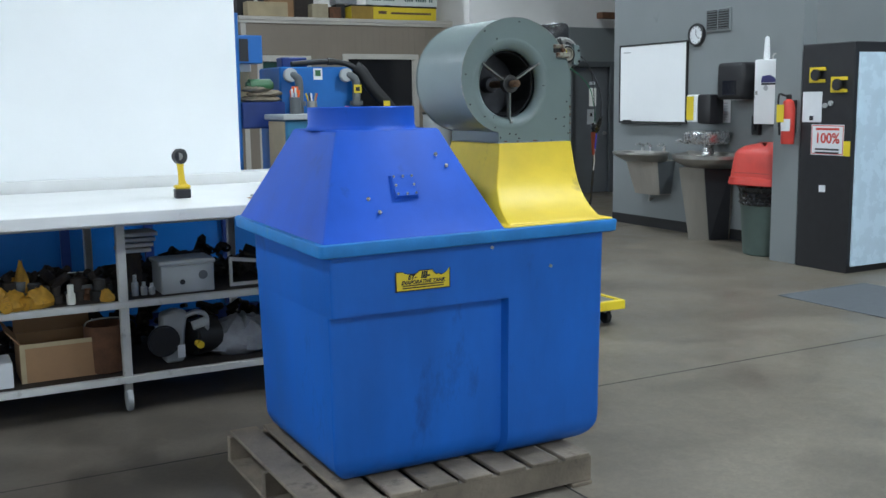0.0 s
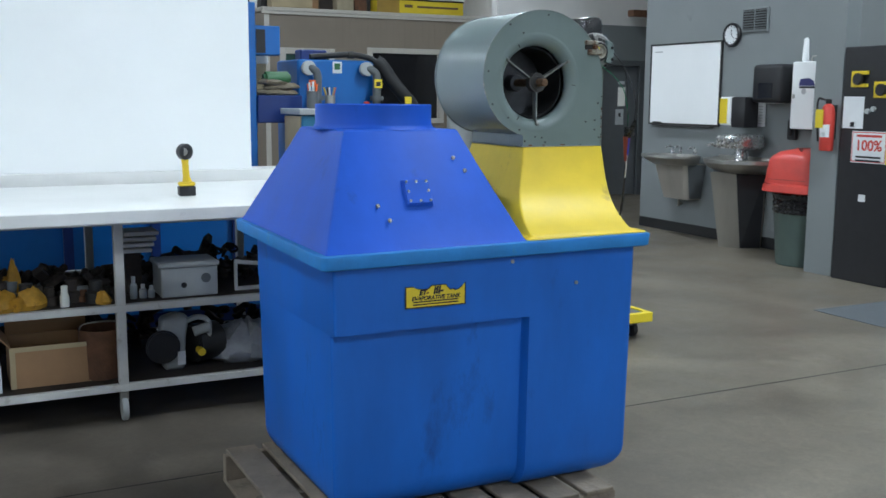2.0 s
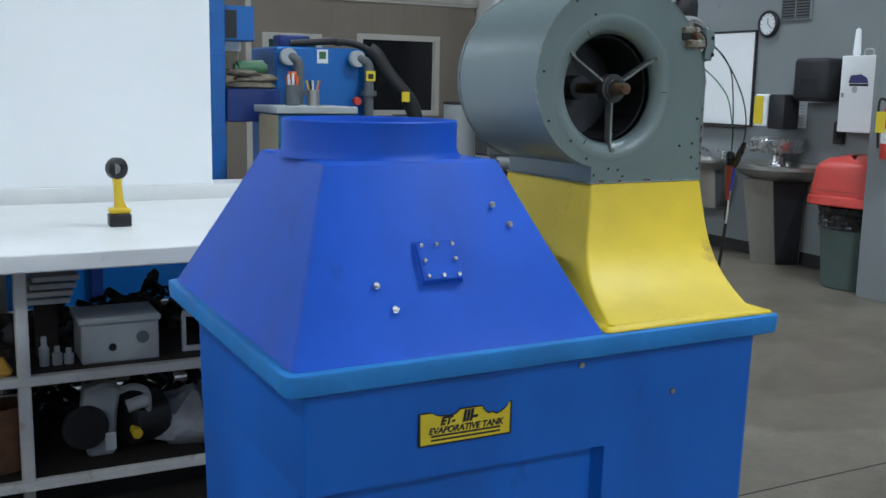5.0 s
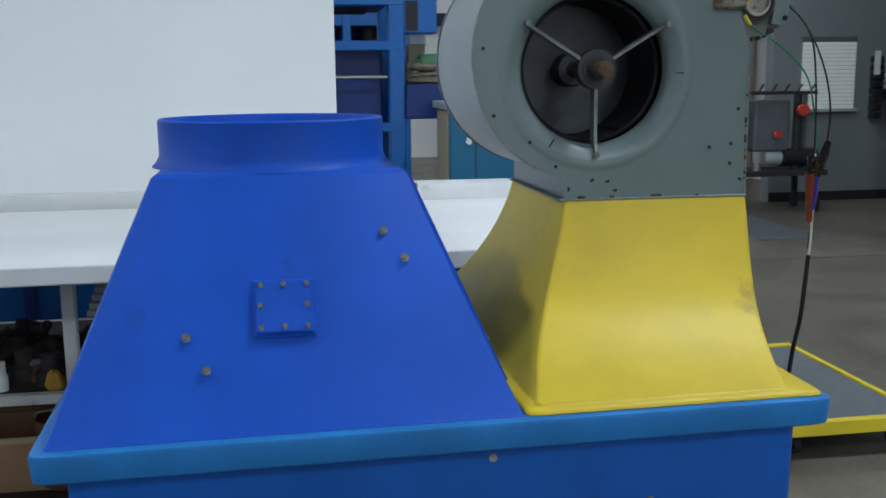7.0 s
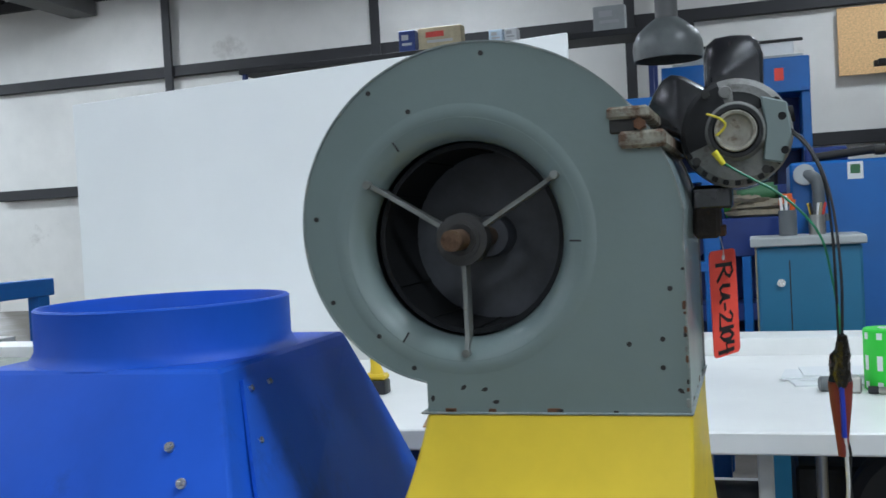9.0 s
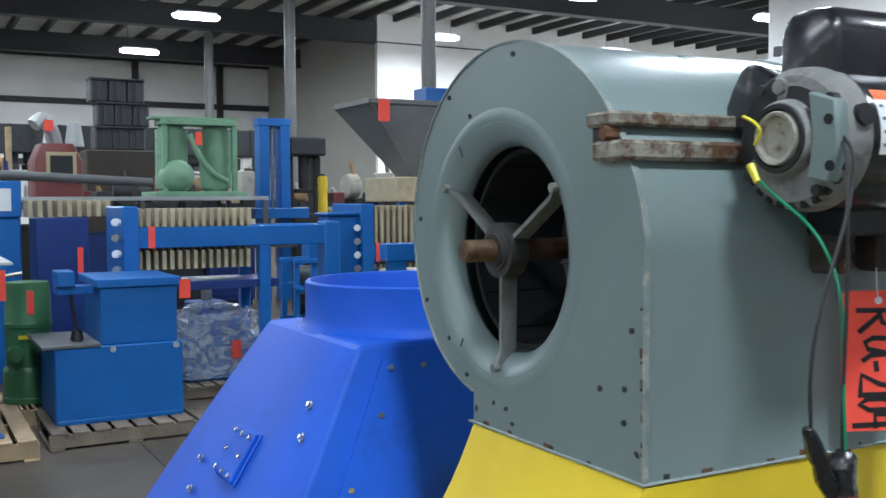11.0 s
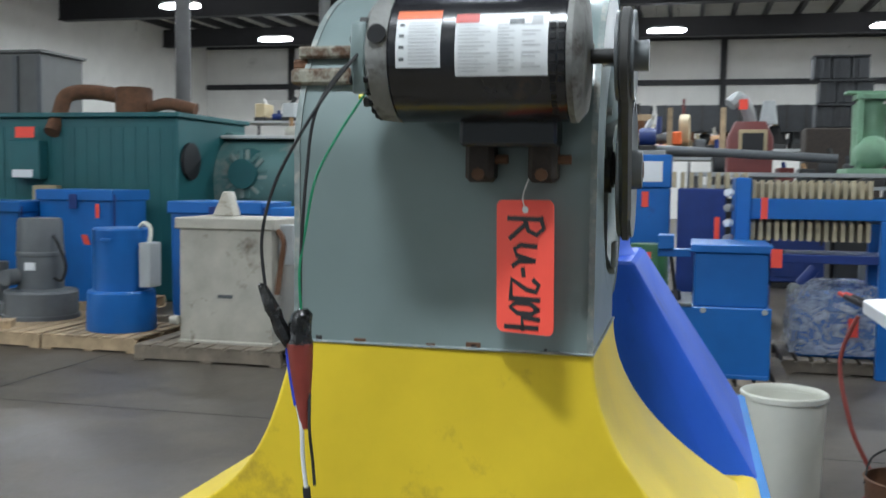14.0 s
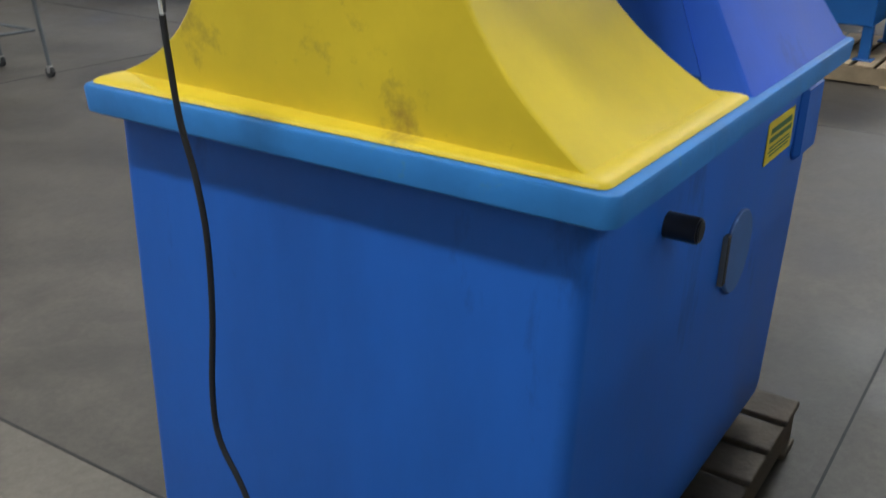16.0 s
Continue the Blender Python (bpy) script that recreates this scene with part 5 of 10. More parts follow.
part("board", box(-0.12, -0.15, 0, 0.12, 0.15, 0.004, 0.002), CARDB, clip)
part("card", box(-0.1, -0.02, 0.0045, 0.03, 0.04, 0.006, 0), ORANGE, clip)
part("clip", box(-0.05, 0.12, 0.0042, 0.05, 0.15, 0.014, 0.003), STEEL, clip)
spool = thing("tape_roll", "fluorescent green roll of labels on the table", "roll", (1.72, 2.31, TZ))
part("roll", lathe([(0.022, 0), (0.062, 0), (0.066, 0.004), (0.066, 0.186), (0.062, 0.19), (0.022, 0.19), (0.022, 0)], 40), FLOURG, spool)
part("core", lathe([(0.019, 0.0), (0.0215, 0.0), (0.0215, 0.192), (0.019, 0.192), (0.019, 0)], 28), LABELW, spool, "white core")
for a in range(0, 360, 40):
    for z0_, z1_ in ((0.065, 0.11), (0.01, 0.03), (0.16, 0.18)):
        part("print_patch", lathe([(0.0662, z0_), (0.0665, z0_), (0.0665, z1_), (0.0662, z1_)], 3, None, None, radians(a), radians(a + 14)), LABELW, spool)
for px, py, rz, c in ((1.72, 2.215, -14, STEEL), (1.9, 2.02, -14, INKGREY)):
    ob = thing("marker_pen", "fat black and silver marker pen on the table", "marker", (px, py, TZ + 0.012), rz)
    part("barrel", rod((-0.035, 0, 0), (0.065, 0, 0), 0.011, seg=14, bev=0.002), c, ob)
    part("cap", rod((-0.065, 0, 0), (-0.0355, 0, 0), 0.0122, seg=14, bev=0.002), INK, ob)
for px, py, rz, c in ((1.86, 2.32, 4, REDPL), (1.9, 2.24, -10, INK)):
    ob = thing("felt_pen", "thin felt pen lying on the white table", "pen", (px, py, TZ + 0.007), rz, "felt pens")
    part("barrel", rod((-0.06, 0, 0), (0.05, 0, 0), 0.006, seg=10), c, ob)
    part("cap", rod((0.0505, 0, 0), (0.085, 0, 0), 0.0068, seg=10), REDPL, ob)
jug = thing("white_jug", "white plastic jug with black cap and red label on the table", "jug", (1.9, 2.49, TZ))
part("body", lathe([(0, 0), (0.056, 0), (0.061, 0.01), (0.061, 0.115), (0.055, 0.135), (0.032, 0.165), (0.022, 0.17), (0.022, 0.178), (0, 0.178)], 32), PLASTW, jug)
part("label", lathe([(0.0615, 0.015), (0.0618, 0.015), (0.0618, 0.075), (0.0615, 0.075)], 14, None, None, radians(185), radians(290)), REDPL, jug, "red label")
part("label_band", lathe([(0.0615, 0.09), (0.0618, 0.09), (0.0618, 0.102), (0.0615, 0.102)], 14, None, None, radians(190), radians(262)), INK, jug, "black label band")
part("cap", rod((0, 0, 0.1785), (0, 0, 0.206), 0.024, seg=18, bev=0.002), BLACKP, jug)
for k, (px, py, rz) in enumerate(((1.56, 2.45, 8), (1.54, 2.53, -6), (1.6, 2.56, 3))):
    ob = solid("paper_sheets", moved(box(-0.12, -0.09, 0, 0.12, 0.09, 0.006, 0), pose(px, py, TZ + 0.0065 * k, 0, 0, rz)), LABELW, "loose white papers stacked on the table", "paper", "papers")
vise = thing("clamp_tool", "grey metal clamp lying on the table", "clamp", (1.57, 2.26, TZ))
part("body", rod((-0.05, 0, 0.025), (0.05, 0.02, 0.025), 0.024, seg=12, bev=0.004), MGREY, vise)
part("jaw", box(0.03, -0.03, 0.0, 0.07, 0.03, 0.05, 0.006), STEEL, vise)
# far end of the table
can = thing("solvent_can", "rectangular metal solvent can with yellow and white label", "can", (-1.12, 2.2, TZ), 14)
part("body", box(-0.055, -0.085, 0, 0.055, 0.085, 0.235, 0.01, seg=2), SCREEN, can, "shiny grey can body")
part("label_band", box(-0.0565, -0.0868, 0.01, 0.03, -0.0855, 0.1, 0), SKYC, can, "yellow label")
part("label_band", box(0.0555, -0.084, 0.01, 0.0566, -0.03, 0.1, 0), SKYC, can, "yellow label")
part("label_white", box(0.0555, -0.084, 0.13, 0.0566, -0.03, 0.22, 0), LABELW, can)
part("label_black", box(0.0555, -0.084, 0.1005, 0.0566, -0.03, 0.1295, 0), INK, can)
part("spout", rod((0, 0.05, 0.2355), (0, 0.05, 0.262), 0.02, seg=16), LABELW, can, "white screw cap")
part("carry_loop", cable([(0, -0.06, 0.236), (0, -0.05, 0.262), (0, 0.0, 0.264), (0, 0.01, 0.238)], 0.005), CHROME, can)
cordless_drill(-1.47, 1.72, TZ, 75, BLACKP, "dark cordless drill standing on its battery on the table")
jb = thing("junction_box", "grey electrical box with coiled black cord on the table", "box", (-1.32, 1.92, TZ), 10)
part("body", box(-0.05, -0.075, 0, 0.05, 0.075, 0.08, 0.005), MGREY, jb)
part("lid", box(-0.052, -0.078, 0.0805, 0.052, 0.078, 0.09, 0.004), LGREY, jb)
part("cord_coil", lathe([(0.032 + 0.007 * math.cos(t_), 0.007 * math.sin(t_)) for t_ in (2 * math.pi * i / 8 for i in range(9))], 28, pose(0.02, 0.12, 0.045, 75, 0, 20)), RUBBER, jb)
solid("small_grey_box", box(-2.1, 2.24, TZ, -2.0, 2.34, TZ + 0.05, 0.004), MGREY, "small grey metal box on the table", "box")
strip = thing("connector_strip", "cream plastic toothed strip lying on the table", "strip", (-2.4, 2.0, TZ))
part("bar", box(-0.04, -0.18, 0, 0.04, 0.22, 0.075, 0.006), CLOTH, strip)
for i in range(7):
    part("tooth", box(-0.04, 0.2205 , 0.008 + 0.0, 0.04, 0.25 - 0.004 * (i % 2), 0.016, 0.001), CLOTH, strip).matrix_local = pose(0, 0, 0.0095 * i)
solid("flat_panel", moved(box(-0.5, -0.28, 0, 0.5, 0.28, 0.025, 0.004), pose(-2.0, 2.78, TZ, 0, 0, -8)), mat("speckled_grey_panel", (0.3, 0.33, 0.29), 0.6, vary=0.3, scale=25), "speckled grey-green flat panel lying on the table", "panel")
cloth = solid("folded_cloth", loft([[( -1.85 + 0.2 * math.cos(t_) * s, 2.3 + 0.16 * math.sin(t_) * s, TZ + z) for t_ in (2 * math.pi * i / 16 for i in range(16))] for s, z in ((1.0, 0.001), (0.95, 0.012), (0.7, 0.017), (0.3, 0.019))]), mat("cream_cloth", (0.6, 0.55, 0.38), 0.9, vary=0.1), "cream cloth lying on the table", "cloth")
wb = thing("water_bottle", "clear plastic water bottle with blue and red label on the table", "bottle", (-2.52, 1.9, TZ))
part("body", lathe([(0, 0), (0.032, 0), (0.034, 0.01), (0.034, 0.13), (0.025, 0.17), (0.013, 0.19), (0.013, 0.2), (0, 0.2)], 24), SCREEN, wb)
part("wrap_label", lathe([(0.0346, 0.05), (0.035, 0.05), (0.035, 0.1), (0.0346, 0.1)], 24), MBLUE, wb, "blue label")
part("cap", rod((0, 0, 0.2005), (0, 0, 0.218), 0.014, seg=14), LABELW, wb)
for k in range(2):
    ob = thing("long_handled_clamp", "red and black long-handled clamp hanging over the table edge", "clamp", (-2.55, 1.64 + 0.05 * k, TZ - 0.03), 200 + 8 * k, "clamps")
    part("handle_grip", rod((0, 0, 0), (0.14, 0.02, 0.03), 0.014, seg=10), BLACKP, ob)
    part("tip", rod((0.14, 0.02, 0.03), (0.19, 0.025, 0.04), 0.011, seg=10), REDPL, ob)
hose = solid("air_hose", cable([(-2.58, 1.62, 0.93), (-2.6, 1.55, 0.7), (-2.52, 1.6, 0.4), (-2.5, 1.7, 0.15), (-2.4, 1.6, 0.02), (-2.1, 1.5, 0.012)], 0.011), REDDARK, "red rubber hose hanging from the table end", "hose")

# things on the shelves
eb = thing("electrical_enclosure", "light grey metal enclosure on the middle shelf", "enclosure", (0.02, 2.1, 0.53))
ebody = part("body", box(-0.14, -0.1, 0, 0.14, 0.12, 0.15, 0.006), LGREY, eb)
part("cover", box(-0.152, -0.11, 0.1505, 0.148, 0.13, 0.175, 0.006), LGREY, eb, "overhanging lid")
part("knock_out", rod((-0.03, -0.1005, 0.06), (-0.03, -0.104, 0.06), 0.014, seg=16), INK, ebody)
part("knock_out", rod((0.08, -0.1005, 0.09), (0.08, -0.103, 0.09), 0.024, seg=18), MGREY, ebody)
carton = thing("cardboard_box", "open brown cardboard box on the bottom shelf", "box", (-0.63, 2.2, 0.14))
for a in ((-0.19, -0.15, 0, 0.19, -0.144, 0.2), (-0.19, 0.144, 0, 0.19, 0.15, 0.2), (-0.19, -0.144, 0, -0.184, 0.144, 0.2), (0.184, -0.144, 0, 0.19, 0.144, 0.2), (-0.184, -0.144, 0, 0.184, 0.144, 0.006)):
    part("panel", box(*a, 0.001), CARDB, carton)
part("flap", moved(box(-0.19, -0.006, 0, 0.19, 0.0, 0.12, 0.001), pose(0, 0.15, 0.2, -20, 0, 0)), CARDB, carton)
part("flap", moved(box(-0.006, -0.14, 0, 0.0, 0.14, 0.1, 0.001), pose(-0.184, 0, 0.2, 0, -40, 0)), CARDB, carton)
for a in ((-0.19, 0.0, -0.165, 0.2), (0.165, 0.0, 0.19, 0.2), (-0.165, 0.178, 0.165, 0.2)):
    part("edge_tape", box(a[0], -0.1512, a[1], a[2], -0.1503, a[3], 0), TAN, carton, "paler taped edge")
solid("small_carton", box(-1.02, 2.0, 0.14, -0.86, 2.2, 0.27, 0.004), LABELW, "small white carton on the bottom shelf", "box")
pail = thing("oil_pail", "dark rusty red steel pail on the bottom shelf", "pail", (-0.4, 2.12, 0.14))
part("body", lathe([(0, 0), (0.09, 0), (0.1, 0.01), (0.105, 0.24), (0.108, 0.25), (0.1, 0.25), (0.095, 0.02), (0, 0.02)], 28), RUST, pail)
part("bail", cable([(-0.1, 0, 0.22), (-0.08, -0.04, 0.28), (0.08, -0.04, 0.28), (0.1, 0, 0.22)], 0.004), STEEL, pail)
saw = thing("motor_pump", "white and black motor pump unit on the bottom shelf", "pump", (0.02, 2.12, 0.14))
part("frame_plate", prism([(-0.12, 0.0), (-0.02, 0.0), (-0.01, 0.16), (0.01, 0.27), (-0.05, 0.29), (-0.13, 0.27), (-0.14, 0.15)], "y", -0.04, 0.05, 0.012), LGREY, saw)
part("handle_loop", cable([(0.0, -0.03, 0.25), (0.05, -0.06, 0.27), (0.1, -0.06, 0.24), (0.1, -0.05, 0.14)], 0.014), LGREY, saw)
part("motor_can", rod((0.02, 0.0, 0.12), (0.17, 0.05, 0.12), 0.1, seg=24, bev=0.01), BLACKP, saw)
part("gear_head", rod((-0.13, -0.07, 0.13), (-0.13, -0.041, 0.13), 0.085, seg=24, bev=0.008), BLACKP, saw)
part("outlet", rod((0.02, -0.08, 0.2), (0.1, -0.08, 0.22), 0.025, seg=14), LGREY, saw)
part("data_plate", box(-0.06, -0.0625, 0.03, -0.02, -0.0605, 0.1, 0), LABELW, saw)
part("valve", rod((0.05, -0.12, 0.1), (0.05, -0.06, 0.1), 0.02, seg=14), YBIN, saw)
rb2 = random.Random(77)
bag_rows = []
for s, z in ((0.75, 0.0), (1.0, 0.03), (0.98, 0.07), (0.85, 0.11), (0.62, 0.15), (0.35, 0.175), (0.12, 0.18)):
    bag_rows.append([(0.36 + 0.24 * s * (1 + rb2.uniform(-0.13, 0.13)) * math.cos(a), 2.2 + 0.17 * s * (1 + rb2.uniform(-0.13, 0.13)) * math.sin(a), 0.142 + (z * (1 + rb2.uniform(-0.2, 0.2)) if z else 0)) for a in (2 * math.pi * i / 26 for i in range(26))])
bag = solid("plastic_bag", loft(bag_rows), mat("dusty_plastic_film", (0.3, 0.31, 0.33), 0.3, vary=0.2, scale=15, bump=0.4, grain=30), "crumpled grey plastic bag on the bottom shelf", "bag")
stack = thing("bracket_stack", "stack of white steel brackets on the middle shelf", "bracket", (-0.2, 2.2, 0.53))
for i in range(4):
    part("bracket", box(-0.1 + 0.01 * i, -0.1, 0.22 + 0.028 * i, 0.06 + 0.012 * i, 0.08, 0.24 + 0.028 * i, 0.003), SHELFW, stack)
part("stack_post", box(-0.06, -0.02, 0, 0.02, 0.04, 0.2195, 0.003), DIRTY, stack)
rng = random.Random(5)
MUSTARD = mat("worn_mustard_plastic", (0.5, 0.27, 0.025), 0.6, vary=0.3, scale=20, bump=0.2, stain=(0.12, 0.06, 0.02), stain_amount=0.5, stain_scale=20)
MIX = [IRON, DIRTY, RUST, DIRTY, BLACKP, DIRTY, MGREY, IRON]
for i in range(16):
    x_ = -1.15 + 0.052 * i
    if x_ > -0.36:
        break
    ob = thing("machine_part", "small greasy machine parts heaped on the shelf", "machine part", (x_, 2.03 + 0.1 * rng.random(), 0.53), rng.random() * 180, "shelf parts")
    r_ = 0.025 + 0.03 * rng.random()
    part("casting", lathe([(0, 0), (r_, 0), (r_, r_), (r_ * 0.6, r_ * 1.2), (r_ * 0.6, r_ * 2.2), (0, r_ * 2.2)], 12), rng.choice(MIX), ob)
    part("spigot", rod((0, 0, r_), (r_ * 1.6, 0, r_ * 1.1), r_ * 0.45, seg=10), rng.choice(MIX), ob)
for x_, y_, s_, h_ in ((-0.83, 2.0, 0.095, 0.09), (-0.72, 2.0, 0.085, 0.1), (-0.78, 2.14, 0.05, 0.21), (-0.4, 1.99, 0.05, 0.06), (-0.9, 2.05, 0.07, 0.1)):
    rows = []
    for s, z in ((0.8, 0.0), (1.0, 0.25), (0.85, 0.55), (0.6, 0.8), (0.25, 1.0)):
        rows.append([(s_ * s * (1 + rng.uniform(-0.22, 0.22)) * math.cos(a), 0.6 * s_ * s * (1 + rng.uniform(-0.25, 0.25)) * math.sin(a), h_ * z * (1 + rng.uniform(-0.12, 0.12)) if z else 0.0) for a in (2 * math.pi * i / 14 for i in range(14))])
    ob = thing("work_glove", "worn mustard-yellow glove lying among greasy parts", "glove", (x_, y_, 0.532), 25 * s_ * 100, "gloves")
    part("glove_body", loft(rows), MUSTARD, ob)
    part("cuff", rod((s_ * 0.5, 0, h_ * 0.35), (s_ * 1.1, 0.01, h_ * 0.3), h_ * 0.3, h_ * 0.34, seg=12, bev=0.004), MUSTARD, ob)
solid("white_fitting", lathe([(0, 0), (0.022, 0), (0.022, 0.05), (0.016, 0.06), (0.016, 0.1), (0, 0.1)], 14, pose(-0.57, 1.99, 0.532)), PLASTW, "small white pipe fitting on the middle shelf", "fitting")


def scrap_heap(x0, x1, y0, y1, z, h, n, seed):
    """Jumbled greasy parts: bars, rings, blocks and stubs lying on one another."""
    q = random.Random(seed)
    bm = bmesh.new()
    for i in range(n):
        u = q.random()
        x_, y_ = x0 + (x1 - x0) * u, q.uniform(y0, y1)
        top = h * (0.35 + 0.65 * math.sin(math.pi * u))
        z_ = z + top * q.random() ** 1.4
        s = q.uniform(0.014, 0.036)
        m = pose(x_, y_, z_ + s, q.uniform(-60, 60), q.uniform(-60, 60), q.uniform(0, 180))
        kind_ = q.random()
        if kind_ < 0.4:
            piece = moved(box(-s * 1.6, -s * 0.7, -s * 0.5, s * 1.6, s * 0.7, s * 0.5, 0.004), m)
        elif kind_ < 0.75:
            piece = moved(rod((-s * 1.5, 0, 0), (s * 1.5, 0, 0), s * 0.6, s * 0.5, seg=10), m)
        else:
            piece = lathe([(s * 0.7, -s * 0.3), (s * 1.2, -s * 0.3), (s * 1.2, s * 0.3), (s * 0.7, s * 0.3), (s * 0.7, -s * 0.3)], 14, m)
        me = bpy.data.meshes.new("piece")
        piece.to_mesh(me)
        bm.from_mesh(me)
        bpy.data.meshes.remove(me)
    return bm


solid("dark_parts_heap", scrap_heap(-1.3, -0.38, 2.15, 2.55, 0.531, 0.1, 150, 4), DIRTY, "heap of dark rusty parts on the middle shelf", "parts", kind="stuff")
solid("dark_parts_heap", scrap_heap(-0.28, 0.7, 2.3, 2.7, 0.531, 0.14, 150, 8), DIRTY, "heap of dark greasy parts on the middle shelf", "parts", kind="stuff")
solid("dark_parts_heap", scrap_heap(-1.2, 0.75, 2.5, 2.85, 0.141, 0.17, 220, 15), DIRTY, "heap of dark scrap parts on the bottom shelf", "parts", kind="stuff")
for x_, h_ in ((-0.245, 0.11), (-0.2, 0.07), (-0.16, 0.06)):
    solid("grey_fitting", lathe([(0, 0), (0.016, 0), (0.018, 0.004), (0.018, h_ * 0.6), (0.01, h_ * 0.7), (0.01, h_), (0, h_)], 14, pose(x_, 2.05, 0.532)), LGREY, "small grey pipe fitting on the middle shelf", "fitting", "pipe fittings")
part_fl = thing("slotted_channel", "short white steel channel frame on the middle shelf", "frame", (0.42, 2.1, 0.53))
part("rail", box(-0.16, -0.05, 0.0, 0.3, -0.03, 0.02, 0.002), SHELFW, part_fl)
part("rail", moved(box(-0.16, -0.05, 0.0, 0.3, -0.03, 0.02, 0.002), pose(0, 0, 0.12, 0, 8, 0)), SHELFW, part_fl)
part("upright", box(-0.16, -0.05, 0.02, -0.145, -0.03, 0.15, 0.002), SHELFW, part_fl)
# wheel of a cart under the table end
cart = thing("wheeled_cart", "black-tyred cart with yellow wheel under the table end", "cart", (1.79, 2.06, 0.159))
tyre = part("tyre", lathe([(0.125 + 0.0, -0.045), (0.2, -0.05), (0.225, -0.03), (0.23, 0.0), (0.225, 0.03), (0.2, 0.05), (0.125, 0.045), (0.12, 0.0), (0.125, -0.045)], 44, pose(0, 0, 0.53, 90, 0, 0)), RUBBER, cart, "black rubber tyre")
part("wheel_disc", lathe([(0.03, -0.05), (0.05, -0.046), (0.06, -0.02), (0.115, -0.03), (0.128, -0.044), (0.128, 0.044), (0.03, 0.04)], 40, pose(0, 0, 0.53, 90, 0, 0)), YBIN, tyre, "yellow wheel disc")
part("axle_hub", rod((0, -0.06, 0.53), (0, 0.25, 0.53), 0.037, seg=18, bev=0.004), RUST, cart)
part("chassis", box(-0.35, 0.2, 0.2, 0.2, 0.7, 0.62, 0.01), IRON, cart)
part("mudguard", loft([[(0.05, y_, 0.765), (0.2, y_, 0.765), (0.27, y_, 0.735), (0.28, y_, 0.68), (0.25, y_, 0.665), (0.2, y_, 0.72), (0.05, y_, 0.735)] for y_ in (-0.07, 0.3)]), BLACKP, cart, "black plastic mudguard")
for a in range(0, 360, 72):
    part("wheel_nut", rod((0.085 * math.cos(radians(a)), -0.046, 0.53 + 0.085 * math.sin(radians(a))), (0.085 * math.cos(radians(a)), -0.03, 0.53 + 0.085 * math.sin(radians(a))), 0.008, seg=6), IRON, cart)
part("leg", box(-0.3, 0.3, FZ - 0.159, -0.24, 0.36, 0.1995, 0.004), IRON, cart)
part("leg", box(0.1, 0.3, FZ - 0.159, 0.16, 0.36, 0.1995, 0.004), IRON, cart)
part("leg", box(-0.3, 0.6, FZ - 0.159, -0.24, 0.66, 0.1995, 0.004), IRON, cart)

# ---- yellow lift cart and the blue plant behind the table ----
lift = thing("platform_cart", "low platform cart with grey deck and yellow edge", "cart", (2.76, 2.8, FZ))
part("deck", box(-0.29, -0.56, 0.13, 0.29, 0.56, 0.168, 0.004), mat("grey_cart_deck", (0.12, 0.13, 0.14), 0.6, vary=0.15, scale=10), lift)
for a in ((-0.32, -0.6, 0.115, 0.32, -0.5605, 0.178), (-0.32, 0.5605, 0.115, 0.32, 0.6, 0.178), (-0.32, -0.56, 0.115, -0.2905, 0.56, 0.178), (0.2905, -0.56, 0.115, 0.32, 0.56, 0.178)):
    part("edge_rail", box(*a, 0.004), YSAFE, lift, "yellow edge rail")
for sx in (-0.24, 0.24):
    for sy in (-0.48, 0.48):
        part("castor_wheel", rod((sx - 0.02, sy, 0.05), (sx + 0.02, sy, 0.05), 0.0495, seg=20, bev=0.005), RUBBER, lift)
        part("castor_fork", box(sx - 0.03, sy - 0.03, 0.08, sx + 0.03, sy + 0.03, 0.1295, 0.003), STEEL, lift)

bk = thing("blue_skid", "long low blue machine skid behind the work table", "machine", (0, 0, 0))
part("tank_side", box(-2.4, 3.85, 0.06, 1.0, 4.45, 0.93, 0.01), MBLUE, bk)
for x_ in (-2.0, -1.45, -0.9, -0.35, 0.2, 0.75):
    part("rib", box(x_ - 0.03, 3.81, 0.08, x_ + 0.03, 3.8495, 0.92, 0.004), MBLUE2, bk)
part("skid_rail", box(-2.5, 3.9, FZ, 1.05, 4.4, 0.0595, 0.006), MBLUE2, bk)
rack = thing("blue_machine_frame", "tall blue steel machine frame with dark fittings", "machine", (0.91, 5.1, FZ))
for x_ in (-0.42, 0.22):
    for y_ in (-0.3, 0.3):
        part("upright", box(x_ - 0.05, y_ - 0.05, 0, x_ + 0.05, y_ + 0.05, 2.28, 0.008), MBLUE, rack)
for z_, h_ in ((0.7, 0.08), (1.28, 0.06), (1.78, 0.06), (2.05, 0.07), (2.2, 0.08)):
    part("cross_beam", box(-0.47, -0.352, z_, 0.27, -0.2505, z_ + h_, 0.006), MBLUE, rack)
    part("deck_plate", box(-0.37, -0.24, z_, 0.17, 0.34, z_ + 0.03, 0.004), MBLUE2, rack)
part("cabinet_box", box(-0.34, -0.2, 1.35, 0.14, 0.3, 1.8, 0.01), MBLUE2, rack)
part("dark_motor", rod((-0.28, -0.1, 2.1), (0.06, -0.1, 2.1), 0.09, seg=20, bev=0.01), IRON, rack)
part("pressure_pipe", rod((-0.4, -0.28, 1.62), (0.25, -0.28, 1.62), 0.012, seg=10), STEEL, rack)
part("brass_valve", rod((-0.25, -0.3, 1.5), (-0.25, -0.3, 1.6), 0.04, seg=14), RUST, rack)
part("side_arm", box(0.2705, -0.3, 1.885, 0.48, -0.1, 2.11, 0.006), MBLUE, rack)
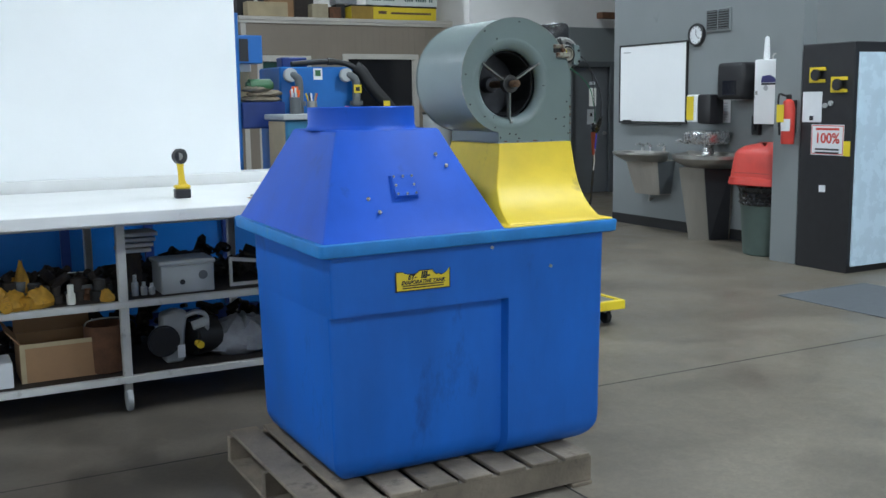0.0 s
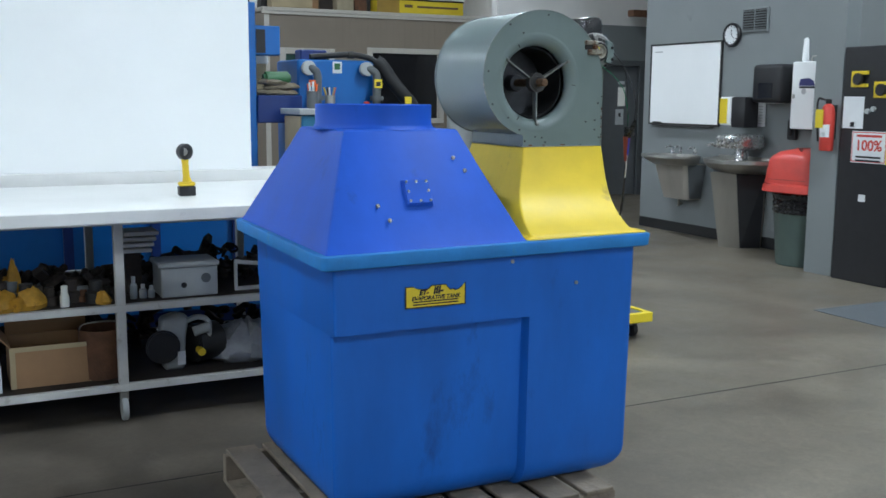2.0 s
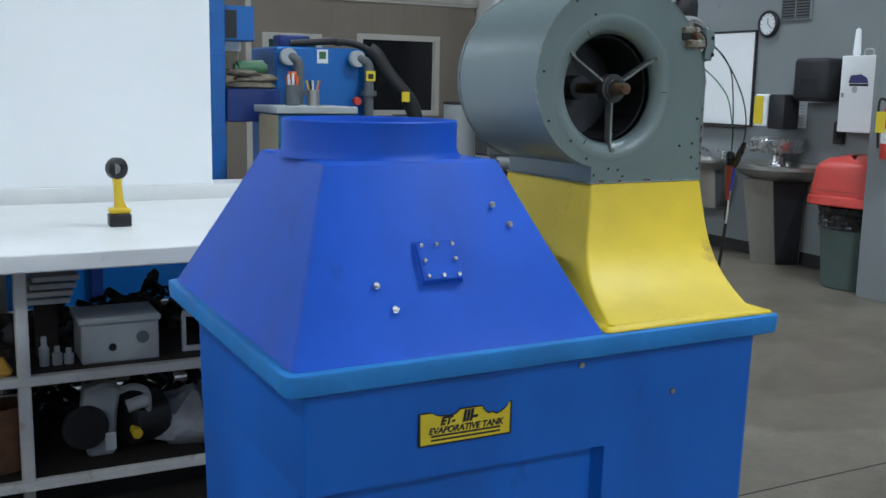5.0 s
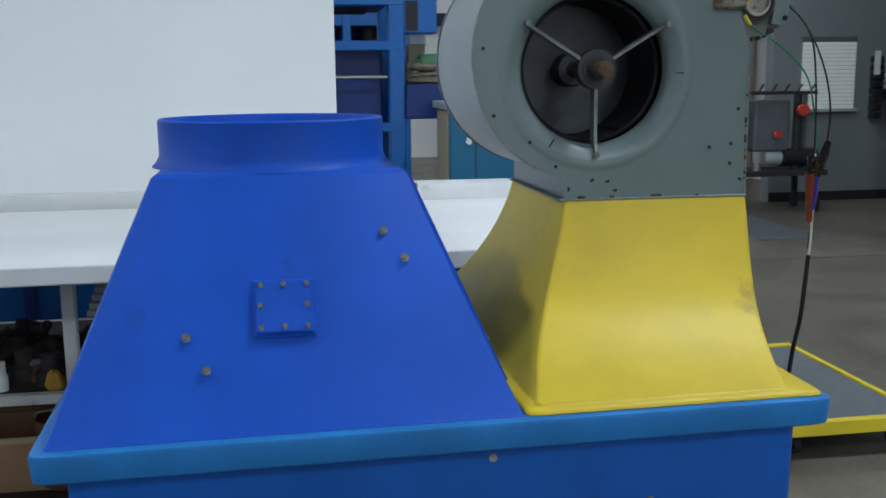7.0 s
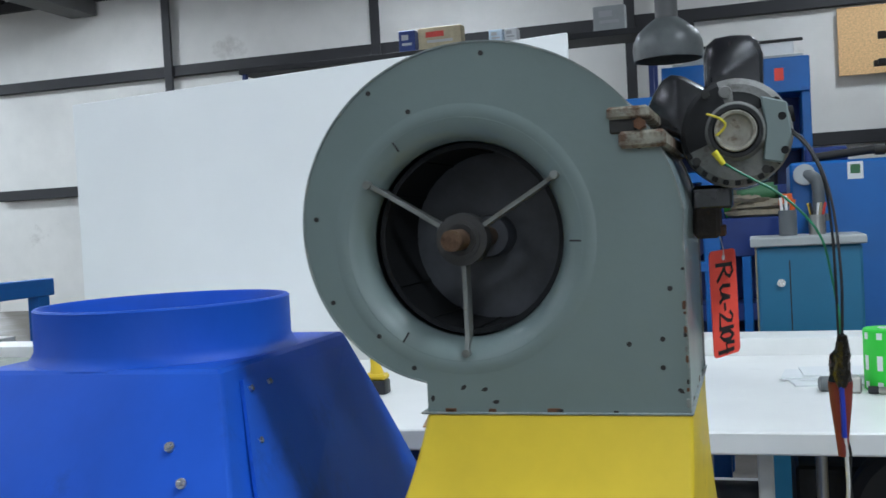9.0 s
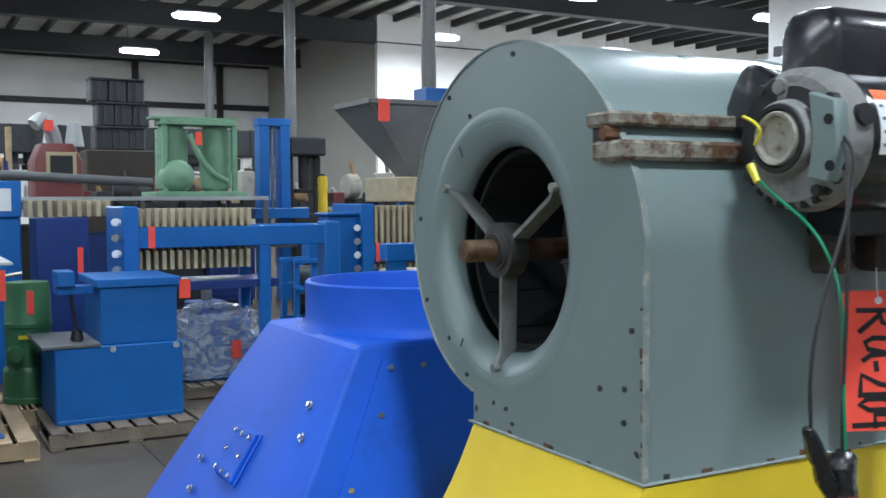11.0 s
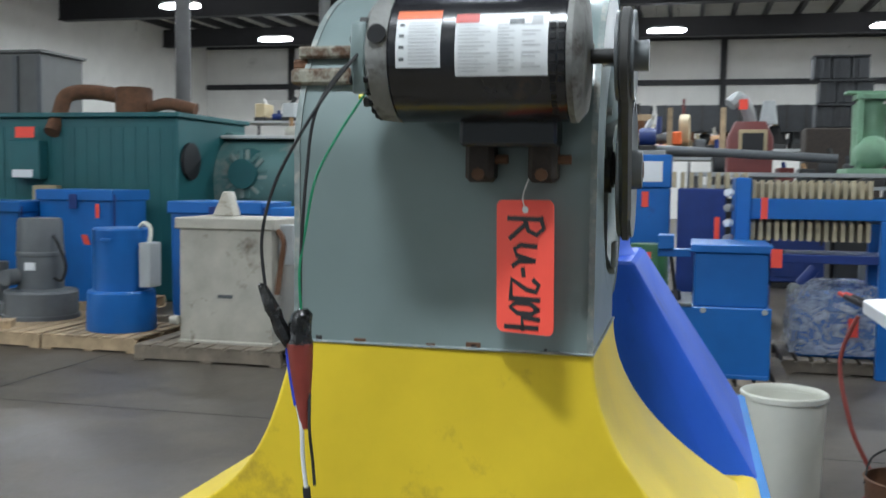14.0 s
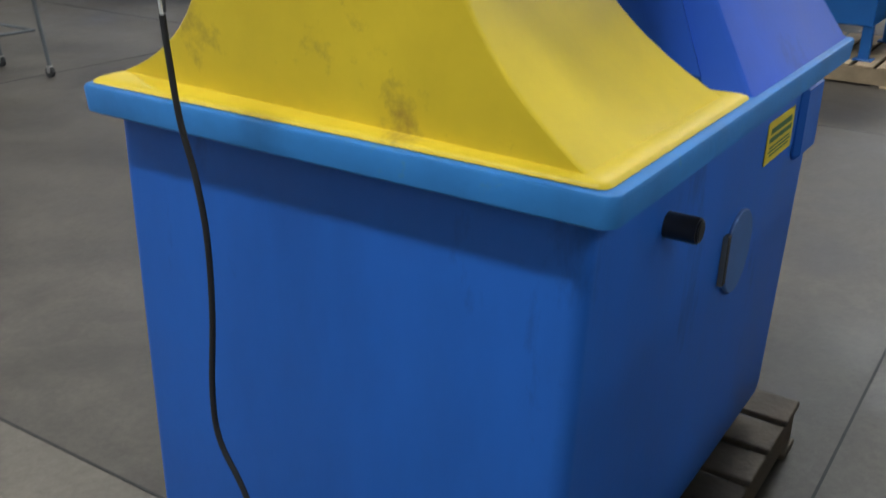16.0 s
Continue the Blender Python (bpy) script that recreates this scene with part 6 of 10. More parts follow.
gl = part("green_valve", prism([(-0.06, 0.05), (0.06, 0.05), (0.05, -0.03), (0.02, -0.06), (-0.03, -0.06)], "y", -0.40, -0.36, 0.004), FLOURG, rack, "green valve knob")
gl.matrix_local = pose(0.325, 0.4, 1.625)
part("arm_window", box(0.285, -0.3035, 1.9, 0.36, -0.3005, 2.08, 0), INK, rack)
part("rag_roll", rod((0.36, -0.22, 1.7), (0.58, -0.22, 1.71), 0.06, 0.055, seg=14, bev=0.02), OLIVE, rack, "dull green rolled cloth")
RAGM = mat("grey_brown_rag", (0.2, 0.17, 0.12), 0.95, vary=0.35, scale=14, bump=0.5, grain=60)
rq = random.Random(12)
for k, (x_, z_, w_, h_) in enumerate(((0.46, 1.575, 0.17, 0.05), (0.5, 1.62, 0.15, 0.045), (0.43, 1.655, 0.12, 0.04))):
    rows = []
    for s_, u_ in ((0.82, 0.0), (1.0, 0.25), (0.97, 0.6), (0.7, 0.9), (0.25, 1.0)):
        rows.append([(x_ + w_ * s_ * (1 + rq.uniform(-0.1, 0.1)) * math.cos(a), -0.25 + 0.1 * s_ * (1 + rq.uniform(-0.14, 0.14)) * math.sin(a), z_ + h_ * u_ * (1 + rq.uniform(-0.2, 0.2)) + 0.15 * (x_ - 0.46) * math.cos(a)) for a in (2 * math.pi * i / 20 for i in range(20))])
    part("rag", loft(rows), RAGM, rack, "folded grey-brown rag")
part("side_shelf", box(0.2705, -0.38, 1.36, 0.63, 0.1, 1.574, 0.006), MBLUE2, rack)
tealcab = thing("teal_cabinet", "teal-blue steel cabinet with pale worktop behind the table", "cabinet", (1.36, 4.2, FZ))
part("body", box(0.0, 0.0, 0.05, 0.49, 0.42, 1.43, 0.012), TEALB, tealcab)
part("worktop", box(-0.03, -0.03, 1.4305, 0.51, 0.44, 1.475, 0.006), LGREY, tealcab, "light grey top")
part("plinth", box(0.03, 0.03, 0, 0.44, 0.4, 0.0495, 0.003), IRON, tealcab)
part("side_skin", box(-0.008, 0.02, 0.1, -0.0005, 0.4, 1.42, 0.002), TAN, tealcab, "tan side panel")
part("lock", rod((0.11, -0.0005, 1.25), (0.11, -0.02, 1.25), 0.02, seg=14), CHROME, tealcab)
part("door_gap", box(0.15, -0.0015, 0.1, 0.156, -0.0002, 1.36, 0), IRON, tealcab)
part("lower_shelf", box(-0.02, -0.16, 0.72, 0.46, -0.0305, 0.78, 0.006), LGREY, tealcab)
goods_stack = thing("parts_bin_stack", "stack of tan and white parts boxes beside the frame", "box", (1.3, 5.12, FZ + 1.5745))
part("carton", box(-0.07, -0.07, 0.0, 0.06, 0.07, 0.13, 0.004), TAN, goods_stack)
part("carton", box(-0.06, -0.07, 0.1305, 0.05, 0.07, 0.25, 0.004), CLOTH, goods_stack)
part("carton", box(-0.05, -0.06, 0.2505, 0.07, 0.06, 0.33, 0.004), LABELW, goods_stack)
penpot = thing("pen_pot", "grey pot of orange and white markers on the cabinet", "pot", (1.52, 4.42, 1.431))
part("pot", lathe([(0, 0), (0.045, 0), (0.045, 0.13), (0.041, 0.13), (0.041, 0.01), (0, 0.01)], 22), MGREY, penpot)
for i in range(7):
    a = 0.9 * i
    part("marker", rod((0.02 * math.cos(a), 0.02 * math.sin(a), 0.02), (0.035 * math.cos(a), 0.035 * math.sin(a), 0.185 + 0.01 * (i % 3)), 0.008, seg=8), (ORANGE, LABELW, LABELW)[i % 3], penpot)
part("orange_cap", rod((0, 0, 0.165), (0, 0, 0.215), 0.03, 0.026, seg=12), ORANGE, penpot)
penpot2 = thing("tool_pot", "pot of brushes and tools on the cabinet", "pot", (1.66, 4.42, 1.431))
part("pot", lathe([(0, 0), (0.04, 0), (0.04, 0.1), (0.036, 0.1), (0.036, 0.01), (0, 0.01)], 22), STEEL, penpot2)
for i in range(5):
    a = 1.3 * i
    part("brush", rod((0.01 * math.cos(a), 0.01 * math.sin(a), 0.02), (0.045 * math.cos(a), 0.045 * math.sin(a), 0.16), 0.007, seg=8), (REDPL, LABELW, YBIN, IRON, TAN)[i], penpot2)
bbx = thing("blue_pump_unit", "blue pump cabinet with grey elbows and black hose", "machine", (1.9, 5.13, FZ))
part("cabinet", box(-0.345, -0.25, 0, 0.34, 0.3, 1.863, 0.014), MBLUE, bbx)
part("name_sticker", box(-0.045, -0.2525, 1.755, 0.035, -0.2505, 1.85, 0), LABELW, bbx)
part("sticker_print", box(-0.03, -0.2535, 1.785, 0.02, -0.2527, 1.835, 0), OLIVE, bbx)
for x_, d_ in ((-0.265, 0.06), (0.235, 0.075)):
    part("pipe_elbow", cable([(x_, -0.26, 1.79), (x_, -0.3, 1.795), (x_ + d_ * 0.5, -0.325, 1.78), (x_ + d_, -0.33, 1.73), (x_ + d_, -0.33, 1.5), (x_ + d_, -0.33, 0.5)], 0.034, 14), MGREY, bbx, "grey pipe elbow")
    part("flange", rod((x_ - 0.005, -0.285, 1.79), (x_ - 0.007, -0.335, 1.793), 0.058, seg=20, bev=0.006), LGREY, bbx)
    part("flange", rod((x_ + d_, -0.33, 1.535), (x_ + d_, -0.33, 1.575), 0.056, seg=20, bev=0.004), MGREY, bbx)
part("warning_sticker", box(0.275, -0.3665, 1.64, 0.345, -0.365, 1.71, 0), SKYC, bbx)
part("sticker_print", box(0.29, -0.3675, 1.655, 0.33, -0.3667, 1.69, 0), INK, bbx)
part("black_hose", cable([(-0.22, -0.2, 1.885), (-0.05, -0.2, 1.9), (0.13, -0.22, 1.91), (0.28, -0.24, 1.885), (0.35, -0.27, 1.84)], 0.024, 12), RUBBER, bbx, "black rubber hose")
part("flexible_duct", cable([(0.33, -0.27, 1.86), (0.38, -0.29, 1.82), (0.45, -0.31, 1.71), (0.54, -0.33, 1.6), (0.63, -0.33, 1.5), (0.68, -0.33, 1.36), (0.7, -0.33, 1.1), (0.7, -0.33, 0.6)], 0.056, 16), RUBBER, bbx, "thick black flexible duct")
part("yellow_sticker", box(0.54, -0.392, 1.5, 0.6, -0.3885, 1.57, 0), SKYC, bbx)
part("hose_clamp", rod((0.1, -0.22, 1.908), (0.15, -0.222, 1.908), 0.03, seg=14), IRON, bbx)
part("blue_cap", box(-0.25, -0.05, 1.8635, -0.02, 0.1, 1.95, 0.01), MBLUE2, bbx)
part("orange_valve", rod((0.225, -0.3, 1.5), (0.225, -0.34, 1.5), 0.03, seg=16, bev=0.004), REDPL, bbx, "red valve knob")
cover = thing("black_cover", "black cloth cover hanging over a stand", "cover", (2.4, 5.2, FZ))
part("cloth", loft([[(dx_ + w_ * (1 + 0.12 * math.sin(5 * t_ + z_ * 7)) * math.cos(t_), w_ * 0.7 * (1 + 0.12 * math.cos(4 * t_)) * math.sin(t_), z_) for t_ in (2 * math.pi * i / 26 for i in range(26))] for dx_, w_, z_ in ((0.03, 0.2, 0.0), (0.03, 0.19, 0.5), (0.03, 0.18, 0.9), (0.02, 0.17, 1.1), (0.0, 0.14, 1.22), (-0.03, 0.08, 1.3), (-0.04, 0.015, 1.32))]), RUBBER, cover)
blue_bin = thing("recycling_bin", "small blue plastic bin with a white emblem on the floor", "bin", (5.2, 12.98, FZ))
part("shell", loft([[(*p, z_) for p in rounded(-w_, -w_ * 0.75, w_, w_ * 0.75, 0.03, 3)] for w_, z_ in ((0.15, 0.0), (0.18, 0.4))]), MBLUE, blue_bin)
part("emblem", moved(rod((0, -0.137, 0.26), (0, -0.14, 0.26), 0.07, seg=20), pose(0, 0, 0, 0, 0, 0)), LABELW, blue_bin)
hoodx = thing("extraction_hood", "grey dome extraction hood hanging on a pipe", "hood", (0.54, 10.4, 3.24))
part("dome", lathe([(0.36, 0), (0.375, 0.005), (0.385, 0.12), (0.375, 0.2), (0.33, 0.3), (0.22, 0.4), (0.135, 0.46), (0.125, 0.458), (0.21, 0.39), (0.32, 0.29), (0.365, 0.19), (0.375, 0.12), (0.36, 0)], 40), mat("smoky_hood_plastic", (0.1, 0.11, 0.11), 0.4, vary=0.2, scale=6), hoodx)
part("pipe", rod((0, 0, 0.455), (0, 0, Z_ROOF - 3.24 - 0.24), 0.125, seg=22), COLSTEEL, hoodx)

# ---- back of the hall: office, racks ----
office = thing("office_cabin", "beige panelled office cabin with dark window and green door", "cabin", (0, 0, 0), kind="structure")
OX0, OX1, OY, OZ = 3.79, 7.7, 13.2, 2.9
DX0, DX1, DZ = 4.13, 4.89, 2.22
WX0, WX1, WZ0, WZ1 = 5.66, 6.95, 1.16, 2.27
part("wall_left", box(OX0, OY, FZ, OX0 + 0.08, 16.4, OZ, 0), BEIGE, office)
for a in ((OX0 + 0.08, OY, FZ, DX0, OY + 0.1, OZ), (DX1, OY, FZ, WX0, OY + 0.1, OZ), (DX0, OY, DZ, DX1, OY + 0.1, OZ), (WX0, OY, FZ, WX1, OY + 0.1, WZ0), (WX0, OY, WZ1, WX1, OY + 0.1, OZ), (WX1, OY, FZ, OX1, OY + 0.1, OZ)):
    part("wall_panel", box(*a, 0), BEIGE, office)
part("roof", box(OX0 - 0.05, OY - 0.05, OZ + 0.001, OX1 + 0.04, 16.45, OZ + 0.06, 0.004), TRIMW, office)
part("cornice", box(OX0 - 0.06, OY - 0.03, OZ - 0.05, OX1 + 0.04, OY - 0.001, OZ, 0.004), TRIMW, office, "cream trim")
part("corner_trim", box(OX0 - 0.015, OY - 0.02, FZ, OX0 + 0.07, OY - 0.001, OZ - 0.051, 0.003), TRIMW, office)
part("skirting", box(DX1 + 0.11, OY - 0.015, FZ, OX1, OY - 0.001, 0.09, 0.003), TRIMW, office)
for a in ((WX0 - 0.09, WZ1, WX1 + 0.09, WZ1 + 0.09), (WX0 - 0.09, WZ0 - 0.09, WX1 + 0.09, WZ0), (WX0 - 0.09, WZ0 + 0.0005, WX0, WZ1 - 0.0005), (WX1, WZ0 + 0.0005, WX1 + 0.09, WZ1 - 0.0005)):
    part("window_frame", box(a[0], OY - 0.03, a[1], a[2], OY - 0.0015, a[3], 0.004), TRIMW, office, "cream window frame")
part("window_pane", box(WX0, OY + 0.03, WZ0, WX1, OY + 0.04, WZ1, 0), DARKGL, office, "dark window pane")
for x_ in (WX0, WX1 - 0.025):
    part("window_stop", box(x_, OY, WZ0, x_ + 0.025, OY + 0.0295, WZ1, 0.002), TRIMW, office)
part("green_door", box(DX0 + 0.005, OY + 0.03, FZ + 0.008, DX1 - 0.005, OY + 0.075, DZ - 0.005, 0.004), mat("dark_green_door", (0.01, 0.06, 0.045), 0.4), office, "dark green door")
part("door_knob", rod((DX1 - 0.09, OY + 0.0295, 1.0), (DX1 - 0.09, OY - 0.03, 1.0), 0.028, seg=16, bev=0.006), STEEL, office)
for a in ((DX1, FZ, DX1 + 0.1, DZ + 0.1), (DX0 - 0.1, FZ, DX0, DZ + 0.1), (DX0 + 0.0005, DZ, DX1 - 0.0005, DZ + 0.1)):
    part("door_frame", box(a[0], OY - 0.02, a[1], a[2], OY - 0.0005, a[3], 0.004), TRIMW, office, "cream door frame")
part("wall_socket", box(5.32, OY - 0.012, 0.78, 5.39, OY - 0.0005, 0.89, 0.003), LABELW, office)
for i in range(24):
    x_ = 5.02 + 0.115 * i
    if x_ > OX1 - 0.05:
        break
    for z0_, z1_ in ((0.092, OZ - 0.052),) if not WX0 - 0.1 < x_ < WX1 + 0.1 else ((0.092, WZ0 - 0.092), (WZ1 + 0.092, OZ - 0.052)):
        part("panel_groove", box(x_, OY - 0.003, z0_, x_ + 0.003, OY - 0.0005, z1_, 0), BEIGE, office)
# dark pipe rack and goods on top of the cabin
prk = thing("pipe_rack", "dark cantilever rack with rusty steel bars stacked on the office roof", "rack", (0, 0, OZ + 0.061))
qp = random.Random(41)
for x_ in (3.86, 5.2, 6.7):
    for y_ in (13.75, 14.6):
        part("rack_leg", box(x_, y_, 0, x_ + 0.08, y_ + 0.07, 2.2, 0.004), IRON, prk)
for k, z_ in enumerate((0.5, 0.86, 1.2, 1.6, 1.95)):
    for x_ in (3.86, 5.2, 6.7):
        part("arm", box(x_ + 0.01, 13.7, z_ - 0.06, x_ + 0.07, 14.72, z_, 0.004), IRON, prk)
    for b_ in range(5 if k < 4 else 3):
        l0, l1 = 3.3 + qp.uniform(-0.25, 0.5), 7.3 + qp.uniform(-1.4, 0.2)
        y_ = 13.74 + 0.18 * b_
        h_ = qp.uniform(0.05, 0.12)
        part("steel_bar", box(l0, y_, z_ + 0.001, l1, y_ + qp.uniform(0.06, 0.13), z_ + h_, 0.006), qp.choice([DIRTY, IRON, DIRTY, RUST]), prk)
        if b_ % 2 == 0:
            part("steel_bar", box(l0 + 0.2, y_ + 0.02, z_ + h_ + 0.001, l1 - qp.uniform(0.2, 1.2), y_ + 0.1, z_ + h_ + 0.06, 0.006), qp.choice([DIRTY, IRON]), prk)
ycase = thing("yellow_flat_case", "long yellow case with dark print lying on the office roof", "case", (6.6, 13.2, OZ + 0.061))
part("body", box(-0.83, 0.0, 0, 0.83, 0.32, 0.22, 0.008), SKYC, ycase)
part("dark_lid_edge", box(-0.84, -0.004, 0.2205, 0.84, 0.33, 0.245, 0.004), IRON, ycase)
part("end_band", box(-0.835, -0.0035, 0.0, -0.42, -0.0005, 0.22, 0), mat("ochre_band", (0.32, 0.2, 0.03), 0.6), ycase)
part("print_band", box(-0.08, -0.003, 0.1, 0.72, -0.0005, 0.135, 0), MATS["brown_press_plate"], ycase)
part("print_band", box(-0.32, -0.003, 0.1, -0.16, -0.0005, 0.15, 0), MATS["brown_press_plate"], ycase)
for x_, y_, w_, h_, m_, lb in ((4.25, 13.3, 0.7, 0.24, TAN, "dusty brown carton on the office roof"), (4.62, 13.62, 0.5, 0.5, CARDB, "brown carton on the office roof"), (5.2, 13.35, 0.3, 0.24, CLOTH, "small pale carton on the office roof"), (3.98, 13.65, 0.3, 0.42, IRON, "dark metal box on the office roof"), (4.95, 13.55, 0.26, 0.36, DIRTY, "dark greasy box on the office roof"), (5.5, 13.4, 0.22, 0.2, RUST, "rusty box on the office roof")):
    solid("storage_box", box(x_ - w_ / 2, y_ - 0.12, OZ + 0.0615, x_ + w_ / 2, y_ + 0.12, OZ + 0.06 + h_, 0.008), m_, lb, "box", "roof boxes")
wrapped = thing("wrapped_carton", "pale carton under crinkled clear film on a dark box", "carton", (5.76, 13.42, OZ + 0.061))
part("dark_box", box(-0.19, 0.0, 0, -0.02, 0.24, 0.26, 0.006), IRON, wrapped)
part("carton", box(-0.2, -0.02, 0.2605, 0.2, 0.3, 0.68, 0.014), MATS["dusty_plastic_film"], wrapped)
part("tape", box(-0.201, -0.023, 0.44, 0.05, -0.0205, 0.5, 0), LABELW, wrapped)
csign = thing("company_sign", "pale arched signboard with dark print rows on the office roof", "sign", (6.72, 13.16, OZ + 0.31))
arch = [(-0.70, 0.0), (0.70, 0.0), (0.70, 0.74), (0.52, 0.76)] + [(0.52 * math.cos(radians(a)), 0.76 + 0.34 * math.sin(radians(a))) for a in range(15, 180, 15)] + [(-0.52, 0.76), (-0.70, 0.74)]
part("board", prism(arch, "y", -0.014, 0.014, 0.002), mat("pale_sign_board", (0.62, 0.66, 0.62), 0.5, vary=0.08), csign)
GREENP = mat("dull_green_print", (0.05, 0.11, 0.085), 0.7)
for z_, x0_, x1_, h_, m_ in ((0.6, -0.6, 0.6, 0.07, INK), (0.48, -0.22, 0.22, 0.06, GREENP), (0.34, -0.5, 0.5, 0.065, GREENP), (0.19, -0.62, -0.08, 0.055, GREENP), (0.19, 0.05, 0.62, 0.055, GREENP), (0.07, -0.58, -0.14, 0.055, GREENP), (0.07, 0.05, 0.62, 0.055, GREENP)):
    n_ = int((x1_ - x0_) / 0.042)
    for i in range(n_):
        if (i * 7 + int(z_ * 100)) % 6 == 5:
            continue
        xa = x0_ + (x1_ - x0_) * i / n_
        part("print_bar", box(xa, -0.0165, z_, xa + 0.031, -0.0143, z_ + h_, 0), m_, csign)
part("emblem", box(-0.11, -0.0165, 0.74, 0.11, -0.0143, 1.02, 0), mat("dark_teal_emblem", (0.02, 0.06, 0.05), 0.6), csign)
part("emblem_bar", box(-0.04, -0.0185, 0.86, 0.03, -0.0167, 0.98, 0), LABELW, csign)
part("emblem_bar", box(-0.09, -0.0185, 0.77, 0.09, -0.0167, 0.79, 0), LABELW, csign)
for x_ in (-0.5, 0.5):
    part("prop", rod((x_, 0.015, 0.6), (x_, 0.5, -0.309), 0.012, seg=8), IRON, csign)
solid("strand_board_sheet", box(3.0, Y_NORTH - 0.2, 3.85, 4.25, Y_NORTH - 0.165, 5.09, 0.004), OSB, "orange-brown strand board sheet fixed on the back wall", "board")
bluebig = thing("tall_blue_press", "tall blue press frame with white window boxes on top", "machine", (1.16, 11.0, FZ))
for x_ in (-0.75, 0.06, 0.78):
    part("column", box(x_, 0.0, 0, x_ + 0.1, 0.7, 2.88, 0.01), MBLUE, bluebig)
part("head_beam", box(-0.75, -0.03, 2.8805, 0.88, 0.7, 3.28, 0.012), MBLUE, bluebig, "blue head beam")
part("top_plate", box(-0.62, 0.0, 3.2805, 0.82, 0.6, 3.31, 0.004), LGREY, bluebig)
for x_, w_ in ((-0.5, 0.3), (-0.12, 0.32), (0.3, 0.42)):
    part("window_box", box(x_, 0.02, 3.3105, x_ + w_, 0.5, 3.46, 0.006), LABELW if w_ > 0.31 else LGREY, bluebig, "white window box")
part("top_rail", box(-0.62, 0.0, 3.4605, 0.82, 0.06, 3.49, 0.003), IRON, bluebig)
for z_, h_ in ((0.3, 0.2), (1.1, 0.14), (1.75, 0.1), (2.25, 0.16)):
    part("bolster", box(-0.6495, 0.03, z_, 0.7795, 0.66, z_ + h_, 0.008), MBLUE2 if z_ < 2 else MBLUE, bluebig)
part("back_plate", box(-0.6495, 0.661, 0.05, 0.7795, 0.69, 2.88, 0), MBLUE2, bluebig)
part("ram", rod((0.4, 0.35, 1.5), (0.4, 0.35, 2.24), 0.1, seg=20, bev=0.01), IRON, bluebig)
part("ram", rod((-0.3, 0.35, 1.5), (-0.3, 0.35, 2.24), 0.1, seg=20, bev=0.01), IRON, bluebig)
part("tag", box(0.5, -0.034, 3.02, 0.6, -0.0305, 3.16, 0), TAGRED, bluebig, "red tag")
for x_, w_, h_, m_, lb in ((-4.25, 0.3, 0.37, MBLUE2, "dark blue packet on a high shelf"), (-3.65, 0.78, 0.38, CLOTH, "cream printed carton on a high shelf"), (-2.66, 0.24, 0.22, SCREEN, "pale blue packet on a high shelf"), (-2.4, 0.22, 0.22, LABELW, "white packet on a high shelf"), (-0.74, 0.52, 0.41, LGREY, "grey plastic-wrapped pack on a high shelf")):
    pk = thing("shelf_packet", lb, "packet", (x_, 15.7, 4.561), 0, "shelf packets")
    part("pack", box(-w_ / 2, -0.12, 0, w_ / 2, 0.12, h_, 0.012), m_, pk)
    part("print_panel", box(-w_ * 0.32, -0.1225, h_ * 0.55, w_ * 0.1, -0.1205, h_ * 0.8, 0), REDPL if m_ is CLOTH else INKGREY, pk)
    part("print_panel", box(-w_ * 0.3, -0.1225, h_ * 0.3, w_ * 0.3, -0.1205, h_ * 0.42, 0), INKGREY, pk)
hs = thing("high_shelf", "long high storage shelf by the back wall", "shelf", (0, 0, 0))
part("shelf_deck", box(-7.5, 15.5, 4.46, 0.6, 16.4, 4.56, 0.005), BEAM, hs)
for x_ in (-7.4, -5, -2.5, -0.1):
    part("upright", box(x_ - 0.04, 15.52, FZ, x_ + 0.04, 15.6, 4.4595, 0.004), MBLUE2, hs)
    part("upright", box(x_ - 0.04, 16.3, FZ, x_ + 0.04, 16.38, 4.4595, 0.004), MBLUE2, hs)
tc = thing("pump_trolley", "wheeled steel trolley with grey tank, pumps and red valve", "trolley", (5.3, 9.35, FZ))
part("deck", box(-0.1, 0.0, 0.44, 1.45, 0.6, 0.5, 0.004), IRON, tc)
part("tank", lathe([(0, 0.6), (0.19, 0.6), (0.2, 0.62), (0.2, 1.36), (0.205, 1.38), (0.19, 1.38), (0.19, 1.36), (0, 1.36)], 36, pose(0.24, 0.3, 0)), LGREY, tc, "light grey round tank")
part("tank_rim", lathe([(0.2055, 1.38), (0.215, 1.39), (0.215, 1.41), (0.18, 1.415), (0, 1.415)], 36, pose(0.24, 0.3, 0)), IRON, tc, "dark rim")
for x_ in (0.12, 0.36):
    part("tank_leg", box(x_ - 0.02, 0.28, 0.5005, x_ + 0.02, 0.32, 0.5995, 0.002), STEEL, tc)
part("white_jug", lathe([(0, 1.4155), (0.08, 1.4155), (0.085, 1.43), (0.085, 1.56), (0.04, 1.6), (0.03, 1.68), (0, 1.68)], 20, pose(0.42, 0.3, 0)), LABELW, tc, "white filter jug")
part("jug_head", box(0.36, 0.25, 1.6805, 0.48, 0.35, 1.74, 0.008), IRON, tc)
part("second_tank", box(0.58, 0.14, 0.72, 1.02, 0.5, 1.32, 0.02), MGREY, tc, "dull grey tank")
part("pipe_rail", box(0.5, 0.08, 1.38, 1.32, 0.12, 1.42, 0.004), IRON, tc)
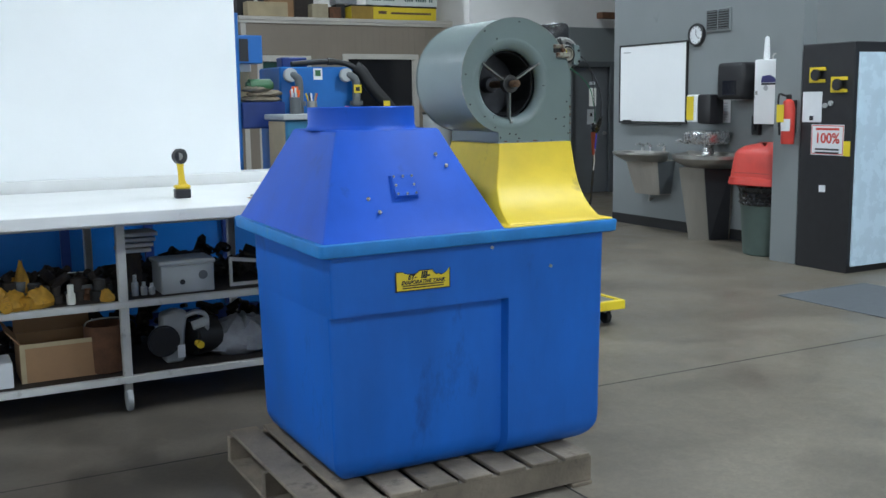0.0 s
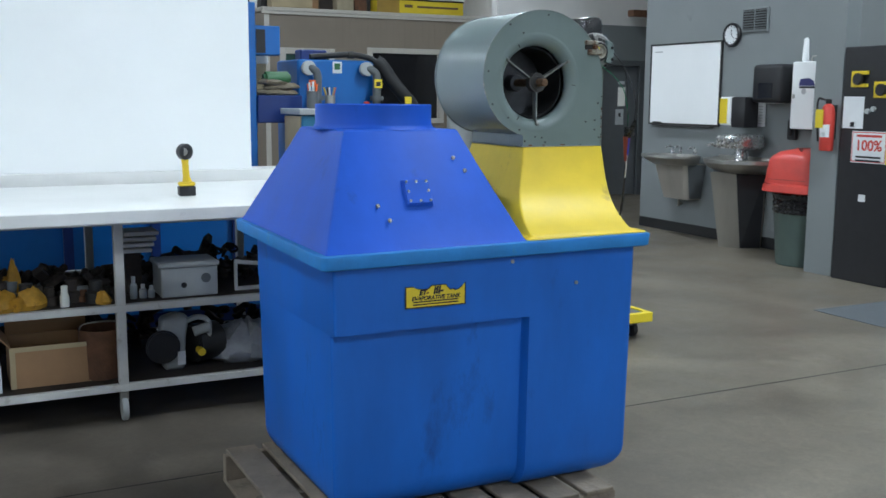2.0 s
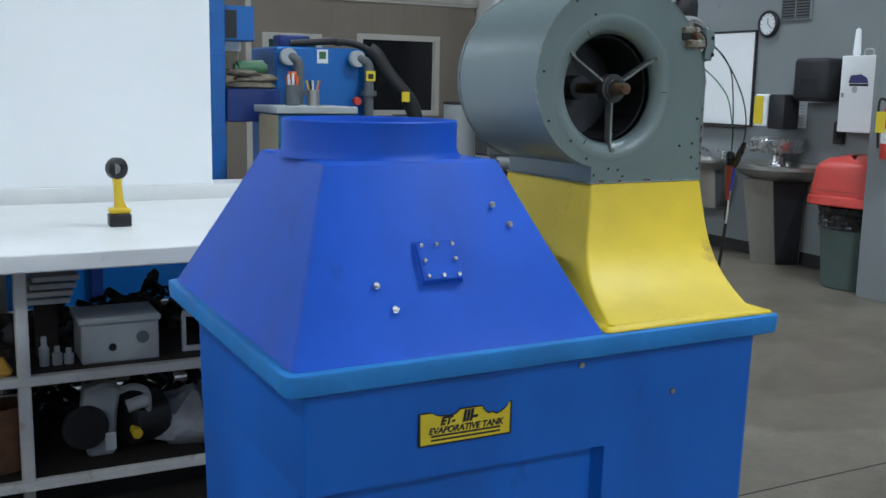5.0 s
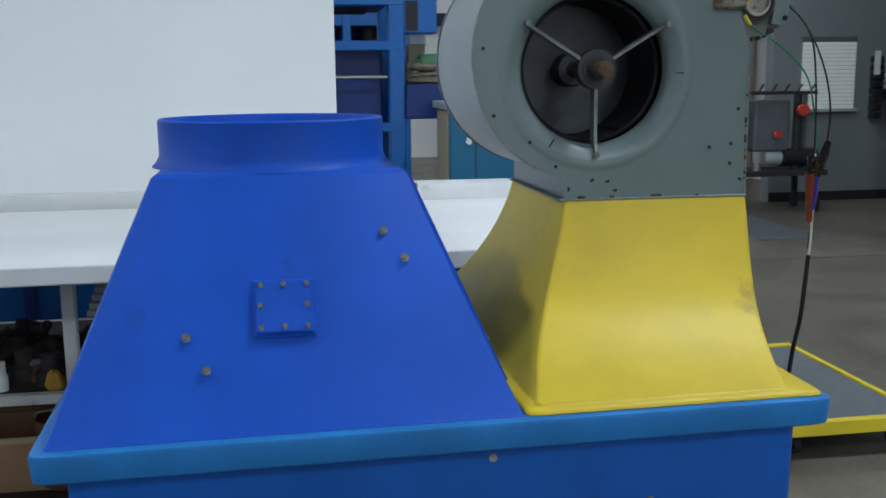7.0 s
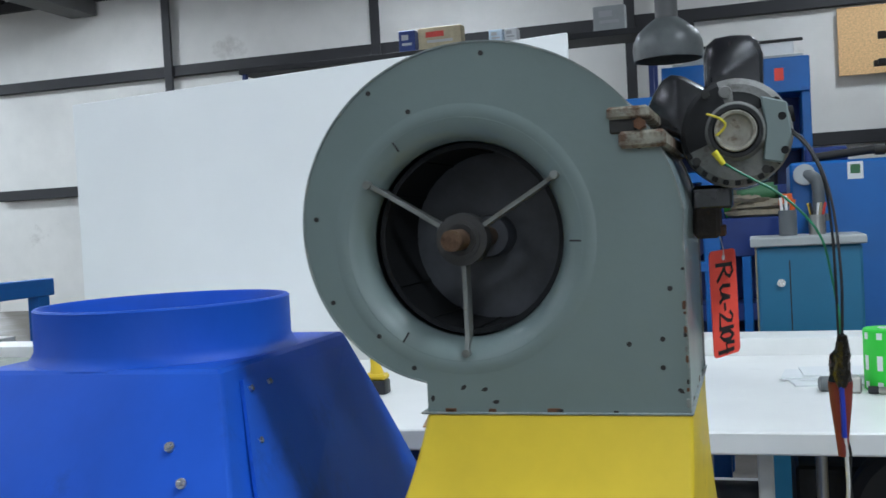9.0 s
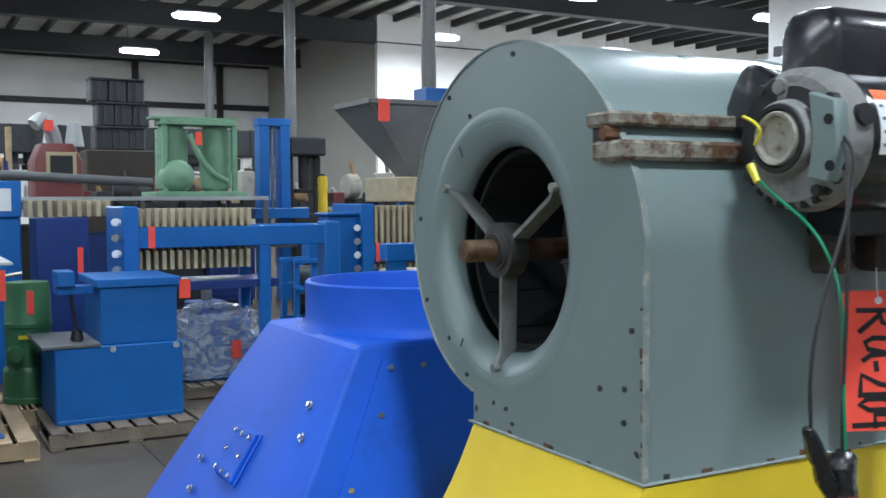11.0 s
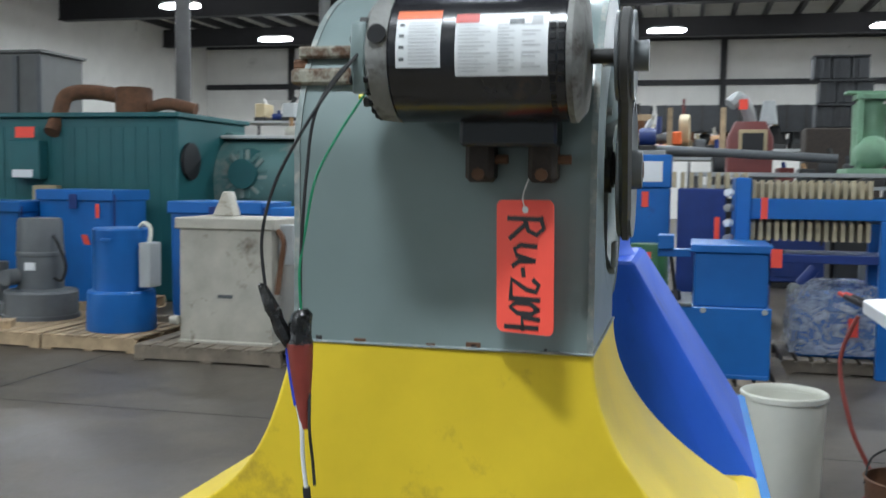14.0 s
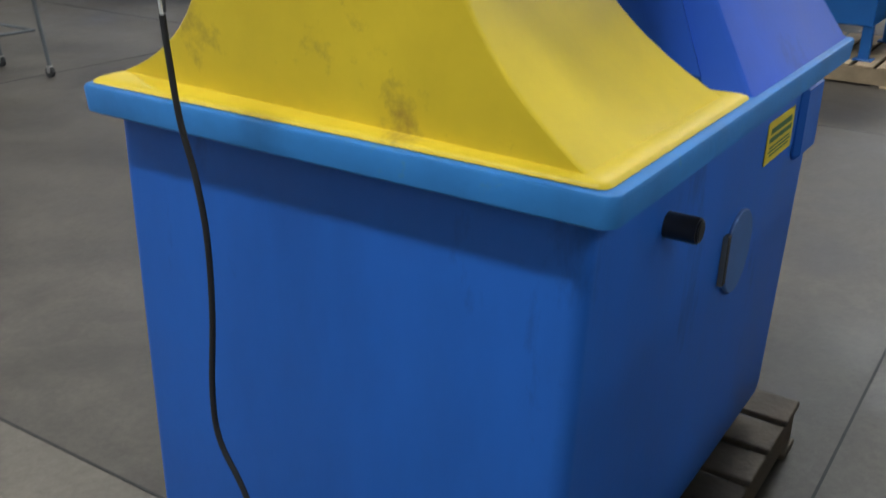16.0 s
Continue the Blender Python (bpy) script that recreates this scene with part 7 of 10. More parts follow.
for i in range(5):
    part("hook", rod((0.6 + 0.16 * i, 0.1, 1.42), (0.63 + 0.16 * i, 0.06, 1.5), 0.012, seg=8), IRON, tc)
part("red_valve", rod((1.14, 0.04, 1.2), (1.14, 0.1, 1.2), 0.07, seg=18, bev=0.01), REDPL, tc, "red valve wheel")
part("red_valve", rod((0.85, 0.06, 0.92), (0.85, 0.12, 0.92), 0.045, seg=14, bev=0.006), REDPL, tc, "red valve wheel")
part("stand_pipe", rod((1.14, 0.2, 0.5), (1.14, 0.2, 1.38), 0.05, seg=14), IRON, tc)
part("stand_pipe", rod((1.26, 0.25, 0.5), (1.26, 0.25, 1.38), 0.03, seg=12), MGREY, tc)
part("pump_motor", rod((0.95, 0.22, 0.64), (1.4, 0.22, 0.64), 0.11, seg=22, bev=0.012), BLACKP, tc, "black pump motor")
part("pump_head", rod((0.74, 0.22, 0.64), (0.9495, 0.22, 0.64), 0.09, seg=20, bev=0.01), LGREY, tc)
for x_ in (0.04, 0.5):
    part("filter_bowl", rod((x_ + 0.1, 0.1, 0.5005), (x_ + 0.1, 0.1, 0.599), 0.05, seg=14), STEEL, tc)
for x_ in (0.02, 1.33):
    for y_ in (0.06, 0.54):
        part("castor_fork", box(x_ - 0.03, y_ - 0.03, 0.2, x_ + 0.03, y_ + 0.03, 0.4395, 0.004), IRON, tc)
        part("castor_wheel", rod((x_ - 0.02, y_, 0.1), (x_ + 0.02, y_, 0.1), 0.0995, seg=20, bev=0.008), RUBBER, tc)
och = thing("office_chair", "grey office chair with black base by the cabin wall", "chair", (5.66, 11.4, FZ), 20)
part("backrest", loft([[(*p, z_) for p in rounded(-w_, 0.17, w_, 0.23, 0.028, 3)] for w_, z_ in ((0.13, 0.8), (0.2, 0.84), (0.22, 0.98), (0.2, 1.14), (0.14, 1.19))]), MGREY, och, "grey padded back")
part("seat", loft([[(*p, z_) for p in rounded(-w_, -w_, w_, w_, 0.08, 4)] for w_, z_ in ((0.2, 0.58), (0.23, 0.6), (0.23, 0.65), (0.2, 0.67))]), MGREY, och, "grey padded seat")
part("back_strut", cable([(0, 0.1, 0.58), (0, 0.25, 0.6), (0, 0.26, 0.75), (0, 0.235, 0.9)], 0.018), BLACKP, och)
part("gas_post", rod((0, 0, 0.12), (0, 0, 0.5795), 0.028, seg=14), BLACKP, och)
for s_ in (-1, 1):
    part("armrest", cable([(s_ * 0.2, 0.05, 0.6), (s_ * 0.28, 0.05, 0.66), (s_ * 0.28, 0.03, 0.84), (s_ * 0.27, -0.14, 0.86)], 0.016), BLACKP, och)
for i in range(5):
    a = 2 * math.pi * i / 5
    part("base_leg", rod((0.03 * math.cos(a), 0.03 * math.sin(a), 0.13), (0.27 * math.cos(a), 0.27 * math.sin(a), 0.08), 0.022, 0.016, seg=10), BLACKP, och)
    part("castor_wheel", rod((0.27 * math.cos(a) - 0.015, 0.27 * math.sin(a), 0.03), (0.27 * math.cos(a) + 0.015, 0.27 * math.sin(a), 0.03), 0.0295, seg=12), BLACKP, och)

# ---- grey wall fittings ----
whiteb = thing("whiteboard", "large blank whiteboard with dark frame on the grey wall", "whiteboard", (X_EAST - 0.001, 6.345, 1.22))
part("panel", box(-0.02, -0.6, 0.02, 0, 0.6, 0.93, 0.002), WHITEP, whiteb)
for a in ((-0.026, -0.62, 0.0, 0, 0.62, 0.0195), (-0.026, -0.62, 0.9305, 0, 0.62, 0.95), (-0.026, -0.62, 0.02, 0, -0.6005, 0.93), (-0.026, 0.6005, 0.02, 0, 0.62, 0.93)):
    part("frame_bar", box(*a, 0.002), IRON, whiteb)
part("pen_tray", box(-0.07, -0.55, -0.015, -0.0265, 0.5, 0.0, 0.003), IRON, whiteb)
part("eraser", box(-0.06, 0.36, 0.0005, -0.03, 0.5, 0.035, 0.004), BLACKP, whiteb)
part("small_print", box(-0.0212, 0.4, 0.85, -0.0203, 0.54, 0.865, 0), INKGREY, whiteb)
clock = thing("wall_clock", "round white clock with black rim on the grey wall", "clock", (X_EAST - 0.001, 5.58, 2.218))
cm = pose(0, 0, 0, 0, -90, 0)
part("case", lathe([(0.0, 0), (0.125, 0), (0.13, 0.03), (0.12, 0.045), (0.102, 0.04), (0.102, 0.03), (0, 0.03)], 40, cm), BLACKP, clock)
part("dial", lathe([(0, 0.0312), (0.1015, 0.0312)], 40, cm), LABELW, clock)
part("hour_bar", box(-0.034, -0.004, 0.0, -0.0325, 0.004, 0.06, 0), INK, clock)
for i in range(12):
    part("hour_mark", moved(box(-0.0335, -0.003, 0.08, -0.0322, 0.003, 0.096, 0), pose(0, 0, 0, 30 * i, 0, 0)), INK, clock)
part("minute_bar", moved(box(-0.0355, -0.003, 0.0, -0.0342, 0.003, 0.075, 0), pose(0, 0, 0, 130, 0, 0)), INK, clock)
vent = thing("wall_vent", "double grey louvre vent high on the wall", "vent", (X_EAST - 0.001, 5.25, 2.36))
part("frame", box(-0.02, -0.19, -0.125, 0, 0.19, 0.125, 0.004), MATS["grey_wall_paint"], vent)
for s in (-1, 1):
    part("backing", box(-0.022, s * 0.09 - 0.08, -0.105, -0.0205, s * 0.09 + 0.08, 0.105, 0), IRON, vent)
    for i in range(8):
        part("slat", box(-0.03, s * 0.09 - 0.08, -0.1 + 0.0265 * i, -0.0225, s * 0.09 + 0.08, -0.088 + 0.0265 * i, 0.001), MGREY, vent)
paper_t = thing("towel_dispenser", "black paper towel dispenser on the grey wall", "dispenser", (X_EAST - 0.001, 4.82, 1.49))
part("body", box(-0.24, -0.2, 0, 0, 0.2, 0.39, 0.045, seg=4), BLACKP, paper_t)
part("towel_slot", box(-0.2, -0.12, -0.006, -0.08, 0.12, -0.0005, 0.002), LABELW, paper_t)
part("window", box(-0.2425, -0.1, 0.05, -0.2405, 0.1, 0.2, 0), DARKGL, paper_t)
firstaid = thing("first_aid_cabinet", "white metal wall cabinet with dark print", "cabinet", (X_EAST - 0.001, 4.335, 1.235))
part("body", box(-0.16, -0.2, 0, 0, 0.2, 0.66, 0.006), WHITEP, firstaid)
part("door", box(-0.168, -0.197, 0.003, -0.1605, 0.197, 0.657, 0.003), WHITEP, firstaid)
part("carry_ring", cable([(-0.08, -0.06, 0.66), (-0.08, -0.05, 0.71), (-0.08, 0.03, 0.71), (-0.08, 0.04, 0.66)], 0.008), STEEL, firstaid)
part("emblem", box(-0.1695, -0.1, 0.4, -0.1685, 0.1, 0.42, 0), INK, firstaid)
part("emblem_word", prism([(-0.1, 0.425), (0.11, 0.425), (0.09, 0.49), (-0.02, 0.5), (-0.08, 0.47)], "x", -0.1695, -0.1685), mat("dark_blue_print", (0.04, 0.04, 0.16), 0.5), firstaid)
for i in range(2):
    part("hinge", box(-0.17, -0.199, 0.06 + 0.46 * i, -0.1602, -0.185, 0.12 + 0.46 * i, 0.001), STEEL, firstaid)
part("latch", box(-0.1725, 0.15, 0.3, -0.1685, 0.18, 0.34, 0.001), STEEL, firstaid)
part("emblem_dot", rod((-0.1685, 0.04, 0.37), (-0.1695, 0.04, 0.37), 0.03, seg=14), INKGREY, firstaid)
solid("white_tube", rod((X_EAST - 0.1, 4.44, 1.896), (X_EAST - 0.1, 4.44, 2.13), 0.035, 0.022, seg=16, bev=0.01), WHITEP, "white plastic tube standing on the wall cabinet", "tube")
phone = thing("wall_handset", "small black handset beside the white cabinet", "handset", (X_EAST - 0.001, 4.62, 1.12))
part("cradle", box(-0.06, -0.05, 0, 0, 0.05, 0.12, 0.008), BLACKP, phone)
part("receiver", box(-0.09, -0.025, 0.04, -0.0605, 0.025, 0.2, 0.01), INK, phone)
ext = thing("fire_extinguisher", "red fire extinguisher with yellow tag on the grey wall", "extinguisher", (5.945, 3.47, 1.08))
part("cylinder", lathe([(0, 0), (0.055, 0), (0.06, 0.012), (0.06, 0.33), (0.045, 0.39), (0.02, 0.41), (0, 0.41)], 28), REDPL, ext)
part("valve_head", box(-0.02, -0.02, 0.4105, 0.02, 0.02, 0.45, 0.005), IRON, ext)
part("lever", box(-0.09, -0.01, 0.44, 0.02, 0.01, 0.452, 0.003), IRON, ext)
part("white_label", lathe([(0.0603, 0.12), (0.0606, 0.12), (0.0606, 0.23), (0.0603, 0.23)], 12, None, None, radians(130), radians(240)), LABELW, ext)
part("yellow_card", box(-0.072, -0.01, 0.2, -0.067, 0.075, 0.36, 0.001), SKYC, ext)
part("white_tag", box(-0.071, -0.05, 0.16, -0.0675, 0.02, 0.2, 0.001), LABELW, ext)
part("hose", cable([(-0.02, 0.02, 0.44), (-0.06, 0.06, 0.45), (-0.05, 0.075, 0.3), (-0.03, 0.07, 0.08)], 0.009), RUBBER, ext, "black discharge hose")
part("bracket", box(0.0605, -0.03, 0.1, 0.0785, 0.03, 0.4, 0.003), IRON, ext)
soap = thing("soap_dispenser", "black and white soap dispenser with yellow front", "dispenser", (X_EAST - 0.3, 5.235, 1.25))
part("tank", box(0.02, 0.02, 0, 0.22, 0.2, 0.3, 0.012), WHITEP, soap)
part("yellow_front", box(0.012, 0.08, 0.02, 0.0195, 0.19, 0.28, 0.001), SKYC, soap)
part("black_front", box(0.0, -0.2, -0.02, 0.2, 0.005, 0.3, 0.02, seg=2), BLACKP, soap)
part("wall_arm", box(0.2205, -0.02, 0.1, 0.298, 0.1, 0.2, 0.004), STEEL, soap)
notice = solid("wall_notice", box(X_EAST - 0.012, 5.03, 1.24, X_EAST - 0.009, 5.25, 1.5, 0), LABELW, "white printed notice on the grey wall", "notice")
for i in range(7):
    part("print_bar", box(X_EAST - 0.0135, 5.07, 1.265 + 0.03 * i, X_EAST - 0.0125, 5.21, 1.275 + 0.03 * i, 0), INKGREY, notice)
basin = thing("drinking_fountain", "stainless wall wash basin with tapered apron", "fountain", (X_EAST - 0.001, 6.2, -0.02))
part("basin", loft([[(-0.02 - a * 0.5 + a * 0.5 * math.cos(t_), b_ * math.sin(t_), z_) for t_ in (2 * math.pi * i / 36 for i in range(36))] for a, b_, z_ in ((0.4, 0.3, 0.8), (0.5, 0.37, 0.855), (0.55, 0.4, 0.885), (0.55, 0.4, 0.91), (0.52, 0.38, 0.91), (0.42, 0.3, 0.86), (0.1, 0.06, 0.84))]), STEEL, basin)
part("skirt", loft([[(x_, y_, z_) for x_, y_ in ((-w_, -d_ + 0.04), (-w_ + 0.03, -d_), (0, -d_), (0, d_), (-w_, d_))] for w_, d_, z_ in ((0.2, 0.2, 0.4), (0.3, 0.27, 0.81))]), BRUSHED, basin)
part("dark_side", loft([[(x_, y_, z_) for x_, y_ in ((-w_, -d_ - 0.01), (0, -d_ - 0.01), (0, -d_ - 0.002), (-w_, -d_ - 0.002))] for w_, d_, z_ in ((0.16, 0.2, 0.41), (0.26, 0.27, 0.8))]), MGREY, basin)
part("trap_pipe", cable([(-0.1, 0.05, 0.4), (-0.1, 0.05, 0.33), (-0.06, 0.1, 0.31), (-0.005, 0.12, 0.33)], 0.014), STEEL, basin)
for y_ in (-0.2, 0.05, 0.2):
    part("tap", rod((-0.1, y_, 0.9105), (-0.1, y_, 0.99), 0.022, 0.018, seg=12, bev=0.004), CHROME, basin)
    part("spout", cable([(-0.1, y_, 0.98), (-0.14, y_, 1.0), (-0.2, y_, 0.985)], 0.012), CHROME, basin)
fount = thing("wash_fountain", "large half-round stainless wash fountain with faceted pedestal", "wash basin", (X_EAST - 0.001, 5.2, FZ))
part("bowl", lathe([(0.2, 0.78), (0.36, 0.8), (0.46, 0.85), (0.5, 0.9), (0.5, 0.935), (0.475, 0.94), (0.45, 0.91), (0.36, 0.86), (0.02, 0.85)], 32, pose(-0.01, 0, 0), None, radians(90), radians(270)), STEEL, fount)
part("bowl_back", box(-0.03, -0.495, 0.8, -0.003, 0.495, 0.96, 0.004), STEEL, fount)
PED = (((-0.37, 0.05), (-0.25, -0.14), (-0.05, -0.22), (-0.004, -0.2), (-0.004, 0.24)), ((-0.46, 0.13), (-0.31, -0.1), (-0.06, -0.26), (-0.004, -0.24), (-0.004, 0.3)))
part("pedestal", loft([[(x_, y_, z_) for x_, y_ in ring_] for ring_, z_ in zip(PED, (0.0, 0.8))]), mat("dull_brushed_steel", (0.26, 0.24, 0.205), 0.45, 0.6, vary=0.15, scale=3, stretch=(1, 1, 0.2)), fount, "tapered brushed-steel pedestal")
part("dark_side", loft([[(b_[0] - 0.006, b_[1] - 0.016, z_), (c_[0] - 0.006, c_[1] - 0.016, z_), (c_[0], c_[1] - 0.003, z_), (b_[0], b_[1] - 0.003, z_)] for (_, b_, c_, *_r), z_ in zip(PED, (0.005, 0.795))]), BLACKP, fount, "thin black sheet over one pedestal face")
part("column", lathe([(0.09, 0.86), (0.07, 0.95), (0.06, 1.05), (0.0, 1.06)], 24, pose(-0.16, 0, 0)), CHROME, fount)
part("spray_head", lathe([(0.1, 1.05), (0.24, 1.06), (0.25, 1.08), (0.25, 1.17), (0.23, 1.19), (0.1, 1.2), (0.0, 1.2)], 36, pose(-0.2, -0.02, 0)), CHROME, fount, "round spray head")
for i in range(3):
    a = radians(140 + 40 * i)
    part("tap_lever", rod((-0.2 + 0.25 * math.cos(a), 0.25 * math.sin(a), 1.1), (-0.2 + 0.33 * math.cos(a), 0.33 * math.sin(a), 1.08), 0.014, seg=10), CHROME, fount)
bin_ = thing("trash_can", "grey-green round trash can with red dome lid", "trash can", (6.32, 4.02, FZ), 8)
part("can", lathe([(0, 0), (0.235, 0), (0.245, 0.01), (0.29, 0.62), (0.302, 0.64), (0.28, 0.64), (0.24, 0.02), (0, 0.02)], 40), mat("grey_green_plastic", (0.085, 0.12, 0.105), 0.5), bin_, "grey-green can")
part("liner", lathe([(0.29 + 0.012 * (i % 2), 0.5 + 0.02 * i) for i in range(8)] + [(0.315, 0.68), (0.28, 0.69)], 40), mat("black_bin_liner", (0.012, 0.012, 0.014), 0.25, vary=0.3, scale=20, bump=0.8, grain=25), bin_, "black bin liner")
part("lid_skirt", loft([[(*p, z_) for p in rounded(-w_, -w_, w_, w_, 0.18, 6)] for w_, z_ in ((0.335, 0.7), (0.342, 0.71), (0.334, 0.77), (0.312, 0.785))]), REDPL, bin_, "red lid")
part("dome_lid", loft([[(*p, z_) for p in rounded(-w_, -w_, w_, w_, 0.14, 6)] for w_, z_ in ((0.314, 0.7855), (0.305, 0.88), (0.289, 1.0), (0.27, 1.04), (0.22, 1.08), (0.11, 1.11), (0.02, 1.115))]), REDPL, bin_, "red dome lid")
part("flap_seam", box(-0.312, -0.2, 0.82, -0.306, 0.2, 0.825, 0), REDDARK, bin_)
part("flap_seam", box(-0.2, -0.312, 0.82, 0.2, -0.306, 0.825, 0), REDDARK, bin_)
pillar = solid("corner_pillar", box(6.025, 3.4, FZ, 6.2, 3.72, 2.6, 0.004), WALLG, "grey boxed pillar beside the black cabinet", "pillar", kind="structure")
cab = thing("storage_cabinet", "tall black steel cabinet with notes and magnets", "cabinet", (6.0, 2.8, FZ))
part("body", box(0.0, 0.0, 0, 0.72, 0.575, 2.02, 0.006), BLACKP, cab, "black cabinet body")
# Reflected daylight is put into the door's pale blue colour.
part("door", box(0.04, -0.02, 0.06, 0.69, -0.0005, 1.93, 0.004), SCREEN, cab, "door coloured pale blue for the daylight it reflects")
part("door_pull", box(0.5, -0.035, 1.0, 0.53, -0.0205, 1.16, 0.004), INK, cab)
sgn = thing("percent_sign", "white sign with red 100% stuck on the cabinet", "sign", (5.9985, 3.06, 1.127))
part("sheet", box(-0.0025, -0.18, -0.135, -0.0005, 0.18, 0.135, 0), LABELW, sgn)
for a in ((-0.175, 0.12, 0.175, 0.128), (-0.175, -0.128, 0.175, -0.12), (-0.175, -0.119, -0.168, 0.119), (0.168, -0.119, 0.175, 0.119)):
    part("border", box(-0.0032, a[0], a[1], -0.0027, a[2], a[3], 0), REDPL, sgn)
part("print_bar", box(-0.0034, -0.13, 0.085, -0.0027, 0.13, 0.105, 0), REDPL, sgn)
MW = Matrix(((0, 0, -1, -0.0034), (-1, 0, 0, 0), (0, 1, 0, 0), (0, 0, 0, 1)))
lettering("100%", 0.125, Matrix.Translation((0, 0, 0.01)) @ MW, REDPL, sgn, bold=0.003)
for z_ in (-0.085, -0.115):
    part("print_bar", box(-0.0034, -0.13, z_ - 0.008, -0.0027, 0.13, z_ + 0.008, 0), INK, sgn)
for y_, z_, s_ in ((3.19, 1.7, 0.085), (2.95, 1.61, 0.085)):
    ob = thing("yellow_bracket", "yellow magnetic holder with a black tool on the cabinet", "holder", (5.9985, y_, z_), 0, "magnet holders")
    for a in ((-0.02, -s_, -s_ * 0.8, 0, s_, -s_ * 0.45), (-0.02, -s_, s_ * 0.45, 0, s_, s_ * 0.8), (-0.02, s_ * 0.6, -s_ * 0.45, 0, s_, s_ * 0.45)):
        part("frame_bar", box(*a, 0.003), SKYC, ob)
    part("black_tool", rod((-0.02, 0.0, 0), (-0.05, 0.0, 0), 0.05, seg=16, bev=0.005), BLACKP, ob)
sheet = thing("paper_holder", "white document pocket on the black cabinet", "document holder", (5.9985, 3.243, 1.417))
part("pocket", box(-0.004, -0.108, -0.136, 0, 0.108, 0.136, 0), LABELW, sheet)
part("black_clip", box(-0.012, -0.02, -0.12, -0.0045, 0.02, -0.08, 0.002), BLACKP, sheet)
solid("yellow_tag", box(5.994, 2.81, 0.99, 5.9975, 2.88, 1.12, 0), SKYC, "yellow paper tag on the black cabinet", "tag")
solid("white_note", box(5.994, 3.06, 0.66, 5.9975, 3.13, 0.72, 0), LABELW, "small white note on the black cabinet", "note")
for y_, z_ in ((3.09, 1.43), (3.03, 1.45)):
    solid("magnet", rod((5.998, y_, z_), (5.975, y_, z_), 0.022, seg=14), LGREY, "small grey magnet on the cabinet", "magnet", "magnets")
# corridor wall: door, window, rack of parts
door = thing("door_1", "grey steel door with papers taped on it", "door", (8.42, 10.42, FZ), kind="structure")
part("leaf", box(0.04, 0.02, 0.01, 0.78, 0.07, 2.09, 0.004), DOORG, door)
for a in ((-0.06, -0.04, 0, 0.0385, -0.021, 2.18), (0.7815, -0.04, 0, 0.88, -0.021, 2.18), (0.04, -0.04, 2.0915, 0.78, -0.021, 2.18)):
    part("door_frame", box(*a, 0.004), MGREY, door)
part("window_lite", box(0.4, 0.014, 1.45, 0.54, 0.0195, 1.75, 0), BLINDW, door, "lit narrow door window")
part("notice", box(0.36, 0.014, 1.15, 0.52, 0.0195, 1.4, 0), LABELW, door)
part("notice_print", box(0.42, 0.0125, 1.28, 0.46, 0.0138, 1.34, 0), INK, door)
part("top_notice", box(0.4, 0.014, 1.8, 0.52, 0.0195, 1.85, 0), LABELW, door)
part("door_knob", rod((0.7, 0.0195, 1.0), (0.7, -0.04, 1.0), 0.028, seg=16, bev=0.006), STEEL, door)
sw = thing("window_1", "small window with closed white roller blind", "window", (6.92, 10.392, 1.13), kind="structure")
part("frame", box(0, -0.006, 0.84, 0.75, 0.007, 0.9, 0.003), MGREY, sw)
part("sill", box(-0.02, -0.05, -0.04, 0.77, 0.007, 0.0, 0.004), LGREY, sw)
for i in range(17):
    part("blind_slat", box(0.01, -0.012, 0.001 + 0.049 * i, 0.74, 0.004, 0.046 + 0.049 * i, 0.004), BLINDW, sw)
ppl = thing("tray_board", "grey wall panel hung with black trays and a paper roll", "panel", (7.85, 10.398, 0.9))
part("panel", box(0.28, -0.02, 0, 0.52, 0, 0.95, 0.004), DOORG, ppl)
for i in range(8):
    part("tray", box(0.02, -0.12, 0.1 + 0.1 * i, 0.14, -0.001, 0.18 + 0.1 * i, 0.006), BLACKP, ppl)
    part("coil", rod((0.18, -0.08, 0.36 + 0.07 * i), (0.3, -0.08, 0.36 + 0.07 * i), 0.03, seg=12, bev=0.004), (LABELW, BLACKP)[i < 2], ppl)
part("paper_strip", box(0.0, -0.13, 0.65, 0.08, -0.1205, 0.95, 0), LABELW, ppl)
ob = solid("ceiling_beam_orange", box(8.9, 10.2, 2.82, 9.6, 10.36, 2.92, 0.004), RUST, "rusty orange pipe on the upper wall", "pipe")

# ---- machines in store along the hall ----
def red_tag(parent, m, w=0.05, h=0.16):
    ob = part("red_tag", box(0, -w / 2, -h / 2, 0.003, w / 2, h / 2, 0), TAGRED, parent, "red card tag")
    ob.matrix_local = m
    return ob


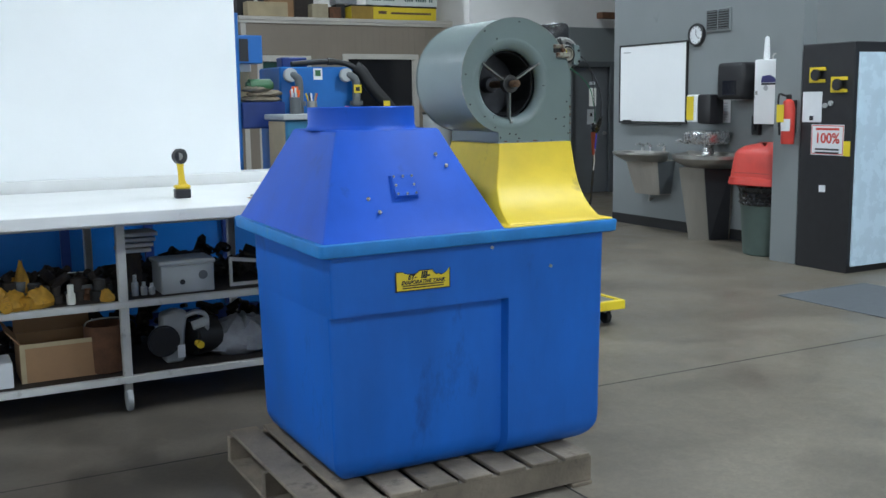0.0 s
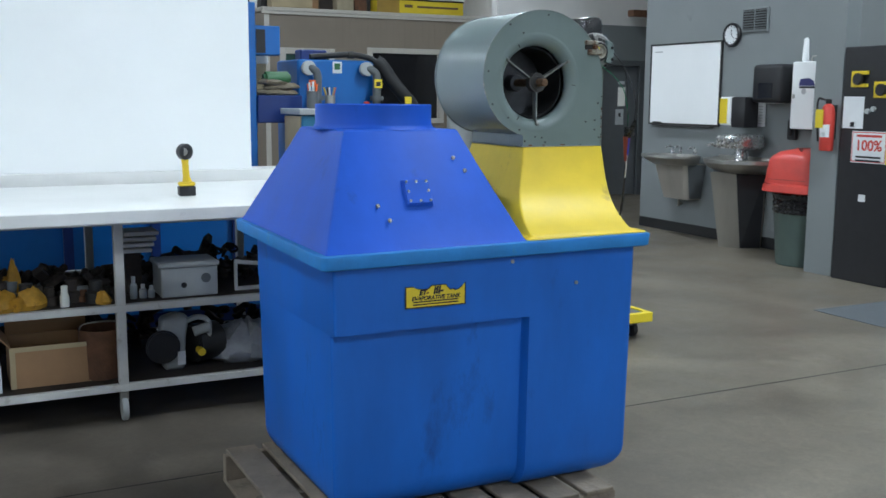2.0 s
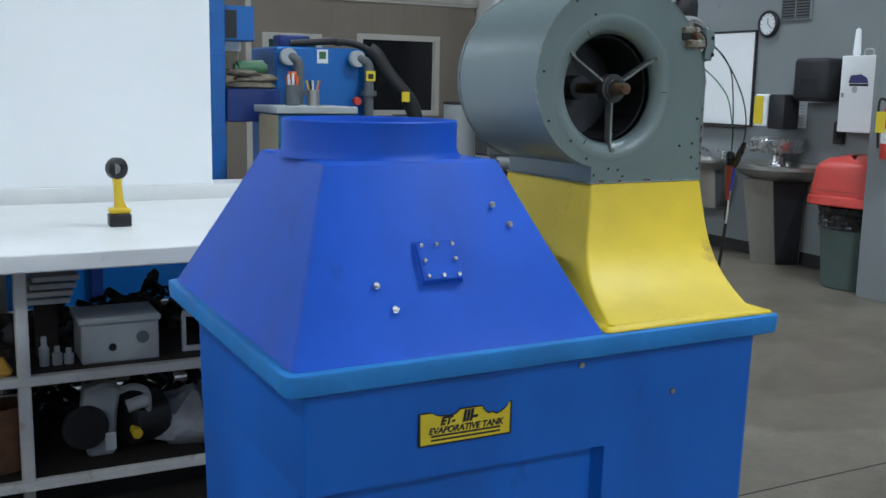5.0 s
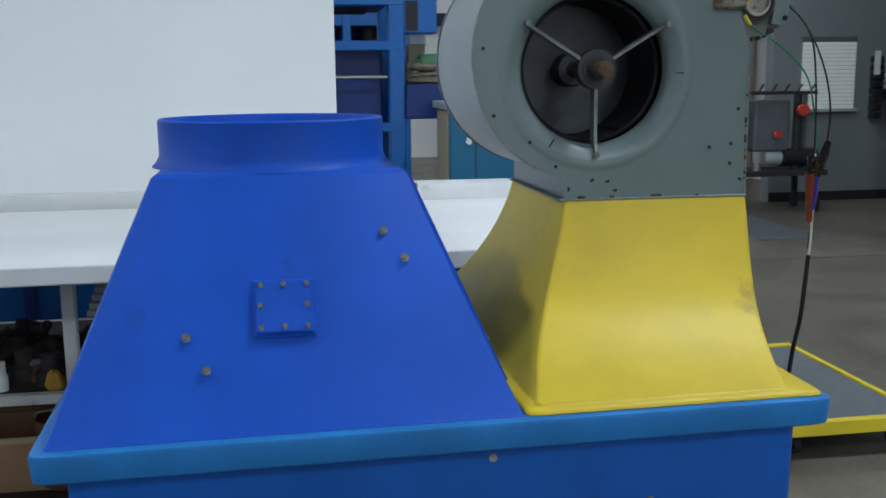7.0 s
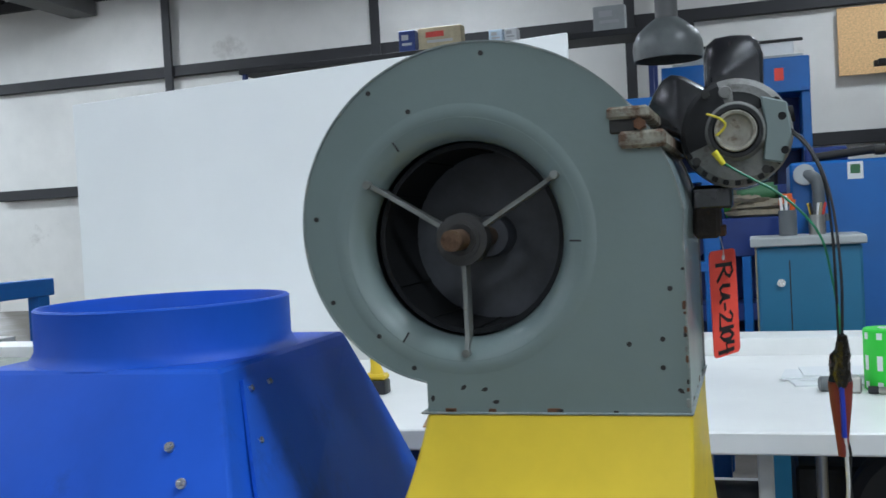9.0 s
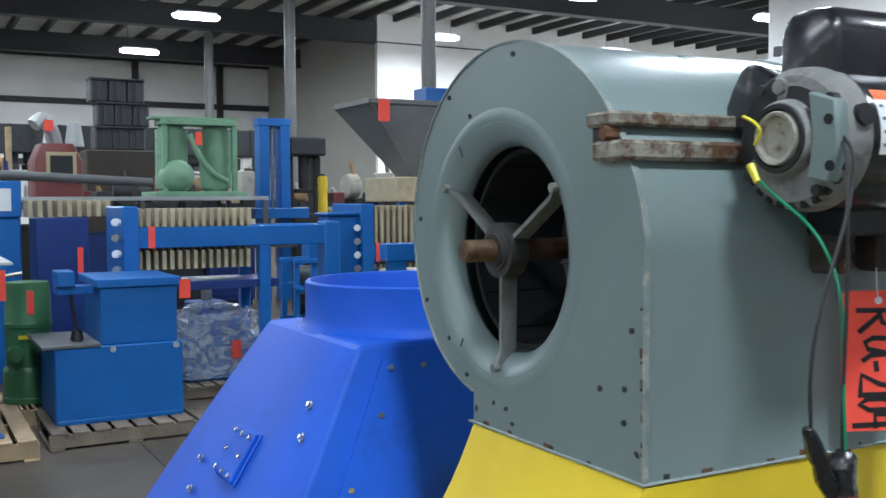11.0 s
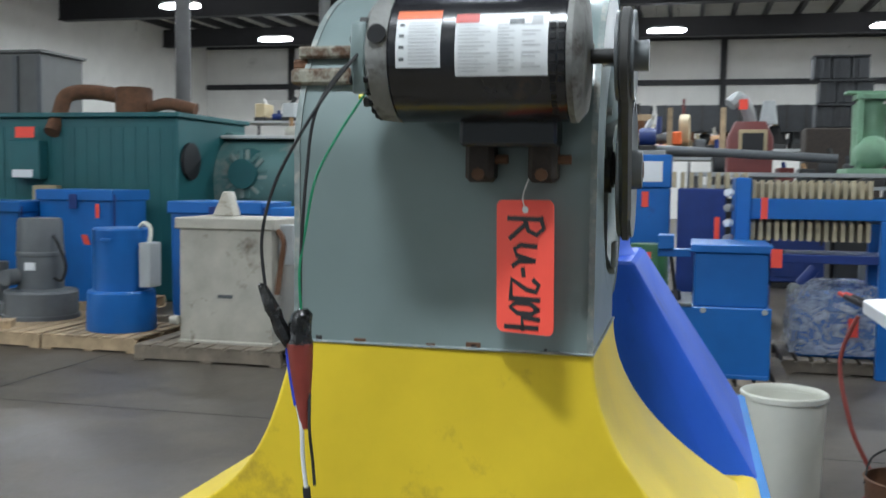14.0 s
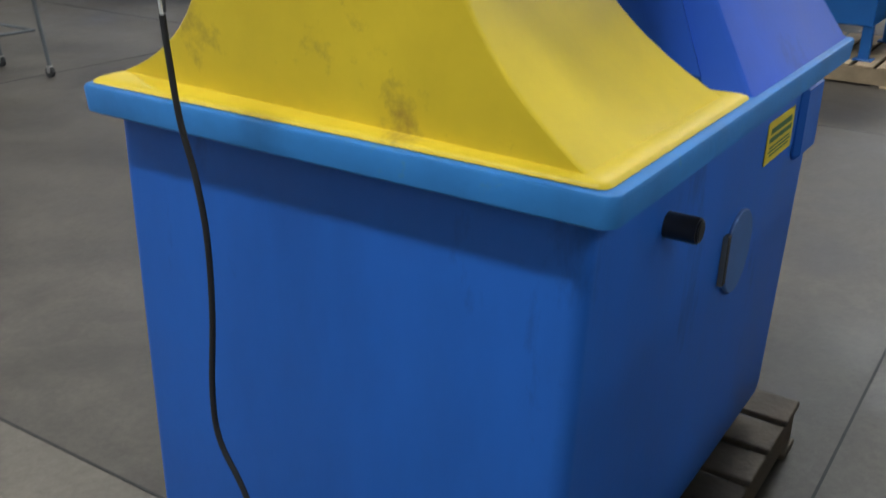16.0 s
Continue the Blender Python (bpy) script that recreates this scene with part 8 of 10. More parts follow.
def lidded_tank(x0, x1, y0, y1, z0, z1, material, label, cat="tank"):
    ob = thing("lidded_tank", label, cat, (0, 0, 0), group="blue lidded tanks")
    part("body", loft([[(*p, z) for p in rounded(x0 + e, y0 + e, x1 - e, y1 - e, 0.04, 3)] for e, z in ((0.03, z0), (0.02, z0 + 0.05), (0.012, z1 - 0.13))]), material, ob)
    lid = part("lid", box(x0 - 0.012, y0 - 0.012, z1 - 0.1295, x1 + 0.012, y1 + 0.012, z1, 0.012), material, ob)
    part("latch", box(x1 + 0.0125, (y0 + y1) / 2 - 0.05, z1 - 0.22, x1 + 0.03, (y0 + y1) / 2 + 0.05, z1 - 0.05, 0.004), MBLUE2, lid)
    part("hinge_arm", box(x1 - 0.02, y1 + 0.0125, z0 + 0.35, x1 + 0.0, y1 + 0.03, z1 - 0.05, 0.003), MBLUE2, ob)
    return ob


def pump(x, y, z0, r, h, material, name, label, base_r=None, box_side=0):
    """A vertical pump: round foot, flared base, barrel, cap, side outlet and a terminal box."""
    ob = thing(name, label, "pump", (x, y, z0), group="pumps")
    br = base_r or r * 1.45
    foot = part("foot", lathe([(0, 0), (br, 0), (br, 0.04), (br * 0.96, 0.05), (br * 0.96, 0.26 * h), (br * 0.92, 0.28 * h), (r, 0.3 * h), (0, 0.3 * h)], 36), material, ob)
    part("barrel", lathe([(r, 0.3 * h), (r, 0.62 * h), (r * 1.04, 0.63 * h), (r * 1.04, 0.66 * h), (r, 0.67 * h), (r * 0.97, 0.95 * h), (r * 0.9, h), (0, h)], 36), material, ob)
    part("outlet", rod((0.3 * r, -r * 0.6, 0.42 * h), (r * 1.5, -r * 0.75, 0.42 * h), r * 0.36, seg=18, bev=0.01), material, ob)
    if box_side:
        part("terminal_box", box(-0.07, box_side * (r + 0.002) if box_side > 0 else -(r + 0.13), 0.45 * h, 0.12, (r + 0.13) if box_side > 0 else -(r + 0.002), 0.8 * h, 0.01), LGREY, ob, "grey terminal box")
        part("conduit", cable([(0.02, box_side * (r + 0.08), 0.45 * h), (0.05, box_side * (r + 0.09), 0.38 * h), (0.08, box_side * (r + 0.02), 0.33 * h), (0.06, box_side * r * 0.9, 0.36 * h)], 0.014), RUBBER, ob)
    for a in range(0, 360, 60):
        part("foot_bolt", rod((br * 0.9 * math.cos(radians(a)), br * 0.9 * math.sin(radians(a)), 0.05), (br * 0.9 * math.cos(radians(a)), br * 0.9 * math.sin(radians(a)), 0.07), 0.012, seg=6), IRON, foot)
    return ob


PT = FZ + 0.14
# cream tank on its pallet
pallet(-6.35, -3.85, -5.25, -2.48, PT, DECK, "x", "grey weathered pallet under a cream machine", FZ)
cream = thing("cream_settling_tank", "dirty cream steel tank with brown stains", "tank", (0, 0.27, 0))
part("body", loft([[(*p, z) for p in rounded(-6.1 + e, -3.8 + e, -5.45 - e, -2.9 - e, 0.015, 2)] for e, z in ((0.0, PT), (0.0, PT + 0.02), (0.012, PT + 0.03), (0.012, 1.1))]), CREAM, cream)
part("lid", box(-6.12, -3.82, 1.101, -5.43, -2.88, 1.2, 0.01), CREAM, cream)
part("name_plate", box(-5.4615, -3.42, 0.5, -5.457, -3.28, 0.53, 0), MGREY, cream)
part("lifting_wedge", prism([(-3.67, 1.201), (-3.45, 1.201), (-3.51, 1.42), (-3.56, 1.43)], "x", -6.0, -5.85, 0.01), CREAM, cream)
part("switch_box", box(-5.7, -2.8895, 0.8, -5.55, -2.76, 1.15, 0.008), LGREY, cream, "grey switch box")
part("bracket_pipe", cable([(-5.5, -2.87, 1.1), (-5.45, -2.8, 1.0), (-5.48, -2.84, 0.8), (-5.45, -2.86, 0.55)], 0.025), RUST, cream)
part("bottom_drain", rod((-5.44, -3.79, PT + 0.2), (-5.44, -3.86, PT + 0.2), 0.04, seg=14), CREAM, cream)
# blue tanks
pallet(-7.45, -3.3, -6.4, -1.95, PT, DECK, "x", "dark pallet under a blue tank", FZ)
t1 = lidded_tank(-7.2, -6.45, -3.07, -2.02, PT, 1.27, MBLUE, "blue steel lidded tank on a dark pallet")
red_tag(t1, pose(-6.43, -2.9, 1.1))
part("side_pipe", cable([(-6.45, -1.98, 1.1), (-6.4, -1.94, 0.8), (-6.42, -1.97, 0.6)], 0.02), IRON, t1)
pallet(-7.8, -4.6, -6.9, -3.35, PT, DECK, "x", "dark pallet under a blue tank", FZ)
lidded_tank(-7.7, -6.95, -4.45, -3.4, PT, 1.3, MBLUE, "blue steel lidded tank behind the cream one")
pallet(-8.6, -6.7, -7.6, -5.4, PT, PINE, "x", "pine pallet under a blue tank", FZ)
t2 = lidded_tank(-8.5, -7.7, -6.56, -5.57, PT, 1.39, MBLUE, "tall blue steel lidded tank")
red_tag(t2, pose(-7.68, -5.75, 1.15))
pallet(-8.3, -7.6, -7.4, -6.5, PT, PINE, "x", "pine pallet under a blue tank", FZ)
t3 = lidded_tank(-8.2, -7.45, -7.49, -6.6, PT, 1.25, MBLUE, "blue steel lidded tank beside a yellow column")
red_tag(t3, pose(-7.43, -6.95, 1.1))
pallet(-7.8, -9.4, -6.3, -8.2, PT, PINE, "x", "pine pallet under a blue tank", FZ)
lidded_tank(-7.7, -6.4, -9.3, -8.3, PT, 1.6, MBLUE, "blue steel lidded tank at the row's end")
pallet(-6.2, -8.75, -4.85, -7.55, PT, PINE, "x", "pine pallet under a blue legged bin", FZ)
lb = thing("blue_legged_bin", "blue steel bin on four square legs", "bin", (-5.5, -8.15, PT))
part("bin", loft([[(*p, z_) for p in rounded(-w_, -w_ * 0.85, w_, w_ * 0.85, 0.03, 3)] for w_, z_ in ((0.52, 0.6), (0.58, 0.72), (0.58, 1.05), (0.64, 1.055), (0.64, 1.14))]), MBLUE, lb)
for sx in (-0.42, 0.42):
    for sy in (-0.32, 0.32):
        part("leg", box(sx - 0.1, sy - 0.08, 0, sx + 0.1, sy + 0.08, 0.64, 0.006), MBLUE, lb)
part("side_box", box(0.585, -0.2, 0.74, 0.7, 0.2, 1.04, 0.01), MBLUE2, lb)
# pumps
pallet(-7.2, -7.7, -6.1, -6.6, PT, PINE, "x", "pine pallet under a grey pump", FZ)
pump(-6.6, -7.2, PT, 0.22, 1.1, MGREY, "grey_pump", "grey vertical pump on a pine pallet", 0.36)
ph = thing("blue_motor_head", "blue motor head lying on the grey pump", "motor", (-6.6, -7.2, PT + 1.1))
part("motor_body", rod((-0.1, -0.25, 0.13), (0.1, 0.22, 0.13), 0.12, seg=24, bev=0.02), MBLUE, ph)
part("foot", box(-0.1, -0.1, 0, 0.1, 0.1, 0.06, 0.008), STEEL, ph)
pallet(-7.0, -6.35, -5.5, -4.98, PT, PINE, "x", "pale pine pallet under grey and blue pumps", FZ)
p2 = pump(-6.45, -5.62, PT, 0.23, 1.02, MGREY, "grey_pump", "grey vertical pump with a wide foot on a pallet", 0.38)
part("side_stand", rod((0.0, -0.5, 0.02), (0.0, -0.5, 0.56), 0.1, seg=24, bev=0.01), MGREY, p2)
part("foot_bridge", box(-0.15, -0.66, 0, 0.15, -0.2, 0.16, 0.02), MGREY, p2)
part("cable_loop", cable([(0.1, 0.22, 0.85), (0.12, 0.3, 0.75), (0.1, 0.36, 0.55), (0.08, 0.3, 0.4), (0.1, 0.22, 0.42)], 0.015), RUBBER, p2)
part("small_plate", box(0.225, -0.02, 0.5, 0.235, 0.1, 0.58, 0), LABELW, p2)
solid("loose_block", moved(box(-0.12, -0.06, 0, 0.12, 0.06, 0.07, 0.004), pose(-5.75, -5.5, PT, 0, 0, 25)), PINE, "loose pine block on the pallet", "wood block")
pallet(-6.5, -4.95, -5.5, -3.98, PT, PINE, "x", "pine pallet under a blue pump drum", FZ)
drum = thing("blue_pump_drum", "blue drum-shaped pump with grey box on a pallet", "pump", (-6.0, -4.42, PT))
part("base_ring", lathe([(0, 0), (0.32, 0), (0.325, 0.01), (0.315, 0.36), (0.3, 0.38), (0, 0.38)], 40), MBLUE, drum)
part("drum", lathe([(0.262, 0.38), (0.258, 0.92), (0.262, 0.93), (0.262, 0.955), (0.25, 0.97), (0, 0.975)], 40), MBLUE, drum)
part("junction_box", box(-0.06, 0.265, 0.42, 0.14, 0.39, 0.84, 0.01), LGREY, drum, "grey junction box")
part("conduit_arch", cable([(0.05, 0.33, 0.84), (0.05, 0.34, 0.97), (0.04, 0.27, 1.02), (0.0, 0.2, 0.98)], 0.02), PLASTW, drum)
red_tag(drum, pose(0.24, -0.22, 0.86, 0, 20, -30), 0.12, 0.1)
part("lug", box(0.25, -0.05, 0.85, 0.28, 0.05, 0.88, 0.004), MBLUE, drum)
# green pump, orange and cream mixer
pallet(-6.3, -2.0, -5.18, -0.88, PT, PINE, "y", "pale pallet with plywood deck under a green pump", FZ)
solid("plywood_sheet", box(-6.28, -1.98, PT + 0.001, -5.2, -0.9, PT + 0.015, 0.002), PINE, "plywood sheet on the pallet", "plywood")
gpump = pump(-5.55, -1.42, PT + 0.0155, 0.215, 0.93, MGREEN, "green_pump", "glossy green vertical pump with grey switch box", 0.33, 1)
part("yellow_band", lathe([(0.2165, 0.55), (0.218, 0.55), (0.218, 0.567), (0.2165, 0.567)], 36), YSAFE, gpump, "yellow painted band")
part("data_label", box(0.212, -0.02, 0.62, 0.22, 0.08, 0.74, 0.001), LABELW, gpump)
red_tag(gpump, pose(0.2, -0.15, 0.78, 0, 0, -30))
mixer = thing("cream_mixer", "cream machine body with bright orange top", "machine", (0, 0, 0))
part("body", loft([[(*p, z) for p in rounded(-6.5 + e, -1.5 + e, -5.95 - e, -0.95 - e, 0.02, 2)] for e, z in ((0.0, PT + 0.016), (0.0, 0.55), (0.02, 0.56), (0.02, 1.0))]), CREAM, mixer)
part("orange_collar", box(-6.52, -1.55, 1.001, -5.93, -0.93, 1.13, 0.015), ORANGE, mixer, "bright orange collar")
part("orange_top", loft([[(*p, z) for p in rounded(-6.45 + e, -1.5 + e, -6.0 - e, -0.98 - e, 0.02, 2)] for e, z in ((0.0, 1.1305), (0.03, 1.2))]), ORANGE, mixer, "bright orange top")
for i in range(4):
    part("bolt_head", rod((-6.03, -1.4 + 0.1 * i, 1.2), (-6.03, -1.4 + 0.1 * i, 1.222), 0.018, seg=8), LABELW, mixer)
red_tag(mixer, pose(-5.92, -1.0, 1.05), 0.05, 0.18)
mixer2 = thing("cream_mixing_machine", "cream and orange machine frame carrying a screened vessel", "machine", (0, 0, 0))
part("column", box(-6.95, -1.45, FZ, -6.6, -0.82, 1.18, 0.015), CREAM, mixer2)
part("orange_deck", box(-7.0, -1.62, 1.1805, -6.55, -0.72, 1.3, 0.015), ORANGE, mixer2)
for y_ in (-1.6, -0.78):
    part("orange_post", box(-6.62, y_ - 0.03, 1.3005, -6.56, y_ + 0.05, 1.48, 0.006), ORANGE, mixer2)
part("valve_block", rod((-6.58, -0.72, 0.75), (-6.58, -0.55, 0.75), 0.06, seg=16, bev=0.01), ORANGE, mixer2)
screenv = thing("screened_vessel", "teal-grey domed vessel wrapped in dark mesh", "vessel", (-6.78, -1.16, 1.3))
part("mesh_wrap", lathe([(0.275, 0.08), (0.285, 0.08), (0.285, 0.5), (0.275, 0.5)], 40), mat("dark_woven_mesh", (0.05, 0.048, 0.047), 0.8, vary=0.2, scale=60, bump=0.4, grain=200), screenv, "dark mesh wrap")
part("vessel", lathe([(0, 0), (0.26, 0.0), (0.272, 0.05), (0.272, 0.55), (0.25, 0.62), (0.15, 0.68), (0, 0.7)], 40), TEALP, screenv)
part("lever", cable([(0.0, -0.1, 0.68), (0.02, -0.25, 0.72), (0.0, -0.15, 0.82), (0.05, 0.05, 0.86)], 0.035), TEALP, screenv)
for a in range(0, 360, 40):
    part("sheet_corner", prism([(-0.09, 0), (0.09, 0), (0.05, 0.07), (-0.03, 0.1)], "y", -0.004, 0.004), LABELW, screenv, "white plastic sheet").matrix_local = pose(0.3 * math.cos(radians(a)), 0.3 * math.sin(radians(a)), 0.005, -25, 0, a + 90)
# blue box on legs
pallet(-6.2, -0.8, -4.86, 0.4, PT, PINE, "x", "pine pallet under a blue steel hopper", FZ)
bb = thing("blue_hopper", "blue steel box hopper standing on four legs", "hopper", (0, 0, 0))
part("bin", loft([[(*p, z) for p in rounded(-5.95 + e, -0.575 + e, -5.1 - e, 0.19 - e, 0.02, 2)] for e, z in ((0.0, 0.54), (0.0, 1.14), (-0.02, 1.145), (-0.02, 1.23))]), MBLUE, bb)
part("pan", box(-6.0, -0.62, 0.33, -5.0, 0.17, 0.5395, 0.008), MBLUE, bb)
part("lid_sheet", box(-6.0, -0.62, 1.2305, -5.02, 0.28, 1.25, 0.003), LGREY, bb, "grey lid sheet")
part("upper_box", box(-6.0, -0.55, 1.2505, -5.55, 0.1, 1.54, 0.008), MBLUE, bb)
part("upper_box_panel", box(-5.5495, -0.53, 1.27, -5.545, -0.17, 1.52, 0.001), MBLUE2, bb)
for x_ in (-5.95, -5.06):
    for y_ in (-0.6, 0.13):
        part("leg", box(x_ - 0.03, y_ - 0.03, PT, x_ + 0.03, y_ + 0.04, 0.3295, 0.004), MBLUE, bb)
        part("foot_plate", box(x_ - 0.06, y_ - 0.06, PT + 0.0005, x_ + 0.06, y_ + 0.07, PT + 0.012, 0.002), MBLUE, bb)
red_tag(bb, pose(-4.995, 0.2, 1.1), 0.06, 0.2)
part("lid_arm", rod((-5.1, 0.2, 1.15), (-5.1, 0.34, 1.17), 0.012, seg=8), STEEL, bb)
# blue cabinets with white panels
for y0_, y1_ in ((-1.09, -0.5), (0.02, 0.64)):
    ob = thing("control_cabinet", "tall blue control cabinet with white panel on top", "cabinet", (0, 0, 0), group="control cabinets")
    part("body", box(-8.6, y0_, FZ, -8.0, y1_, 1.5, 0.01), MBLUE, ob)
    part("head", box(-8.6, y0_ - 0.01, 1.5005, -7.98, y1_ + 0.01, 1.84, 0.01), MBLUE, ob)
    part("white_panel", box(-7.9795, y0_ + 0.08, 1.56, -7.975, y1_ - 0.08, 1.77, 0.001), LABELW, ob, "white instruction panel")
    part("panel_print", box(-7.9745, y0_ + 0.12, 1.64, -7.972, y0_ + 0.25, 1.7, 0), INKGREY, ob)
    red_tag(ob, pose(-7.995, y1_ - 0.25, 1.38), 0.07, 0.16)
link = thing("cabinet_bridge", "blue bridge frame between the control cabinets", "frame", (0, 0, 0))
part("beam", box(-8.3, -0.4895, 1.72, -8.1, 0.0095, 1.82, 0.006), MBLUE, link)
part("lower_beam", box(-8.3, -0.4995, 0.9, -8.1, 0.0195, 1.1, 0.006), MBLUE, link)
part("cream_box", box(-8.45, -0.3, 1.1005, -8.15, -0.02, 1.62, 0.01), CREAM, link)
part("drive", rod((-8.2, -0.45, 1.2), (-8.2, -0.32, 1.2), 0.08, seg=16, bev=0.01), IRON, link)
# olive cylinder
oc = pump(-6.3, 0.5, FZ + 0.14, 0.17, 0.93, OLIVE, "green_cylinder_pump", "olive green cylinder pump between blue machines", 0.2)
part("yellow_text_band", box(0.168, -0.09, 0.5, 0.172, 0.09, 0.53, 0), YSAFE, oc)
red_tag(oc, pose(0.172, 0.0, 0.78), 0.05, 0.18)
pallet(-6.9, 0.15, -5.95, 0.52, PT, PINE, "x", "pine pallet beneath an olive pump", FZ)
# stepped blue machine
pallet(-6.35, 0.48, -5.05, 1.62, FZ + 0.12, DECK, "x", "grey pallet under a stepped blue machine", FZ)
kk = thing("stepped_blue_machine", "blue sheet-steel machine shaped like a step seat", "machine", (0, 0, 0))
Z3 = FZ + 0.12
part("lower_box", box(-6.15, 0.56, Z3, -5.3, 1.45, 0.615, 0.008), MBLUE, kk)
part("upper_box", box(-6.1, 0.88, 0.6155, -5.33, 1.42, 1.03, 0.008), MBLUE, kk)
part("top_lid", box(-6.12, 0.85, 1.0305, -5.3, 1.45, 1.09, 0.006), MBLUE, kk)
part("seat_plate", box(-6.1, 0.47, 0.6155, -5.28, 0.87, 0.64, 0.004), MGREY, kk)
part("arm", box(-5.6, 0.6, 0.98, -5.45, 0.8495, 1.04, 0.005), MBLUE, kk)
part("arm_head", box(-5.65, 0.6, 1.0405, -5.4, 0.72, 1.15, 0.006), MBLUE, kk)
part("black_knob", rod((-5.5, 0.74, 0.64), (-5.5, 0.74, 0.72), 0.05, 0.035, seg=16, bev=0.01), BLACKP, kk)
part("knob_stem", rod((-5.5, 0.74, 0.7), (-5.5, 0.7, 0.98), 0.014, seg=8), IRON, kk)
for y_ in (0.95, 1.4):
    part("bolt_boss", rod((-5.3, y_, 0.59), (-5.285, y_, 0.59), 0.022, seg=12), LGREY, kk)
part("front_flange", box(-5.2995, 0.57, Z3, -5.28, 1.44, Z3 + 0.03, 0.003), MBLUE, kk)
red_tag(kk, pose(-5.29, 1.47, 1.0), 0.08, 0.14)
# wrapped pallet
pallet(-7.3, 1.62, -6.3, 2.62, FZ + 0.12, DECK, "x", "dark pallet under a wrapped load", FZ)
wr = thing("wrapped_load", "blue cartons wrapped in clear stretch film on a pallet", "load", (0, 0, 0))
part("blue_carton", box(-7.15, 1.76, FZ + 0.12, -6.5, 2.5, 0.45, 0.02), MBLUE, wr)
part("blue_carton", box(-7.05, 1.82, 0.4505, -6.6, 2.35, 0.6, 0.02), MBLUE, wr)
rs = random.Random(8)
wrapm = loft([[(x_ + rs.uniform(-0.03, 0.03), y_ + rs.uniform(-0.03, 0.03), z_ + rs.uniform(-0.02, 0.02)) for x_, y_ in rounded(-7.2 + e, 1.71 + e, -6.45 - e, 2.55 - e, 0.08, 4)] for e, z_ in ((0.0, FZ + 0.16), (0.0, 0.2), (0.01, 0.38), (0.03, 0.5), (0.1, 0.64), (0.2, 0.7), (0.3, 0.71))], cap0=False)
part("stretch_film", wrapm, WRAP, wr, "crinkled clear film")
red_tag(wr, pose(-6.42, 2.2, 0.35), 0.08, 0.16)


def filter_press(x, y0, y1, yp0, yp1, zb, label, n, top=1.56, low=1.02):
    ob = thing("filter_press", label, "filter press", (0, 0, 0), group="filter presses")
    part("top_beam", box(x, y0, zb, x + 0.1, y1, zb + 0.19, 0.008), MBLUE, ob)
    part("far_beam", box(x - 0.62, y0, zb, x - 0.52, y1, zb + 0.19, 0.008), MBLUE, ob)
    part("head_block", box(x - 0.66, y0 - 0.12, low - 0.1, x + 0.14, y0 + 0.02, top + 0.04, 0.012), MBLUE, ob)
    part("tail_block", box(x - 0.7, y1 - 0.3, FZ - 0.185, x + 0.18, y1 + 0.12, top, 0.012) if zb < 1.1 else box(x - 0.1, y1 - 0.14, FZ - 0.185, x + 0.12, y1 + 0.02, zb + 0.22, 0.012), MBLUE, ob)
    part("ram", rod((x - 0.26, yp1, 1.25), (x - 0.26, y1 - 0.3, 1.25), 0.07, seg=18), STEEL, ob)
    for y_ in (y0 - 0.05, yp1 + 0.1):
        for x_ in (x - 0.6, x + 0.02):
            part("leg", box(x_, y_ - 0.05, FZ - (0.185 if zb > 1.1 else 0), x_ + 0.09, y_ + 0.05, zb - 0.0005, 0.006), MBLUE, ob)
    part("drip_tray", box(x - 0.6, y0, low - 0.2, x + 0.08, yp1 + 0.25, low - 0.12, 0.006), MBLUE2, ob)
    pitch = (yp1 - yp0) / n
    first = part("filter_plate", box(x - 0.5, 0.006, low, x - 0.02, pitch * 0.62, top, 0.006), CLOTH, ob, "cream filter plate")
    first.matrix_local = pose(0, yp0, 0)
    lug = part("plate_lug", box(x - 0.0195, 0.006, zb + 0.1905, x + 0.1, pitch * 0.6, top + 0.02, 0.004), CLOTH, ob)
    lug.matrix_local = pose(0, yp0, 0)
    lo = part("plate_foot", box(x - 0.0195, 0.006, low, x + 0.06, pitch * 0.6, zb - 0.03, 0.004), CLOTH, ob)
    lo.matrix_local = pose(0, yp0, 0)
    for i in range(1, n):
        tilt = pose(0, yp0 + pitch * i, 0)
        again("filter_plate", first, ob, tilt)
        again("plate_lug", lug, ob, tilt)
        again("plate_foot", lo, ob, tilt)
    for i in range(4):
        part("valve", rod((x + 0.12, y0 - 0.16, low + 0.02 + 0.14 * i), (x + 0.2, y0 - 0.2, low + 0.02 + 0.14 * i), 0.035, seg=12, bev=0.006), (STEEL, LABELW)[i % 2], ob)
    red_tag(ob, pose(x + 0.101, yp0 + 0.12, zb + 0.1), 0.06, 0.2)
    return ob


# Scaled about one camera position so that the press fits the camera's view.
filter_press(-7.2, 1.5, 3.45, 1.52, 2.6, 1.22, "blue filter press with a row of cream plates", 15).matrix_world = pose(0.207, -0.040, 0.164) @ Matrix.Scale(0.9, 4)
fpx = thing("dark_blue_press_head", "dark blue press head with a row of pale plates", "filter press", (0, 0, 0))
part("head", box(-8.1, 0.72, FZ, -7.6, 1.18, 1.5, 0.012), MBLUE2, fpx)
for i in range(9):
    part("filter_plate", box(-8.0, 0.66 + 0.085 * i, 1.505, -7.62, 0.70 + 0.085 * i, 1.66, 0.004), CLOTH, fpx)
red_tag(fpx, pose(-7.595, 1.1, 1.1), 0.05, 0.25)
